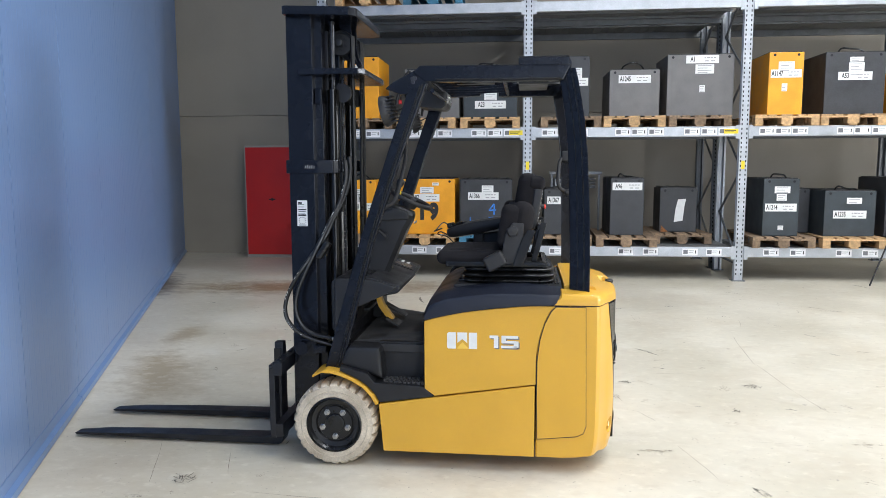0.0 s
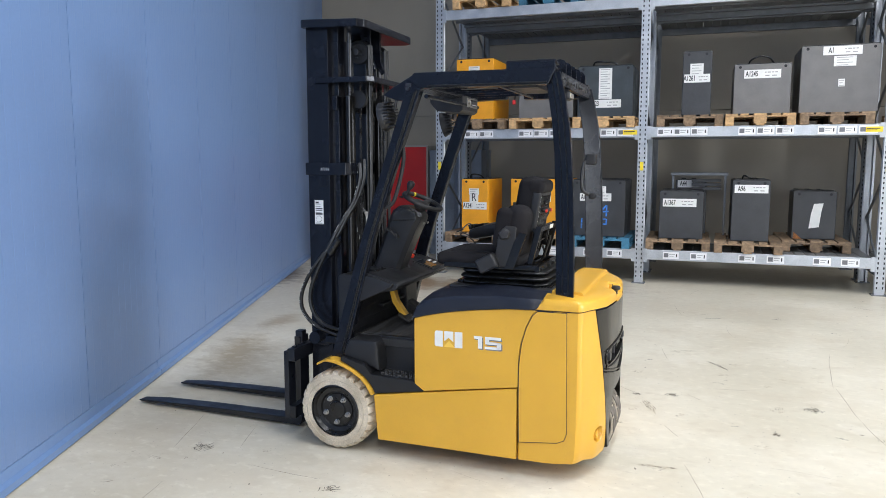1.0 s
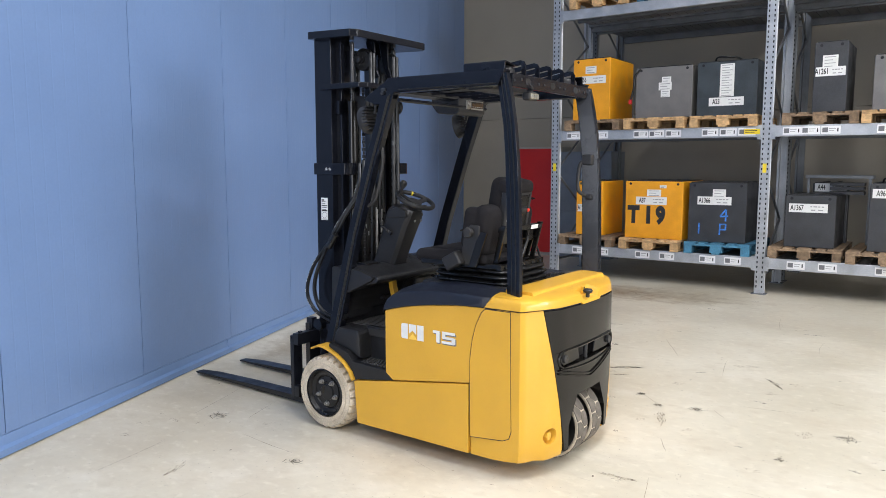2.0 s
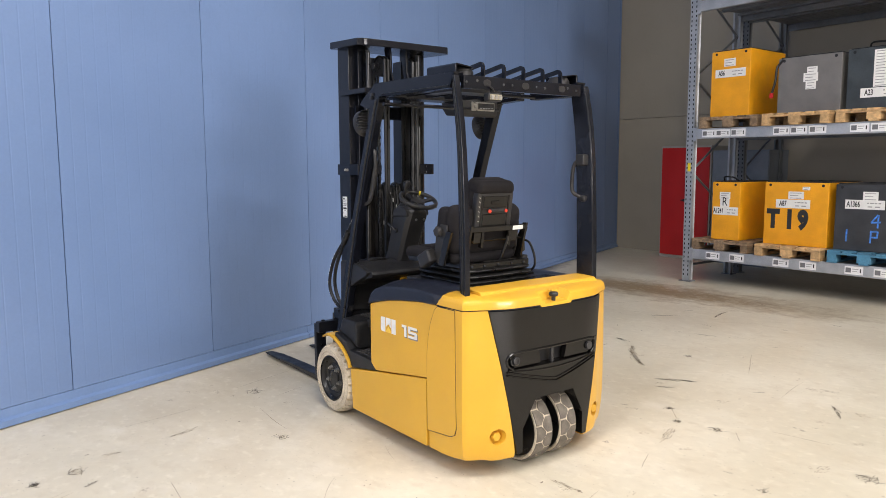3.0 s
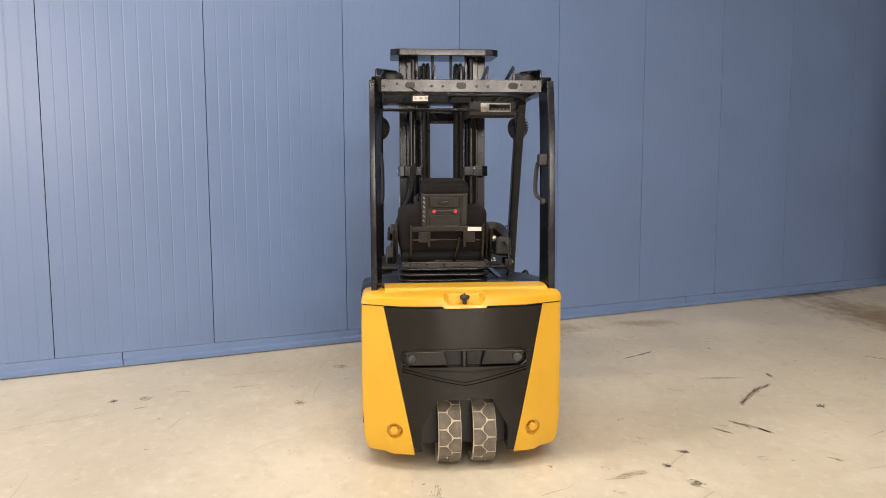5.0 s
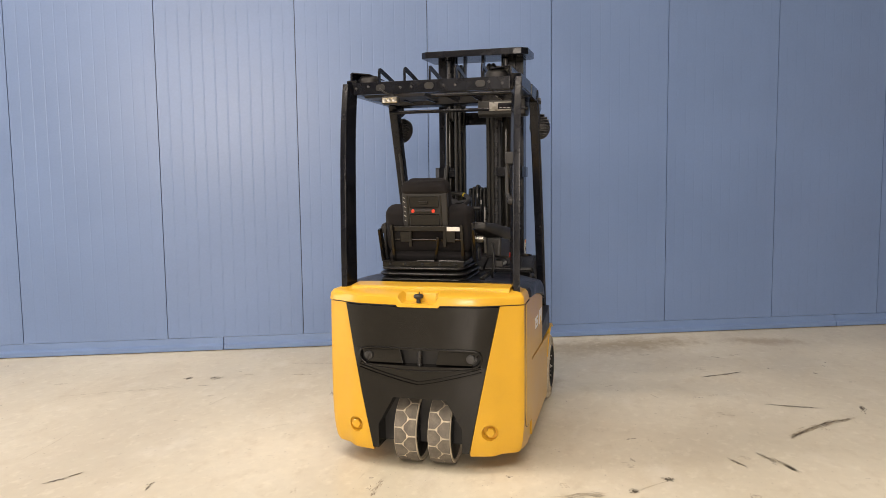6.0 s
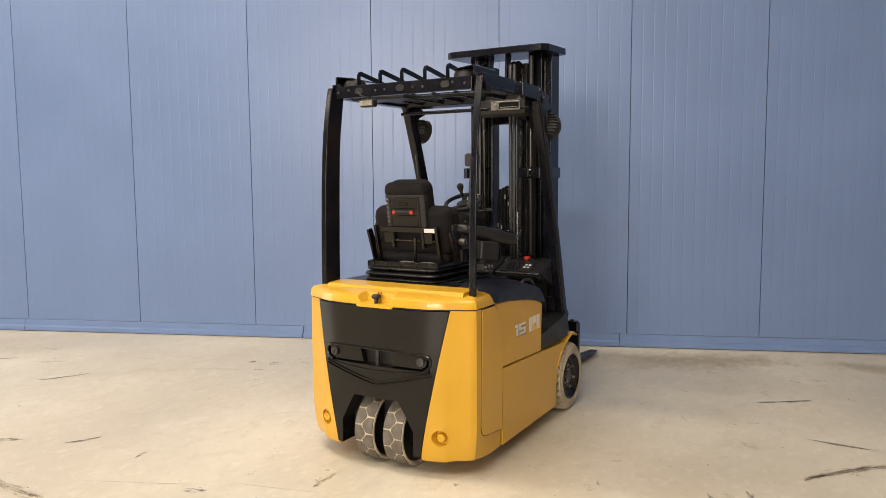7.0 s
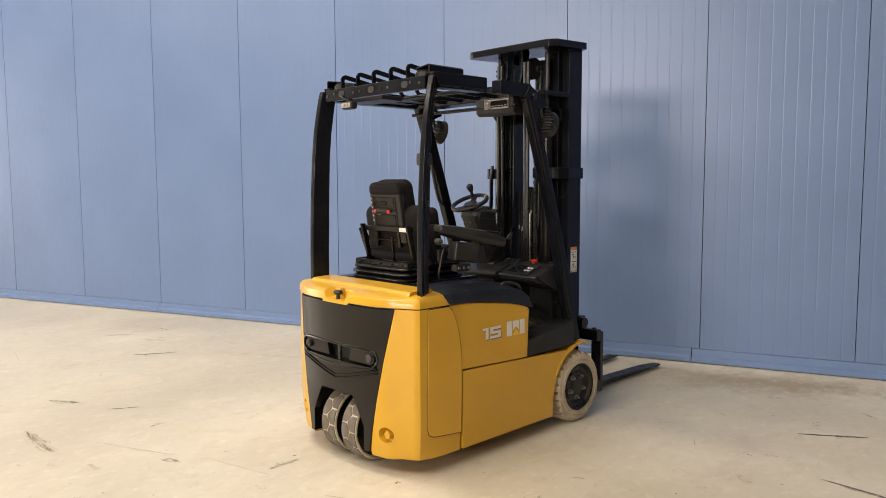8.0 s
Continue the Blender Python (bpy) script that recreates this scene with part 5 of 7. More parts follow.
    part("recline_knob", bm, M_BRACKET, truck, "dark grey star knob")
    bm = bmesh.new()
    cushion(bm, -0.055, 0.055, -0.03, 0.03, -0.04, 0.04, 0.014, Matrix.Translation((-0.815, yc + 0.29, 1.075)) @ pose(0, 0, 0, 0, 28, 0))
    part("belt_reel", bm, M_BRACKET, truck, "black seat belt reel")
    bm = bmesh.new()
    cushion(bm, -0.03, 0.03, -0.02, 0.02, -0.04, 0.04, 0.012, Matrix.Translation((-0.87, yc - 0.27, 1.09)))
    part("belt_buckle", bm, M_BLACK, truck)
    # armrest with controls
    rows = []
    for x, w, z0, z1 in ((-0.918, 0.022, 1.236, 1.260), (-0.905, 0.044, 1.222, 1.272), (-0.80, 0.060, 1.186, 1.262), (-0.65, 0.068, 1.150, 1.236), (-0.55, 0.070, 1.130, 1.208), (-0.507, 0.058, 1.131, 1.190), (-0.494, 0.03, 1.142, 1.176)):
        ring = []
        for k in range(16):
            a = 2 * math.pi * k / 16
            cx, cy = math.cos(a), math.sin(a)
            q = (abs(cx) ** 3.5 + abs(cy) ** 3.5) ** (-1 / 3.5)
            ring.append((x, -0.207 - 0.28 * (x + 0.91) + w * cx * q, (z0 + z1) / 2 + (z1 - z0) / 2 * cy * q))
        rows.append(ring)
    bm = bmesh.new()
    loft(bm, rows)
    arm = part("armrest", bm, M_BLACK, truck, "black padded armrest with control levers")
    bm = bmesh.new()
    cushion(bm, -0.04, 0.04, -0.035, 0.035, -0.008, 0.012, 0.006, Matrix.Translation((-0.575, -0.300, 1.213)) @ pose(0, 0, 0, 0, 12, -15))
    for k in range(4):
        cushion(bm, -0.010, 0.010, -0.006, 0.006, 0, 0.03, 0.004, Matrix.Translation((-0.53 + 0.006 * k, -0.35 + 0.024 * k, 1.190)) @ pose(0, 0, 0, 0, 14, 0))
    part("control_lever", bm, M_BLACKGLOSS, arm)
    bm = bmesh.new()
    tube(bm, smooth_path([(-0.51, -0.385, 1.185), (-0.465, -0.385, 1.215), (-0.425, -0.34, 1.175), (-0.42, -0.28, 1.170), (-0.47, -0.255, 1.19)]), 0.004)
    part("lever_guard", bm, M_STEEL, arm, "thin wire lever guard")
    bm = bmesh.new()
    cushion(bm, -0.085, 0.075, -0.045, 0.045, -0.055, 0.055, 0.014, Matrix.Translation((-0.785, -0.305, 1.115)) @ pose(0, 0, 0, 0, 8, -12))
    cushion(bm, -0.03, 0.03, -0.03, 0.03, -0.05, 0.05, 0.010, Matrix.Translation((-0.69, -0.285, 1.125)))
    part("arm_bracket", bm, M_BLACK, arm)
    bm = bmesh.new()
    lathe(bm, [(0.018, -0.24), (0.020, -0.22), (0.020, -0.205), (0.014, -0.20)], (-0.905, 0.0, 1.175), "y", 8)
    part("arm_knob", bm, M_BOLT, arm, "grey star knob")
    tube_part("arm_cable", smooth_path([(-0.90, -0.29, 1.15), (-0.945, -0.30, 1.13), (-0.975, -0.31, 1.06), (-0.985, -0.305, 1.00), (-0.96, -0.30, 0.965)]), 0.007, M_RUBBER, truck, 8, "black looped cable")
    plate = box_part("connector_block", (-0.885, -0.775, -0.345, -0.30, 1.012, 1.050), M_BRACKET, truck, 0.006, "grey connector block under the armrest")
    for x in (-0.868, -0.832, -0.792):
        bm = bmesh.new()
        lathe(bm, [(0.009, -0.34), (0.009, -0.352), (0.005, -0.354)], (x, 0, 1.031), "y", 8)
        part("connector_bolt", bm, M_BOLT, plate)
    tube_part("switch_cable", smooth_path([(-0.51, -0.30, 1.14), (-0.46, -0.29, 1.165), (-0.44, -0.30, 1.15), (-0.50, -0.31, 1.13), (-0.58, -0.30, 1.05)]), 0.004, M_RUBBER, truck, 6)


def build_mast(truck):
    before = set(truck.children)
    # outer channels
    for s in (1, -1):
        c = [(0.160, 0.315), (0.300, 0.315), (0.300, 0.225), (0.272, 0.225), (0.272, 0.290), (0.188, 0.290), (0.188, 0.225), (0.160, 0.225)]
        prism_part("outer_channel", [(x, y * s) for x, y in c], "z", 0.10, 2.357, M_NAVY, truck, 0.004, "dark steel mast channel")
        c = [(0.120, 0.270), (0.262, 0.282), (0.262, 0.205), (0.240, 0.205), (0.240, 0.255), (0.145, 0.250), (0.145, 0.195), (0.120, 0.195)]
        prism_part("inner_channel", [(x, y * s) for x, y in c], "z", 0.13, 2.355, M_NAVY, truck, 0.003)
        c = [(0.10, 0.19), (0.24, 0.19), (0.24, 0.150), (0.10, 0.150)]
        prism_part("inner_slide", [(x + 0.01, y * s) for x, y in c], "z", 0.16, 2.30, M_FORK, truck, 0.004)
        # lift cylinders and rods
        bm = bmesh.new()
        cyl(bm, (0.075, 0.225 * s, 0.20), (0.075, 0.225 * s, 1.98), 0.031, 18)
        part("lift_cylinder", bm, M_BLACKGLOSS, truck, "black lift cylinder")
        bm = bmesh.new()
        cyl(bm, (0.075, 0.225 * s, 1.98), (0.075, 0.225 * s, 2.34), 0.014, 12)
        part("piston_rod", bm, M_STEEL, truck)
        # chains: staggered links
        bm = bmesh.new()
        for k in range(64):
            z = 0.62 + 0.0225 * k
            w = 0.010 if k % 2 else 0.0065
            bx(bm, 0.030, 0.040, 0.175 * s - w, 0.175 * s + w, z, z + 0.021, 0.002, 1)
        part("lift_chain", bm, M_STEEL, truck, "dark leaf chain")
        # sheaves under the top plate
        bm = bmesh.new()
        lathe(bm, [(0.02, -0.016), (0.062, -0.016), (0.064, -0.010), (0.052, 0.0), (0.064, 0.010), (0.062, 0.016), (0.02, 0.016)], (0.045, 0.150 * s, 2.235), "y", 28)
        sheave = part("hose_sheave", bm, M_BLACK, truck, "black hose sheave")
        for face in (-0.0165, 0.0165):
            bm = bmesh.new()
            lathe(bm, [(0.020, -0.004), (0.020, 0.004), (0.013, 0.006), (0.001, 0.006)] if face > 0 else [(0.020, 0.004), (0.020, -0.004), (0.013, -0.006), (0.001, -0.006)], (0.045, 0.150 * s + face, 2.235), "y", 18)
            part("sheave_hub", bm, M_BLACK, sheave)
            for k in range(7):
                a = 2 * math.pi * k / 7
                bm = bmesh.new()
                lathe(bm, [(0.0065, -0.001), (0.0065, 0.001)], (0.045 + 0.036 * math.cos(a), 0.150 * s + face, 2.235 + 0.036 * math.sin(a)), "y", 8)
                part("sheave_hole", bm, M_HOLE, sheave)
        bm = bmesh.new()
        lathe(bm, [(0.015, -0.014), (0.05, -0.014), (0.042, 0.0), (0.05, 0.014), (0.015, 0.014)], (0.03, 0.195 * s, 1.965), "y", 24)
        part("chain_sheave", bm, M_BLACK, truck)
        prism_part("sheave_bracket", [(0.07, 2.36), (0.00, 2.36), (-0.01, 2.20), (-0.035, 2.14), (-0.01, 2.125), (0.03, 2.20)], "y", 0.10 * s, 0.115 * s, M_NAVY, truck, 0.004)
        # clamp brackets round the channels
        prism_part("channel_clamp", [(0.315, 0.322 * s), (0.315, 0.31 * s), (0.145, 0.31 * s), (0.065, 0.29 * s), (0.055, 0.27 * s), (0.055, 0.20 * s), (0.035, 0.20 * s), (0.035, 0.29 * s), (0.055, 0.318 * s), (0.14, 0.330 * s)], "z", 1.530, 1.602, M_NAVY, truck, 0.004, "dark steel clamp round the mast")
        box_part("hose_clamp", (0.0, 0.035, *sorted((0.18 * s, 0.235 * s)), 1.535, 1.598), M_NAVY, truck, 0.004)
        bm = bmesh.new()
        for z in (1.548, 1.585):
            lathe(bm, [(0.007, 0.235 * s), (0.007, 0.243 * s)], (0.018, 0, z), "y", 6)
        part("clamp_bolt", bm, M_BOLT, truck)
        # tilt cylinder bracket low on the mast
        bm = bmesh.new()
        lathe(bm, [(0.015, 0.345), (0.036, 0.345), (0.036, 0.390), (0.015, 0.390)], (0.235, 0, 0.585), "y", 18)
        bx(bm, 0.16, 0.26, 0.315, 0.35, 0.53, 0.63, 0.012)
        bx(bm, 0.10, 0.17, 0.33, 0.38, 0.555, 0.60, 0.006)
        for v in bm.verts:
            v.co.y *= s
        bmesh.ops.recalc_face_normals(bm, faces=bm.faces)
        part("tilt_bracket", bm, M_NAVY, truck, "dark tilt bracket at the mast foot")
        # hoses over the sheaves
        for k, off in enumerate((-0.012, 0.012)):
            y = (0.150 + off) * s
            tube_part("hose", smooth_path([(-0.005 - 0.012 * k, y, 0.95), (-0.01 - 0.012 * k, y, 1.5), (-0.018, y, 2.20), (-0.008, y, 2.27), (0.045, y, 2.298), (0.098, y, 2.27), (0.108, y, 2.2), (0.105, y, 1.2)], 5), 0.0105, M_RUBBER, truck, 8, "black hydraulic hose")
    box_part("cross_member", (0.12, 0.16, -0.29, 0.29, 1.90, 1.985), M_NAVY, truck, 0.006)
    box_part("cross_member", (0.23, 0.27, -0.29, 0.29, 0.45, 0.62), M_NAVY, truck, 0.006)
    box_part("cross_member", (0.10, 0.15, -0.29, 0.29, 0.22, 0.36), M_NAVY, truck, 0.006)
    for ob in [o for o in truck.children if o not in before]:
        for v in ob.data.vertices:
            y = v.co.y
            v.co.y = y * 0.70 if abs(y) < 0.05 else 0.105 + (y - 0.15) * 1.09 if y > 0 else -0.120 + (y + 0.15) * 1.24
        firm_normals(ob.data)
    # plates
    top = [(0.302, 0.335), (0.302, -0.335), (0.262, -0.385), (-0.04, -0.385), (-0.085, -0.345), (-0.090, -0.29), (-0.090, 0.29), (-0.085, 0.315), (-0.055, 0.348), (0.285, 0.348)]
    lid = prism_part("top_plate", top, "z", 2.356, 2.400, M_NAVY, truck, 0.005, "thick black mast top plate")
    for v in lid.data.vertices:
        v.co.z += (v.co.x - 0.30) * 0.040
    mid = [(0.23, 0.318), (0.23, -0.318), (-0.085, -0.318), (-0.115, -0.285), (-0.120, -0.23), (-0.120, 0.23), (-0.125, 0.27), (-0.095, 0.318)]
    prism_part("middle_plate", mid, "z", 2.048, 2.080, M_NAVY, truck, 0.005, "black mast middle plate")
    # coiled hose bundle between the channels
    for k in range(7):
        y = -0.105 + 0.026 * k
        h = 1.455 + 0.012 * math.sin(k * 1.9)
        tube_part("hose", smooth_path([(0.215, y, 0.70), (0.222, y, 1.25), (0.212, y, h - 0.03), (0.175, y + 0.004, h), (0.140, y + 0.006, h - 0.03), (0.130, y + 0.004, 1.2), (0.135, y, 0.72)], 5), 0.0115, M_RUBBER, truck, 8, "black hydraulic hose")
    bm = bmesh.new()
    for k in range(12):
        z = 0.98 + 0.035 * k + 0.012 * (k % 3)
        bx(bm, 0.1175, 0.1255, -0.105 + 0.026 * (k % 7) - 0.004, -0.105 + 0.026 * (k % 7) + 0.004, z, z + 0.028)
    tagged(part("hose_print", bm, M_GREYINK, truck), kind="stuff")
    bm = bmesh.new()
    tube(bm, [(0.10, -0.11, 1.30), (0.10, -0.11, 0.75)], 0.009)
    tube(bm, [(0.10, -0.06, 1.30), (0.10, -0.06, 0.75)], 0.009)
    part("hose_pipe", bm, M_BOLT, truck, "bright hydraulic pipes")
    # hoses looping outside the left channel
    loop = [(0.012, 0.200, 1.60), (0.008, 0.208, 1.50), (0.035, 0.232, 1.38), (0.085, 0.290, 1.26), (0.130, 0.322, 1.16), (0.215, 0.352, 0.98), (0.256, 0.360, 0.86), (0.250, 0.362, 0.76), (0.185, 0.362, 0.675), (0.055, 0.362, 0.642)]
    hose_line = smooth_path(loop)
    tube_part("tilt_hose", hose_line, 0.0125, M_RUBBER, truck, 8, "black hose looping beside the mast")
    outer_line = smooth_path([(x - 0.020, y - 0.016, z + 0.02) for x, y, z in loop[:5]] + [(0.235, 0.358, 1.00), (0.300, 0.366, 0.88), (0.316, 0.370, 0.79), (0.290, 0.370, 0.72), (0.215, 0.366, 0.655), (0.06, 0.345, 0.60)])
    tube_part("tilt_hose", outer_line, 0.0115, M_RUBBER, truck, 8, "black hose looping beside the mast")
    bm = bmesh.new()
    cyl(bm, (0.060, 0.365, 0.643), (0.020, 0.365, 0.638), 0.014)
    cyl(bm, (0.07, 0.345, 0.598), (0.025, 0.345, 0.592), 0.014)
    part("hose_fitting", bm, M_BOLT, truck, "bright hose fittings")
    bm = bmesh.new()
    cyl(bm, (0.072, 0.357, 1.165), (0.125, 0.362, 1.085), 0.020)
    part("hose_sleeve", bm, M_RUBBER, truck)
    # stickers
    box_part("mast_label", (0.205, 0.262, 0.2855, 0.2868, 1.245, 1.385), M_WHITE, truck, 0.0, "white capacity label with small print")
    bm = bmesh.new()
    for line, marks in ((hose_line, (8, 9, 10, 15, 16, 19, 20, 21)), (outer_line, (30, 31, 34, 35, 36, 37, 41, 42, 46, 47, 48, 49, 50, 53))):
        for k in marks:
            p, q = Vector(line[k]), Vector(line[k + 1])
            lift = Vector((0.004, 0.0112, 0.003))
            tube(bm, [p + lift, p + lift + (q - p) * (0.35 + 0.3 * (k % 2))], 0.0013, 5)
    tagged(part("hose_print", bm, M_WHITE, truck), kind="stuff")
    bm = bmesh.new()
    for k, (a, b, h) in enumerate(((0.235, 0.256, 0.010), (0.222, 0.256, 0.003), (0.225, 0.256, 0.003), (0.212, 0.256, 0.006), (0.214, 0.254, 0.003), (0.218, 0.256, 0.003))):
        z = 1.376 - 0.0125 * k
        bx(bm, a, b, 0.2868, 0.2874, z - h, z)
    bx(bm, 0.212, 0.256, 0.2868, 0.2874, 1.300, 1.309)
    for k in range(12):
        a = 2 * math.pi * k / 12
        bx(bm, 0.234 + 0.018 * math.cos(a) - 0.0022, 0.234 + 0.018 * math.cos(a) + 0.0022, 0.2868, 0.2874, 1.276 + 0.018 * math.sin(a) - 0.0018, 1.276 + 0.018 * math.sin(a) + 0.0018)
    bx(bm, 0.212, 0.256, 0.2868, 0.2874, 1.249, 1.253)
    tagged(part("label_print", bm, M_INK, truck), kind="stuff")
    bm = bmesh.new()
    rnd = random.Random(8)
    for k in range(5):
        x = 0.208 - 0.012 * k
        tube(bm, [(x, 0.3008, 1.557), (x - 0.003, 0.3008, 1.573 + rnd.uniform(-0.003, 0.003))], 0.0012, 5)
    tagged(part("chalk_mark", bm, M_WHITE, truck), kind="stuff")
    box_part("warning_label", (0.196, 0.262, -0.3266, -0.3252, 0.915, 1.082), M_WHITE, truck, 0.0, "white warning label with orange head")
    bm = bmesh.new()
    bx(bm, 0.196, 0.262, -0.3274, -0.3266, 1.060, 1.082)
    part("label_head", bm, M_ORANGETAG, truck)
    bm = bmesh.new()
    for z in (0.922, 0.985, 1.048):
        bx(bm, 0.203, 0.255, -0.3274, -0.3266, z - 0.002, z + 0.002)
    for z in (0.952, 1.017):
        tube(bm, [(0.212, -0.327, z + 0.018), (0.226, -0.327, z - 0.004), (0.216, -0.327, z - 0.018)], 0.0022, 5)
        tube(bm, [(0.226, -0.327, z - 0.004), (0.240, -0.327, z + 0.006), (0.250, -0.327, z - 0.012)], 0.0022, 5)
        lathe(bm, [(0.005, -0.3274), (0.001, -0.3276)], (0.226, 0, z + 0.016), "y", 10)
    tagged(part("label_print", bm, M_INK, truck), kind="stuff")
    # carriage
    bm = bmesh.new()
    bx(bm, 0.315, 0.365, -0.46, 0.46, 0.455, 0.530, 0.006)
    carriage = part("carriage", bm, M_FORK, truck, "black fork carriage")
    bm = bmesh.new()
    bx(bm, 0.315, 0.365, -0.46, 0.46, 0.115, 0.190, 0.006)
    part("lower_bar", bm, M_FORK, carriage)
    for y in (0.22, -0.22):
        box_part("carriage_plate", (0.255, 0.32, y - 0.015, y + 0.015, 0.12, 0.64), M_FORK, carriage, 0.006)
    for s in (1, -1):
        box_part("side_shift_plate", (0.355, 0.388, *sorted((0.385 * s, 0.462 * s)), 0.11, 0.515), M_FORK, carriage, 0.006)
    box_part("carriage_block", (0.36, 0.41, 0.245, 0.295, 0.50, 0.60), M_FORK, carriage, 0.006)
    box_part("carriage_block", (0.35, 0.41, -0.30, -0.25, 0.50, 0.60), M_FORK, carriage, 0.006)
    bm = bmesh.new()
    for i in range(10):
        y = -0.42 + 0.093 * i
        bx(bm, 0.33, 0.35, y - 0.012, y + 0.012, 0.528, 0.540, 0.002, 1)
    part("carriage_notch", bm, M_FORK, carriage)
    for yc in (0.253, -0.156):
        prof = [(0.372, 0.565), (0.412, 0.565), (0.412, 0.085), (0.425, 0.062), (0.455, 0.055), (1.05, 0.050), (1.45, 0.040), (1.625, 0.030), (1.638, 0.024), (1.625, 0.018), (0.40, 0.012), (0.380, 0.022), (0.372, 0.045)]
        rows = []
        bm = bmesh.new()
        prism(bm, prof, "y", yc - 0.05, yc + 0.05, 0.004)
        for v in bm.verts:
            if v.co.x > 1.40:
                k = 1 - 0.45 * min(1, (v.co.x - 1.40) / 0.238) ** 2
                v.co.y = yc + (v.co.y - yc) * k
        part("fork", bm, M_FORK, truck, "long black steel fork")


def build_truck():
    truck = empty("forklift", TRUCK, "yellow and black three-wheel electric forklift, parked", "forklift")
    for s in (1, -1):
        build_wheel(truck, s)
    for y in (0.078, -0.104):
        build_rear_wheel(truck, y)
    build_body(truck)
    build_counterweight(truck)
    build_guard(truck)
    build_cab(truck)
    build_seat(truck)
    build_mast(truck)
    return truck


build_truck()


# ---- the pallet rack along the north wall ----
RACK_Y = 10.265
RACK_D = 1.10
POSTS = [-2.737, 0.067, 2.882, 5.695]
DECKS = [0.455, 2.05, 3.69]


def post_mesh():
    bm = bmesh.new()
    prism(bm, [(-0.055, 0.0), (0.055, 0.0), (0.055, 0.012), (0.042, 0.012), (0.042, 0.07), (0.055, 0.08), (0.03, 0.08), (0.03, 0.012), (-0.03, 0.012), (-0.03, 0.08), (-0.055, 0.08), (-0.042, 0.07), (-0.042, 0.012), (-0.055, 0.012)], "z", 0.012, 5.2)
    return mesh_of(bm, "upright", M_GALV)


def slots_mesh():
    bm = bmesh.new()
    for k in range(84):
        z = 0.08 + 0.06 * k
        for x in (-0.032, 0.032):
            prism(bm, [(x - 0.006, z), (x + 0.006, z), (x + 0.0085, z + 0.028), (x - 0.0085, z + 0.028)], "y", -0.0012, 0.001)
    return mesh_of(bm, "slot", M_HOLE)


def build_frames():
    post, slots = post_mesh(), slots_mesh()
    for i, x in enumerate(POSTS):
        fr = empty("rack_frame", pose(x, RACK_Y, 0), "galvanised steel rack upright frame bolted to the floor", "rack frame", "rack frames")
        for y, turn in ((0, 0), (RACK_D, 180)):
            p = part("upright", post, None, fr)
            p.matrix_basis = pose(0, y, 0, 0, 0, turn)
            tagged(part("slot", slots, None, p), kind="stuff")
            bm = bmesh.new()
            bx(bm, -0.085, 0.085, y - 0.035 if not y else y - 0.1, y + 0.10 if not y else y + 0.035, 0.0, 0.012, 0.002)
            part("foot_plate", bm, M_GALVDARK, fr)
        z, up = 0.25, True
        while z < 4.6:
            za, zb = (z, z + 0.62)
            ya, yb = (0.05, RACK_D - 0.05) if up else (RACK_D - 0.05, 0.05)
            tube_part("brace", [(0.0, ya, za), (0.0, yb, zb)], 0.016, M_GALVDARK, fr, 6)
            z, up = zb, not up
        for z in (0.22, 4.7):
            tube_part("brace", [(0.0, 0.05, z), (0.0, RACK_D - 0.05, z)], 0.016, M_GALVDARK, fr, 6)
        box_part("frame_tag", (-0.022, 0.022, -0.003, -0.0015, 1.49, 1.60), M_YTAG, fr, 0.0, "small yellow warning tag")


def build_rear_row():
    """The second rack, back to back with the first."""
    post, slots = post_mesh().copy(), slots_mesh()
    # rear uprights: shade at the back put into the steel colour
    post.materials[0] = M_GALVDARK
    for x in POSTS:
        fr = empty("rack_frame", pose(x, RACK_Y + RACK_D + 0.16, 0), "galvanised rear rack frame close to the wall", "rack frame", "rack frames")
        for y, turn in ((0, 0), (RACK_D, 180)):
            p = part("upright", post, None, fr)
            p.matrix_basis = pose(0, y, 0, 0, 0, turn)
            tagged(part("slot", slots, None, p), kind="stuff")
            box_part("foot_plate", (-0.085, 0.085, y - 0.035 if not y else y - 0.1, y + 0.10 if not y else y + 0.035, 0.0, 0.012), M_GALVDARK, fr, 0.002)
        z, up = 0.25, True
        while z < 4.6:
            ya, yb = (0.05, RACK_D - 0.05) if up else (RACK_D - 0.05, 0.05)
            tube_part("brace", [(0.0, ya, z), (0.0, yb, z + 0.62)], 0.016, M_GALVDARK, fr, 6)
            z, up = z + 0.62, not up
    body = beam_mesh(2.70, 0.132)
    # these beams too are coloured darker, as if shaded
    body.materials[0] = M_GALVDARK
    bm = bmesh.new()
    bx(bm, 0, 0.116, 0, RACK_D - 0.08, 0.012, 0.044, 0.003, 1)
    plank = mesh_of(bm, "deck_plank", M_DECK)
    for bay in range(3):
        for z in DECKS[2:]:
            for y in (0.0, RACK_D - 0.03):
                b = empty("shelf_beam", pose(POSTS[bay] + 0.055, RACK_Y + RACK_D + 0.16 + y, z - 0.132), "galvanised shelf beam of the rear rack", "shelf beam", "rear shelf beams")
                part("beam_body", body, None, b)
        # deck added on the rear top level to keep light off the wall
        d = empty("shelf_deck", pose(POSTS[bay] + 0.055, RACK_Y + RACK_D + 0.205, DECKS[2] - 0.05), "galvanised slatted steel shelf deck added to the rear rack to shade the wall", "shelf deck", "shelf decks")
        for k in range(22):
            part("deck_plank", plank, None, d).location = (0.006 + 0.122 * k, 0, 0)


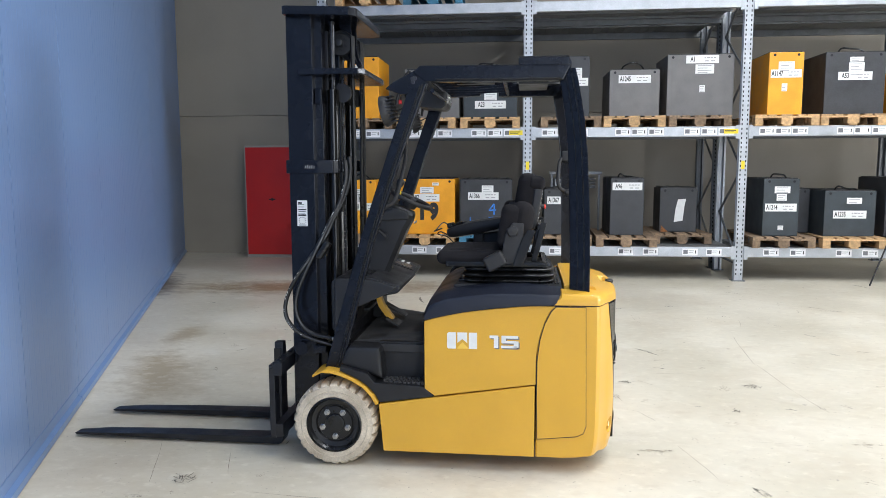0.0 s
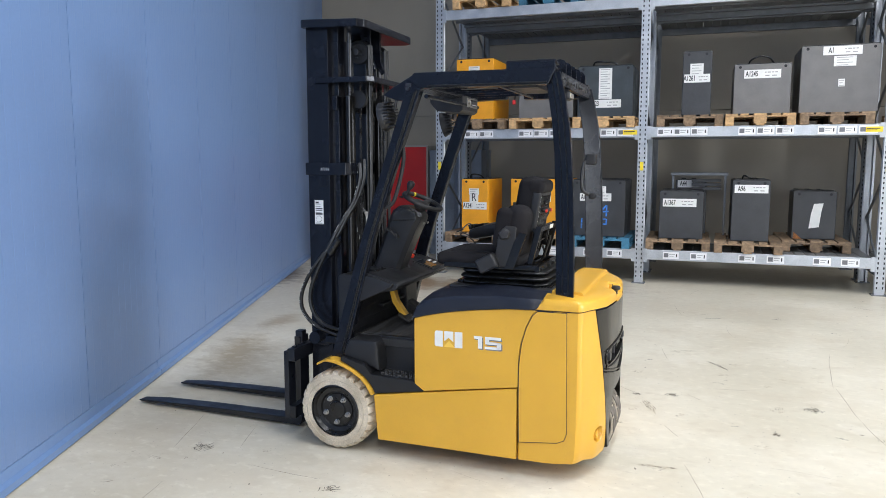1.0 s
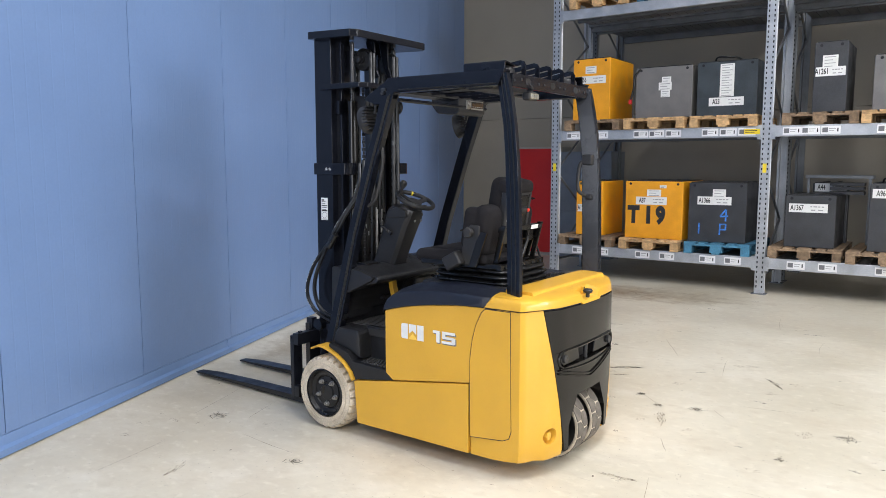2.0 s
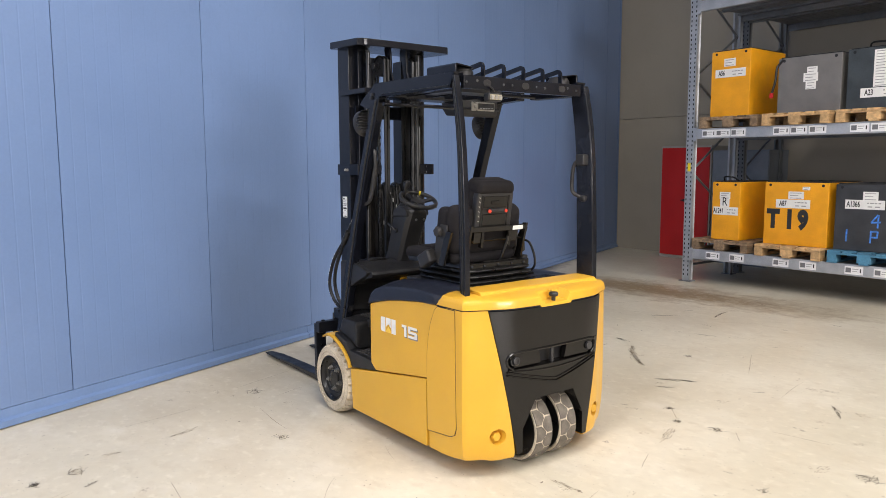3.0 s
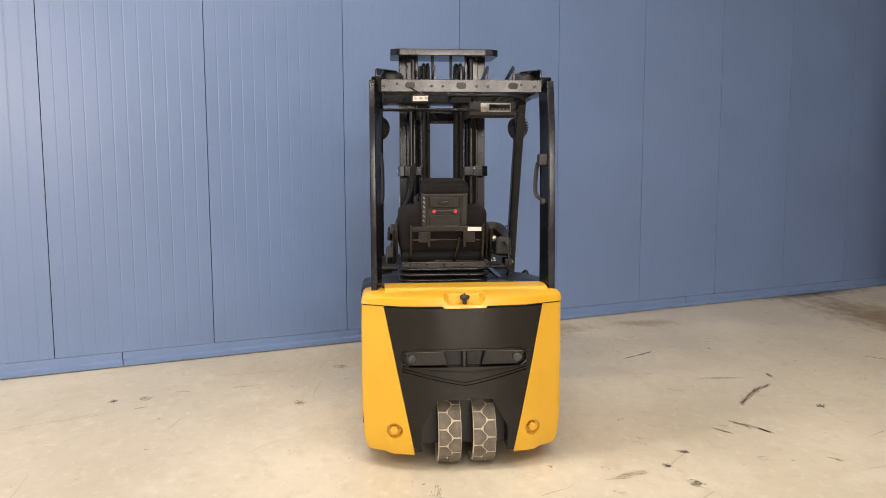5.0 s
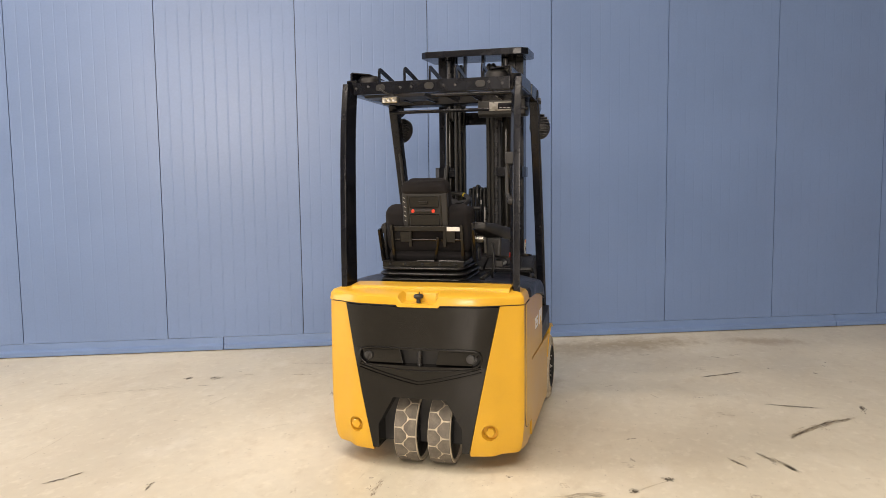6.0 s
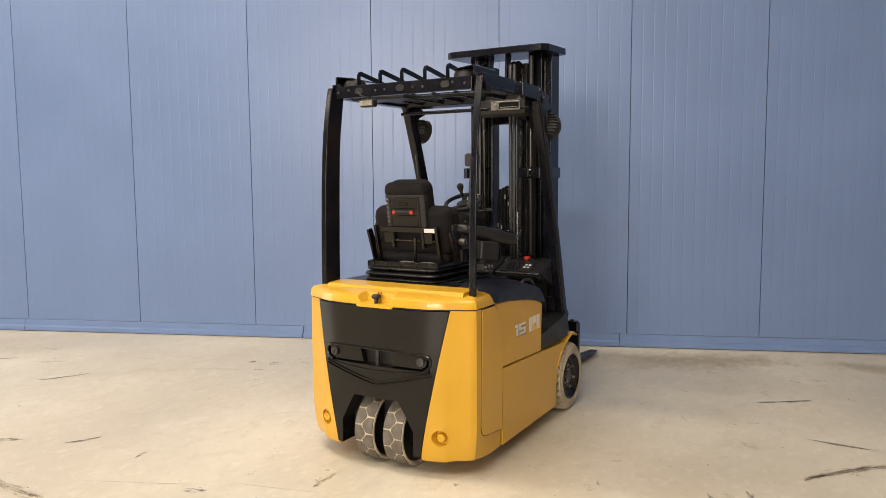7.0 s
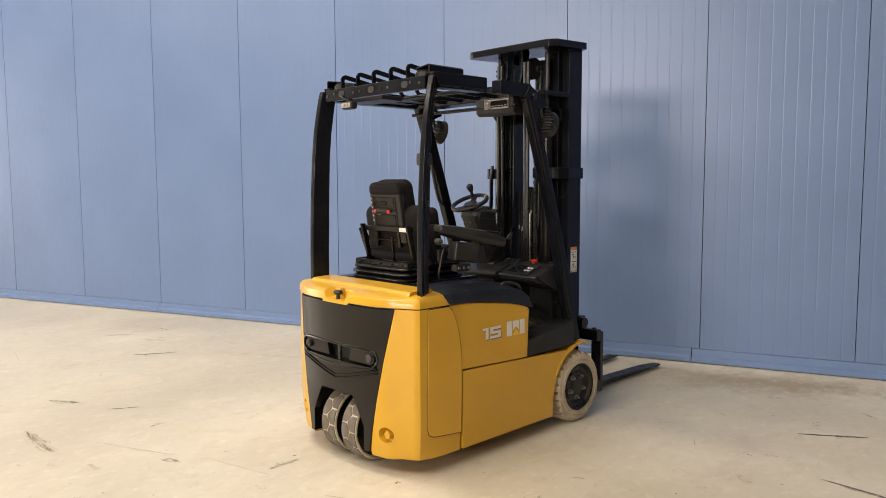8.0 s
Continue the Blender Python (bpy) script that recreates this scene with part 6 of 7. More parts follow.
def beam_mesh(length, h):
    bm = bmesh.new()
    prism(bm, [(0.0, 0.0), (-0.004, 0.004), (-0.004, h - 0.006), (0.0, h), (0.045, h), (0.045, 0.0)], "x", 0.0, length, 0.0)
    return mesh_of(bm, "shelf_beam", M_GALV)


def build_beams():
    length = 2.70
    front = beam_mesh(length, 0.132)
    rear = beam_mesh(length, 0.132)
    # rear beams carry the shade behind the shelf in their darker colour
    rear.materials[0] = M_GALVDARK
    bm = bmesh.new()
    bx(bm, 0, 0.116, 0, RACK_D - 0.08, 0.012, 0.044, 0.003, 1)
    plank = mesh_of(bm, "deck_plank", M_DECK)
    for bay in range(3):
        x0 = POSTS[bay] + 0.055
        for lv, z in enumerate(DECKS):
            b = empty("shelf_beam", pose(x0, RACK_Y - 0.008, z - 0.132), "galvanised steel front shelf beam with white location tags", "shelf beam", "shelf beams")
            part("beam_body", front, None, b)
            for x in (0.0, length - 0.05):
                box_part("beam_hook", (x, x + 0.05, -0.008, -0.003, -0.03, 0.145), M_GALV, b, 0.001)
            b2 = empty("shelf_beam", pose(x0, RACK_Y + RACK_D - 0.03, z - 0.132), "galvanised steel rear shelf beam", "shelf beam", "rear shelf beams")
            part("beam_body", rear, None, b2)
            # deck of narrow steel planks
            d = empty("shelf_deck", pose(x0, RACK_Y + 0.045, z - 0.05), "galvanised slatted steel shelf deck", "shelf deck", "shelf decks")
            for k in range(22):
                part("deck_plank", plank, None, d).location = (0.006 + 0.122 * k, 0, 0)
            bm = bmesh.new()
            for y in (0.1, 0.5, 0.9):
                bx(bm, 0.0, length, y, y + 0.05, -0.02, 0.012)
            part("deck_bar", bm, M_GALVDARK, d)
            if lv == 2:
                continue
            xs = {0: (0.28, 0.62, 1.20, 1.53, 2.05, 2.36), 1: (0.16, 0.36, 0.57, 1.13, 1.34, 1.56, 2.02, 2.24, 2.46)}[lv]
            for x in xs:
                x -= 0.03
                tag = box_part("location_tag", (x, x + 0.20, -0.0065, -0.0042, 0.020, 0.112), M_TAG, b, 0.0, "white location tag with print")
                bm = bmesh.new()
                bx(bm, x + 0.012, x + 0.070, -0.0071, -0.0064, 0.040, 0.094)
                part("tag_block", bm, M_SHADOWGREY, tag)
                box_part("tag_mark", (x + 0.165, x + 0.178, -0.0071, -0.0064, 0.045, 0.088), M_INK, tag, 0.0)
                box_part("tag_line", (x + 0.080, x + 0.150, -0.0071, -0.0064, 0.078, 0.086), M_GREYINK, tag, 0.0)
                box_part("tag_line", (x + 0.080, x + 0.135, -0.0071, -0.0064, 0.054, 0.060), M_GREYINK, tag, 0.0)
            if lv == 1:
                box_part("load_tag", (length - 0.20, length - 0.02, -0.0105, -0.0082, 0.036, 0.098), M_YTAG, b, 0.0, "yellow load tag with print")
                bm = bmesh.new()
                bx(bm, length - 0.19, length - 0.08, -0.0112, -0.0104, 0.055, 0.062)
                bx(bm, length - 0.19, length - 0.05, -0.0112, -0.0104, 0.072, 0.082)
                part("tag_print", bm, M_INK, b)


PALLET_MESHES = {}


def pallet_meshes(mat):
    if mat.name not in PALLET_MESHES:
        out = {}
        for key, box in (("deck_board_wide", (-0.0725, 0.0725, 0, 1.2, 0.122, 0.144)), ("deck_board", (-0.05, 0.05, 0, 1.2, 0.122, 0.144)), ("cross_board", (-0.4, 0.4, -0.0725, 0.0725, 0.1, 0.122)),
                         ("block", (-0.0725, 0.0725, -0.0725, 0.0725, 0.022, 0.1)), ("block_narrow", (-0.05, 0.05, -0.0725, 0.0725, 0.022, 0.1)), ("bottom_board", (-0.05, 0.05, 0, 1.2, 0.0, 0.022))):
            bm = bmesh.new()
            bx(bm, *box, 0.002, 1)
            out[key] = mesh_of(bm, key.replace("_wide", "").replace("_narrow", ""), mat)
        PALLET_MESHES[mat.name] = out
    return PALLET_MESHES[mat.name]


def pallet(xc, z, mat, label, dy=0.0, turn=0.0):
    xc = 1.0075 * xc - 0.058
    p = empty("pallet", pose(xc, RACK_Y - 0.05 + dy, z, 0, 0, turn), label, "pallet", "pallets in the rack")
    ms = pallet_meshes(mat)
    for x, key in ((-0.3275, "deck_board_wide"), (-0.178, "deck_board"), (0, "deck_board_wide"), (0.178, "deck_board"), (0.3275, "deck_board_wide")):
        part("deck_board", ms[key], None, p).location = (x, 0, 0)
    for y in (0.0725, 0.6, 1.1275):
        part("cross_board", ms["cross_board"], None, p).location = (0, y, 0)
        for x in (-0.35, 0.35):
            part("block", ms["block_narrow"], None, p).location = (x, y, 0)
        part("block", ms["block"], None, p).location = (0, y, 0)
    for x in (-0.35, 0, 0.35):
        part("bottom_board", ms["bottom_board"], None, p).location = (x, 0, 0)
    return p


PALE = "pale wooden pallet lying on the rack shelf"
DARK = "weathered brown wooden pallet lying on the rack shelf"


def build_pallets():
    z1, z2, z3 = DECKS
    for xc, mat, dy in ((-2.10, M_WOODDARK, 0.0), (-1.24, M_WOOD, -0.02), (-0.38, M_WOOD, 0.0), (0.69, M_WOODDARK, 0.03), (1.51, M_WOOD, 0.0), (2.35, M_WOODDARK, 0.02), (3.43, M_WOOD, 0.0), (4.25, M_WOOD, 0.02), (5.12, M_WOODDARK, 0.03)):
        pallet(xc, z2, mat, PALE if mat is M_WOOD else DARK, dy)
    for xc, mat, dy, turn in ((-2.18, M_WOODDARK, 0.04, 0), (-1.27, M_WOOD, 0.0, 0), (-0.40, M_WOODBLUE, 0.02, 0), (0.60, M_WOODDARK, 0.05, 1), (1.44, M_WOODDARK, -0.03, -1), (2.26, M_WOODDARK, 0.42, 1), (3.46, M_WOODDARK, -0.02, 0), (4.34, M_WOOD, -0.02, 0), (5.22, M_WOODDARK, 0.0, 0)):
        pallet(xc, z1, mat, {M_WOOD: PALE, M_WOODDARK: DARK}.get(mat, "blue painted wooden pallet lying on the rack shelf"), dy, turn)
    pallet(-2.05, z3, M_WOOD, PALE, -0.02)
    pallet(-1.15, z3, M_WOODBLUE, "blue painted wooden pallet lying on the rack shelf", 0.1)


def battery(x0, x1, z0, z1, mat, label, code="", y=10.36, depth=0.82, plates=(), cable=None, cut=0.85, wide=0.5, marks=None):
    """A traction battery in a steel case. plates: white stickers (x, z from the top, w, h) in metres from its left top corner."""
    x0, x1 = 1.0075 * x0 - 0.058, 1.0075 * x1 - 0.058
    z1 += 0.01
    w, h = x1 - x0, z1 - z0
    b = empty("battery", pose(x0, y, z0), label, "battery", "batteries on pallets")
    bm = bmesh.new()
    bx(bm, 0, w, 0, depth, 0, h, 0.010)
    part("case", bm, mat, b)
    bm = bmesh.new()
    bx(bm, 0.02, w - 0.02, 0.02, depth - 0.02, h - 0.004, h + 0.012, 0.004)
    for i in range(max(2, int(w / 0.14))):
        for j in range(3):
            cx, cy = 0.09 + i * 0.14, 0.14 + j * 0.26
            if cx < w - 0.06:
                lathe(bm, [(0.03, h + 0.004), (0.028, h + 0.015), (0.001, h + 0.016)], (cx, cy, 0), "z", 8)
    part("cell_top", bm, M_BLACK, b)
    for x in (0.07, w - 0.07):
        bm = bmesh.new()
        lathe(bm, [(0.017, 0.001), (0.017, -0.002)], (x, 0, h - 0.035), "y", 14)
        part("lifting_hole", bm, M_HOLE, b)
    if code:
        lw = min(w * 0.88, 0.42)
        cx, cz = w * wide, h * cut
        tag = box_part("code_sticker", (cx - lw / 2, cx + lw / 2, -0.0030, -0.0005, cz - 0.052, cz + 0.052), M_WHITE, b, 0.0, "white sticker with code " + code)
        word("code", code, pose(cx - lw * 0.29, -0.0034, cz, 90, 0, 0), 0.090, M_INK, tag, 0.60, "", 0.002)
        for u, v, ww in ((0.06, 0.018, 0.03), (0.14, 0.018, 0.06), (0.26, 0.018, 0.04), (0.36, 0.018, 0.04), (0.08, -0.022, 0.07), (0.27, -0.022, 0.08)):
            u0 = cx + lw * u * 0.95
            box_part("print_line", (u0, u0 + ww * lw * 1.6, -0.0036, -0.0029, cz + v - 0.006, cz + v + 0.006), M_GREYINK, tag, 0.0)
    for px_, pz, pw, ph in plates:
        pl = box_part("rating_plate", (px_, px_ + pw, -0.0028, -0.0006, h - pz - ph, h - pz), M_WHITE, b, 0.0, "pale rating sticker")
        bm = bmesh.new()
        n = max(2, int(ph / 0.03))
        for k in range(n):
            z = h - pz - ph * (k + 0.6) / n
            bx(bm, px_ + pw * 0.12, px_ + pw * (0.85 - 0.2 * (k % 2)), -0.0034, -0.0027, z - 0.004, z + 0.004)
        tagged(part("plate_print", bm, M_GREYINK, pl), kind="stuff")
    if cable:
        tube_part("cable", smooth_path([(w * 0.25, 0.12, h + 0.01), (w * 0.30, 0.08, h + 0.06), (w * 0.45, 0.06, h + cable), (w * 0.62, 0.10, h + cable * 0.8), (w * 0.72, 0.15, h + 0.01)]), 0.011, M_RUBBER, b, 7, "black battery cable")
    return b


def build_batteries():
    z1, z2 = DECKS[0] + 0.146, DECKS[1] + 0.146
    bright = "orange-yellow steel battery case with white stickers on a pallet"
    grey = "mid-grey steel battery case with white stickers on a pallet"
    dark = "dark grey steel battery case with white stickers on a pallet"
    slate = "dark slate steel battery case with white stickers on a pallet"
    # upper shelf
    battery(-2.44, -1.90, z2, 3.02, M_BATYEL, bright, "A56", plates=((0.18, 0.10, 0.16, 0.10),), cut=0.66, depth=0.85)
    b = battery(-1.54, -0.80, z2, 2.84, M_BATGREY, grey, plates=((0.35, 0.13, 0.12, 0.07), (0.31, 0.20, 0.17, 0.10), (0.34, 0.30, 0.12, 0.09)))
    tube_part("cable", smooth_path([(0.06, 0.0, 0.64), (-0.01, -0.01, 0.55), (-0.02, -0.02, 0.40), (-0.06, -0.02, 0.25)]), 0.014, M_RUBBER, b, 7)
    box_part("plug", (-0.085, -0.045, -0.035, 0.0, 0.19, 0.25), M_REDDOOR, b, 0.006, "small red cable plug")
    battery(-0.74, -0.02, z2, 2.85, M_BATSLATE, slate, "A23", plates=((0.28, 0.03, 0.17, 0.40),), cable=0.06, cut=0.26)
    battery(0.585, 0.935, z2, 2.98, M_BATDARK, dark, "A1261", plates=((0.09, 0.15, 0.16, 0.14),), cut=0.58, depth=0.7)
    battery(1.195, 1.845, z2, 2.795, M_BATGREY, grey, "A1245", cable=0.10, cut=0.80)
    battery(1.945, 2.80, z2, 2.985, M_BATGREY, "large mid-grey steel battery case with white stickers on a pallet", "A1", plates=((0.36, 0.13, 0.24, 0.12), (0.42, 0.40, 0.07, 0.09)), cut=0.92, y=10.40, wide=0.52)
    battery(3.22, 3.655, z2, 2.99, M_BATYEL, bright, "A1147", plates=((0.12, 0.12, 0.20, 0.13), (0.17, 0.40, 0.07, 0.10)), cut=0.66, depth=0.9)
    battery(3.92, 4.66, z2, 2.975, M_BATDARK, dark, "A53", plates=((0.30, 0.06, 0.17, 0.06), (0.29, 0.13, 0.19, 0.17)), cut=0.62, cable=0.05, depth=0.95)
    battery(4.78, 5.40, z2, 2.72, M_BATYEL, bright)
    # lower shelf
    b = battery(-2.36, -1.965, z1, 1.345, M_BATYEL, bright, "A1241", plates=((0.11, 0.13, 0.15, 0.09),), cut=0.50, depth=0.75, cable=0.07)
    bm = bmesh.new()
    bx(bm, 0.12, 0.25, -0.003, -0.0005, 0.43, 0.56)
    letter = part("letter_sticker", bm, M_WHITE, b, "white sticker with letter R")
    word("letter", "R", pose(0.185, -0.0034, 0.494, 90, 0, 0), 0.16, M_INK, letter, 0.8)
    b = battery(-1.64, -0.865, z1, 1.355, M_BATYEL, bright + ", T19 stencilled", "A87", plates=((0.30, 0.11, 0.19, 0.09), (0.47, 0.05, 0.09, 0.04)), cut=0.66, depth=0.9, wide=0.46)
    word("stencil", "T", pose(0.12, -0.001, 0.305, 90, 0, 0), 0.30, M_INK, b, 0.80, "", 0.019)
    word("stencil", "1", pose(0.325, -0.001, 0.305, 90, 0, 0), 0.30, M_INK, b, 0.80, "", 0.019)
    word("stencil", "9", pose(0.49, -0.001, 0.305, 90, 0, 0), 0.30, M_INK, b, 0.80, "", 0.019)
    b = battery(-0.79, -0.08, z1, 1.345, M_BATDARK, "dark grey steel battery case with blue spray marks on a pallet", "A1366", plates=((0.30, 0.08, 0.16, 0.10),), cut=0.70, wide=0.45)
    for u0, v0, u1, v1 in ((0.40, 0.33, 0.47, 0.42), (0.40, 0.33, 0.50, 0.34), (0.47, 0.27, 0.475, 0.42), (0.40, 0.10, 0.405, 0.24), (0.40, 0.23, 0.47, 0.235), (0.47, 0.16, 0.475, 0.235), (0.40, 0.165, 0.47, 0.168), (0.14, 0.10, 0.145, 0.24)):
        bm = bmesh.new()
        tube(bm, [(u0, -0.001, v0), (u1, -0.001, v1)], 0.010, 5)
        for v in bm.verts:
            v.co.y = v.co.y * 0.08
        part("spray_mark", bm, M_BLUEMARK, b, "faded blue spray stroke")
    battery(0.355, 0.90, z1, 1.21, M_BATDARK, dark, "A1367", cut=0.76, wide=0.46, y=10.38)
    b = battery(0.52, 0.93, z1, 1.34, M_BATDARK, "dark battery standing behind another, a label on its front", "A44", y=11.22 - 0.02, depth=0.10, cut=0.93)
    battery(1.235, 1.68, z1, 1.36, M_BATDARK, dark, "A96", cut=0.86, cable=0.03, depth=0.9, y=10.34)
    b = battery(1.99, 2.50, z1, 1.21, M_BATDARK, "dark battery with a torn paper label and rust at its foot", y=10.88, depth=0.5)
    bm = bmesh.new()
    prism(bm, [(0.20, 0.14), (0.32, 0.16), (0.34, 0.36), (0.36, 0.47), (0.25, 0.46), (0.22, 0.33)], "y", -0.004, -0.001)
    part("torn_label", bm, M_WHITE, b, "torn white paper label")
    bm = bmesh.new()
    prism(bm, [(0.02, 0.002), (0.12, 0.002), (0.07, 0.05), (0.025, 0.09)], "y", -0.003, -0.0005)
    part("rust_patch", bm, material("rust", (0.30, 0.12, 0.035), 0.9, 0, 0.4, 30, 120, 0.2), b)
    battery(3.225, 3.68, z1, 1.35, M_BATSLATE, slate, "A1214", plates=((0.14, 0.10, 0.20, 0.09), (0.17, 0.20, 0.13, 0.09), (0.20, 0.62, 0.07, 0.06)), cut=0.50, cable=0.06)
    battery(4.01, 4.655, z1, 1.19, M_BATSLATE, slate, "A1235", plates=((0.28, 0.09, 0.19, 0.08),), cut=0.48, cable=0.03, y=10.38)
    battery(3.74, 4.0, z1, 1.20, M_BATDARK, dark, y=10.85, depth=0.45)
    battery(4.76, 5.45, z1, 1.36, M_BATDARK, "dark battery with loose black cables on top", cable=0.05)


def build_back():
    """Red cabinet, grey cabinet and a charger at the back wall."""
    x0, x1, y1 = -4.65, -3.70, 12.30
    c = empty("cabinet", pose(x0, y1, 0), "tall red steel cabinet in a pale grey frame", "cabinet")
    w = x1 - x0
    box_part("body", (0, w, 0.02, NORTH - y1 - 0.005, 0.0, 1.885), M_GREYFRAME, c, 0.006)
    door = box_part("door", (0.025, w - 0.025, 0.0, 0.022, 0.05, 1.855), M_REDDOOR, c, 0.004, "plain red steel door")
    bm = bmesh.new()
    lathe(bm, [(0.024, 0.002), (0.024, -0.010), (0.016, -0.014)], (w * 0.5, 0, 0.985), "y", 16)
    bx(bm, w * 0.5 - 0.055, w * 0.5 + 0.055, -0.018, -0.006, 0.975, 0.995, 0.004)
    part("lock", bm, M_BLACK, door, "black turn handle")
    g = empty("cabinet", pose(-3.66, 12.28, 0), "grey-blue steel cabinet beside the red one", "cabinet")
    box_part("body", (0, 0.95, 0.02, NORTH - 12.28 - 0.005, 0.0, 1.80), M_CABGREY, g, 0.006)
    for a, b in ((0.01, 0.47), (0.48, 0.94)):
        for za, zb in ((0.06, 0.78), (0.80, 1.79)):
            box_part("door", (a, b, 0.0, 0.02, za, zb), M_CABGREY, g, 0.003)
    ch = empty("charger", pose(0.40, 11.05, DECKS[0]), "grey metal charger stand behind the batteries", "charger")
    box_part("shelf", (0.0, 0.75, 0.0, 0.25, 0.96, 1.00), M_GALVDARK, ch, 0.003)
    for x in (0.02, 0.70):
        box_part("leg", (x, x + 0.03, 0.02, 0.05, 0.0, 0.96), M_GALVDARK, ch, 0.002)
    for k in range(3):
        box_part("fin", (0.28, 0.66, 0.01, 0.20, 0.76 + 0.055 * k, 0.80 + 0.055 * k), M_BATDARK, ch, 0.003)
    # leg of a stand at the edge of the bay
    s = empty("tripod", pose(4.74, 10.02, 0), "thin black tripod standing before the rack", "tripod")
    for a in (200, 320, 80):
        dx, dy = 0.36 * math.cos(radians(a)), 0.30 * math.sin(radians(a))
        tube_part("leg", [(dx, dy, 0.012), (0, 0, 0.86)], 0.011, M_BLACK, s, 8)
    tube_part("column", [(0, 0, 0.55), (0, 0, 1.05)], 0.014, M_BLACK, s, 10)


def build_marks():
    """Scuffs, gouges and hairline scratches on the floor: bundles of fine irregular strokes."""
    rnd = random.Random(11)

    def fibre(bm, x, y, length, width, turn, bend=0.0):
        n = 7
        up, dn = [], []
        a = turn - bend / 2
        cx, cy = x - length / 2 * math.cos(turn), y - length / 2 * math.sin(turn)
        for i in range(n):
            t = 2 * i / (n - 1) - 1
            hw = (width * (1 - t * t) ** 0.5 * rnd.uniform(0.4, 1.0) + 0.0006) / 2
            up.append((cx - hw * math.sin(a), cy + hw * math.cos(a), 0.0012))
            dn.append((cx + hw * math.sin(a), cy - hw * math.cos(a), 0.0012))
            cx += length / (n - 1) * math.cos(a)
            cy += length / (n - 1) * math.sin(a)
            a += bend / (n - 1) + rnd.uniform(-0.05, 0.05)
        f = bm.faces.new([bm.verts.new(p) for p in dn + up[::-1]])
        if f.normal.z < 0:
            f.normal_flip()

    def skid(bm, x, y, length, width, turn, bend):
        """A rubber skid: many short strokes side by side along a curve."""
        for i in range(int(14 + 110 * length)):
            t = rnd.uniform(-0.5, 0.5)
            a = turn + bend * t
            off = rnd.gauss(0, 0.28) * width * (1 - abs(2 * t) ** 3)
            sag = length * bend * (t * t - 0.08) / 2
            fx = x + length * t * math.cos(turn) - (off + sag) * math.sin(turn)
            fy = y + length * t * math.sin(turn) + (off + sag) * math.cos(turn)
            fibre(bm, fx, fy, length * rnd.uniform(0.06, 0.3), rnd.uniform(0.0015, 0.006), a + rnd.gauss(0, 0.12), bend * 0.2)

    def gouge(bm, x, y, size):
        """A chipped spot: a few crossing strokes of uneven length."""
        turn = rnd.uniform(0, math.pi)
        for i in range(rnd.randint(3, 9)):
            fibre(bm, x + rnd.gauss(0, 0.35) * size, y + rnd.gauss(0, 0.35) * size, size * rnd.uniform(0.2, 0.9), rnd.uniform(0.002, 0.007), turn + rnd.gauss(0, 0.5), rnd.uniform(-0.8, 0.8))

    dark, soft = bmesh.new(), bmesh.new()
    for x, y, l, w, a, kind in MARKS:
        if kind == 2:
            for _ in range(4):
                gouge(dark, x, y, max(l, 0.05) * 0.8)
        else:
            skid(dark if kind else soft, x, y, l, w, radians(a), rnd.choice((-0.3, 0.1, 0.3)))
    for x, y, l, a in SCRATCHES_A + SCRATCHES_B:
        fibre(soft, x, y, l, 0.005, radians(a), rnd.uniform(-0.1, 0.1))
    for i in range(330):
        x, y = rnd.uniform(-3.5, 6.0), rnd.uniform(-1.0, 10.0)
        if x < -1.014 - 0.377 * (y + 0.919) + 0.3:
            continue
        bm = dark if rnd.random() < 0.4 else soft
        pick = rnd.random()
        if pick < 0.42:
            fibre(bm, x, y, rnd.uniform(0.012, 0.03), rnd.uniform(0.006, 0.014), rnd.uniform(0, math.pi))
        elif pick < 0.80:
            gouge(bm, x, y, rnd.choice((0.02, 0.03, 0.04, 0.06)))
        elif pick < 0.93:
            fibre(soft, x, y, rnd.uniform(0.1, 0.6), rnd.uniform(0.0015, 0.003), rnd.uniform(0, math.pi), rnd.uniform(-0.4, 0.4))
        else:
            skid(bm, x, y, rnd.uniform(0.08, 0.25), rnd.uniform(0.012, 0.035), rnd.uniform(0, math.pi), rnd.uniform(-0.5, 0.5))
    ob = part("floor_scuffs", dark, M_SCUFFDARK)
    tagged(ob, "black rubber scuffs and flecks on the floor", "scuff marks", kind="stuff")
    ob = part("floor_stains", soft, M_SCUFF)
    tagged(ob, "faint brown scrape marks on the floor", "stains", kind="stuff")


# scuffs: x, y, length, width, turn; 0 faint, 1 dark, 2 a dark chipped spot
MARKS_A = [
    (-1.10, 6.46, 0.29, 0.025, 86, 1), (-0.81, 6.63, 0.36, 0.050, 126, 0), (-0.58, 6.40, 0.30, 0.050, 144, 0), (-0.05, 6.16, 0.29, 0.050, 35, 1), (0.00, 5.95, 0.13, 0.025, 35, 1),
    (0.58, 5.16, 0.25, 0.050, 111, 0), (0.71, 5.47, 0.07, 0.050, 40, 2), (0.30, 5.58, 0.04, 0.050, 13, 2), (0.48, 5.41, 0.05, 0.050, 34, 2), (0.49, 6.36, 0.07, 0.025, 44, 1),
    (0.44, 5.98, 0.09, 0.050, 41, 0), (-0.74, 7.62, 0.18, 0.025, 17, 1), (-1.53, 8.07, 0.25, 0.025, 42, 1), (1.02, 5.86, 0.08, 0.025, 166, 1), (1.02, 6.36, 0.23, 0.025, 125, 1),
    (0.73, 6.74, 0.19, 0.090, 20, 0),
]
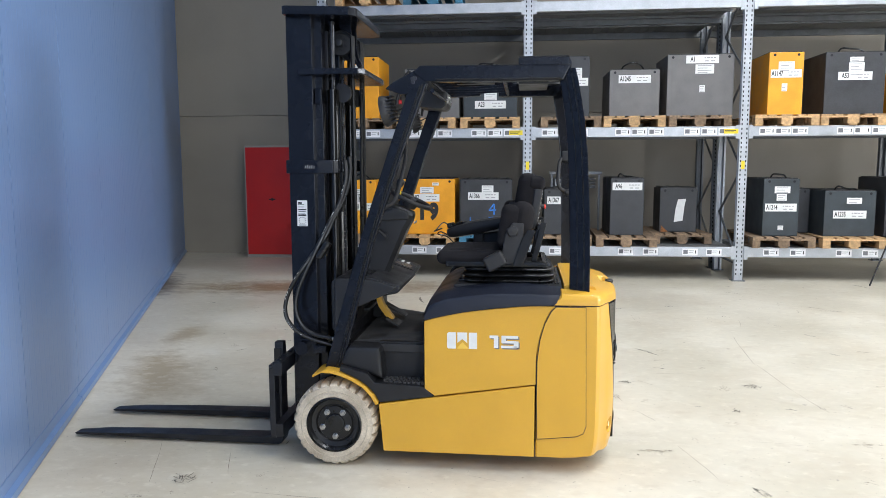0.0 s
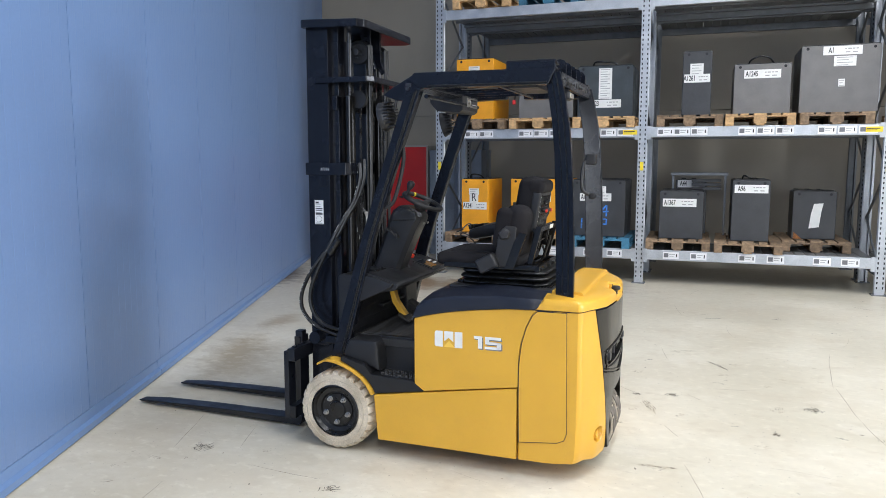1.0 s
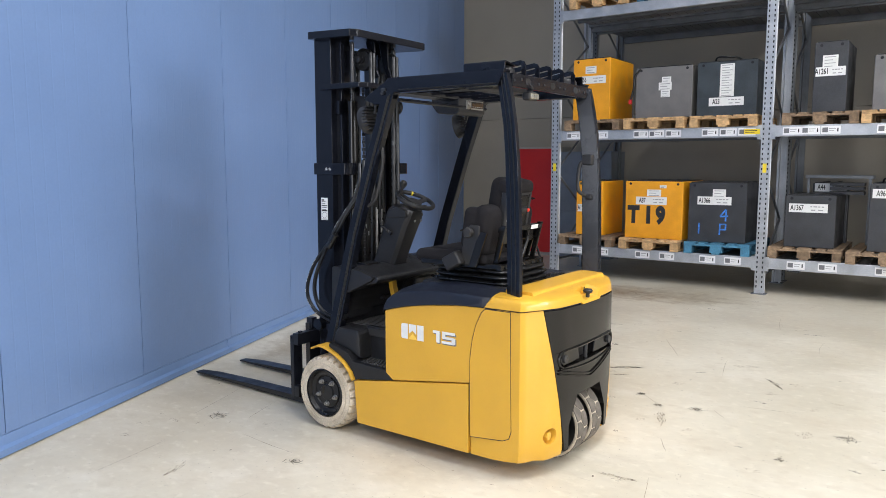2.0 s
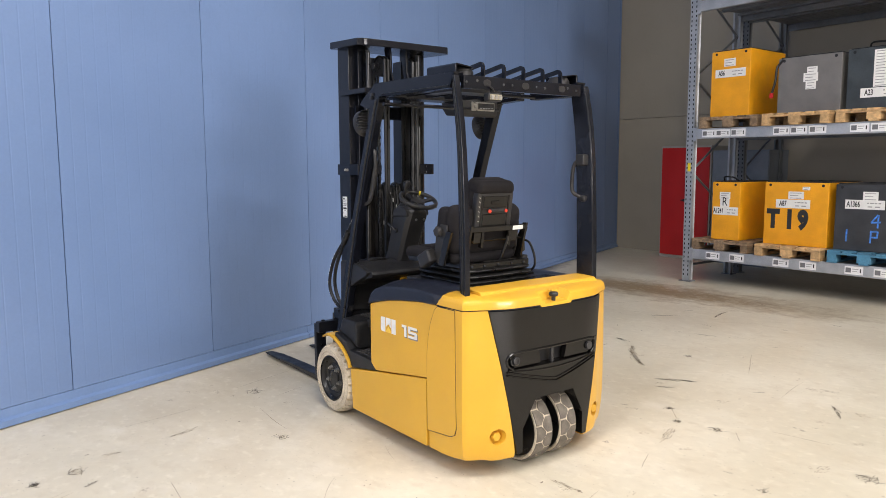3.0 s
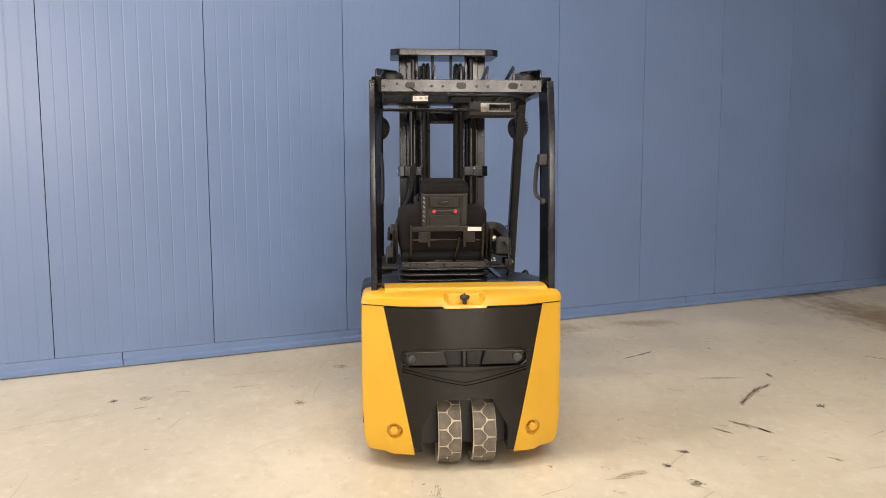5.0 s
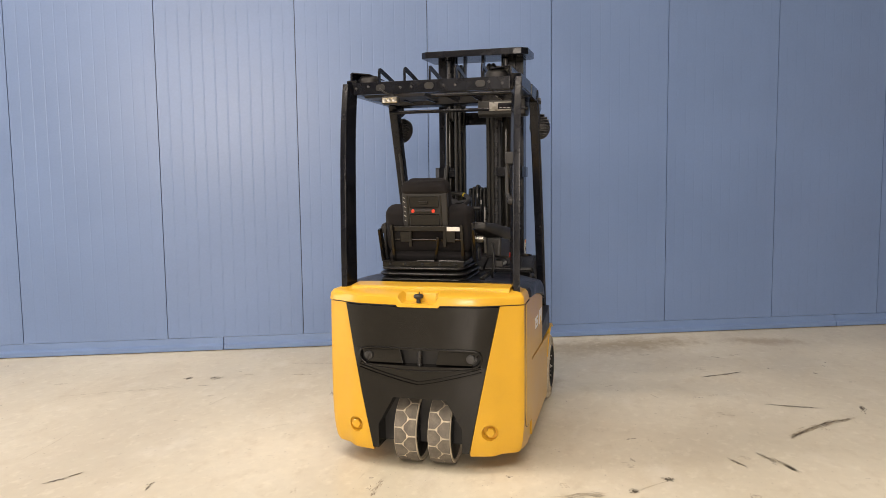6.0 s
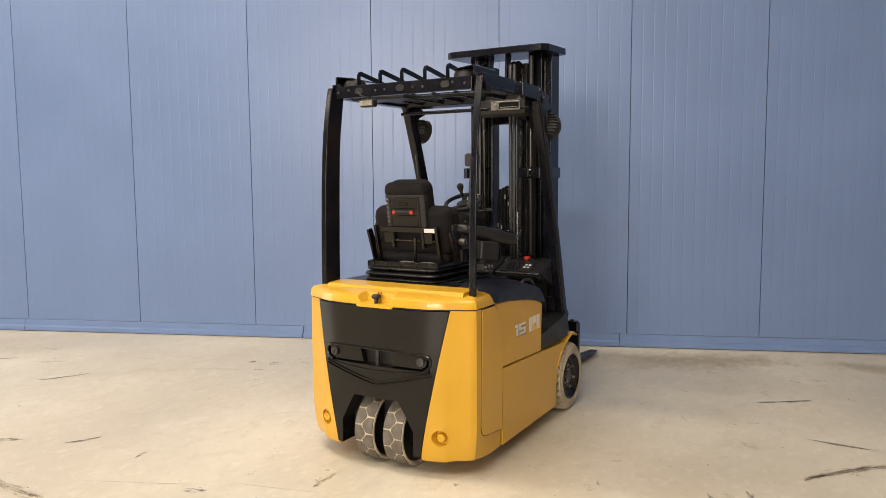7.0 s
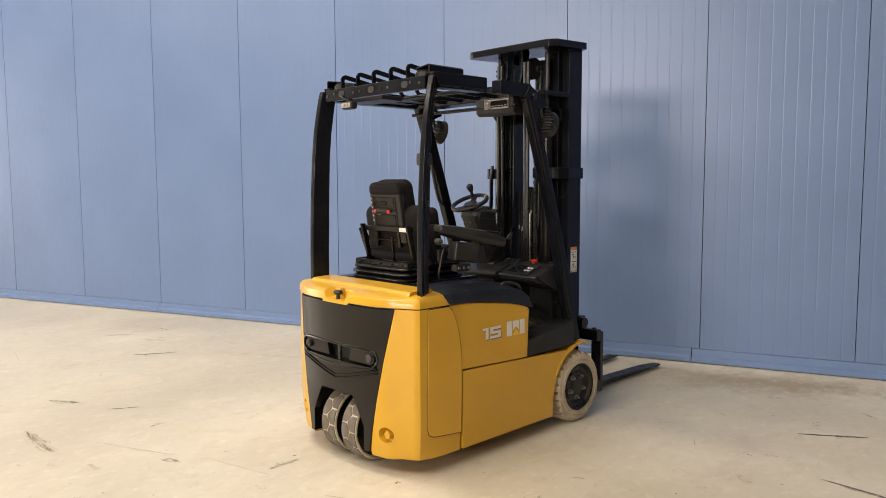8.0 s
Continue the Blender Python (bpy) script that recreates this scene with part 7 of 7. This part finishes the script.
MARKS_B = [
    (1.06, 6.09, 0.08, 0.050, 33, 0), (1.38, 5.37, 0.12, 0.090, 84, 0), (1.10, 4.95, 0.04, 0.025, 21, 1), (0.48, 5.08, 0.06, 0.050, 46, 0), (0.78, 5.05, 0.06, 0.050, 40, 0),
    (0.07, 5.41, 0.05, 0.025, 23, 1), (-1.18, 8.58, 0.34, 0.025, 103, 1), (-1.51, 8.50, 0.11, 0.025, 59, 1), (-0.09, 7.67, 0.04, 0.025, 20, 1), (-0.38, 8.39, 0.07, 0.025, 40, 1),
    (-0.98, 7.53, 0.06, 0.025, 37, 1), (1.35, 5.89, 0.07, 0.050, 66, 0), (-0.84, 6.01, 0.12, 0.050, 59, 0), (-0.39, 6.83, 0.04, 0.050, 28, 2), (1.60, 8.38, 0.09, 0.025, 174, 1),
    (2.45, 7.47, 0.06, 0.025, 159, 1),
]
MARKS_C = [
    (2.60, 7.08, 0.10, 0.025, 130, 1), (1.15, 6.42, 0.09, 0.050, 172, 0), (1.45, 6.11, 0.08, 0.050, 172, 0), (1.73, 6.13, 0.05, 0.050, 5, 0), (2.79, 6.49, 0.13, 0.050, 176, 0),
    (2.54, 6.39, 0.08, 0.025, 125, 1), (1.59, 5.44, 0.09, 0.050, 107, 2), (1.33, 4.89, 0.04, 0.050, 5, 2), (1.68, 4.94, 0.06, 0.025, 161, 1), (2.06, 5.03, 0.07, 0.050, 133, 0),
    (1.90, 4.36, 0.17, 0.050, 5, 0), (0.69, 4.17, 0.18, 0.050, 3, 0), (1.10, 3.68, 0.11, 0.050, 120, 1), (2.48, 5.50, 0.08, 0.050, 175, 0), (0.81, 3.78, 0.06, 0.050, 176, 0),
    (-1.26, 2.93, 0.19, 0.050, 111, 0),
]
MARKS_D = [
    (-1.17, 2.49, 0.09, 0.050, 76, 0), (-1.03, 2.29, 0.09, 0.050, 38, 2), (-0.98, 2.08, 0.05, 0.050, 70, 2), (-0.82, 2.31, 0.08, 0.025, 119, 1), (-0.81, 3.36, 0.08, 0.050, 39, 2),
    (-1.76, 3.59, 0.10, 0.050, 9, 2), (-0.58, 2.50, 0.06, 0.050, 111, 0), (-0.02, 0.03, 0.30, 0.025, 138, 1), (0.08, 1.10, 0.34, 0.025, 149, 1), (-0.18, 0.54, 0.20, 0.050, 125, 0),
    (-0.64, 1.20, 0.09, 0.050, 118, 0), (1.14, 2.10, 0.22, 0.050, 121, 1), (0.91, 2.54, 0.19, 0.025, 150, 1), (0.90, 3.04, 0.10, 0.025, 14, 1), (1.52, 2.86, 0.45, 0.090, 90, 0),
    (1.59, 3.29, 0.04, 0.050, 125, 0),
]
MARKS_E = [
    (1.44, 3.49, 0.13, 0.050, 94, 0), (-2.40, 5.55, 0.11, 0.050, 113, 0), (-1.85, 6.11, 0.36, 0.025, 125, 1), (-1.27, 5.98, 0.07, 0.050, 116, 0), (-0.68, 6.50, 0.44, 0.040, 137, 0),
    (-2.54, 6.30, 0.10, 0.050, 117, 0), (-0.59, 5.90, 0.05, 0.050, 126, 0), (-0.26, 5.41, 0.05, 0.025, 116, 1), (-1.39, 3.66, 0.05, 0.050, 151, 0), (-3.54, 8.20, 0.08, 0.025, 46, 1),
    (-1.91, 3.38, 0.08, 0.050, 174, 0),
]
# hairline scratches: x, y, length, turn
SCRATCHES_A = [
    (0.85, 5.46, 0.16, 133), (0.39, 5.50, 0.21, 138), (0.04, 7.01, 0.64, 120), (0.74, 4.74, 0.21, 116), (1.10, 5.73, 0.34, 13), (-0.80, 8.37, 0.47, 39),
    (-2.22, 8.48, 0.66, 68), (1.86, 6.52, 1.04, 82), (1.82, 5.65, 0.71, 94), (1.88, 5.08, 0.43, 98),
]
SCRATCHES_B = [
    (0.89, 4.04, 0.45, 101), (-0.67, 2.05, 0.39, 117), (-1.60, 2.89, 0.53, 97), (-0.48, 2.62, 0.22, 176), (-1.15, 3.44, 0.47, 179), (-0.57, 1.78, 0.95, 122),
    (1.16, 3.37, 0.63, 114), (-1.17, 5.58, 0.11, 29), (-2.00, 3.80, 0.58, 109), (-1.60, 3.80, 0.32, 110),
]
MARKS = MARKS_A + MARKS_B + MARKS_C + MARKS_D + MARKS_E

build_frames()
build_rear_row()
build_beams()
build_pallets()
build_batteries()
build_back()
build_marks()
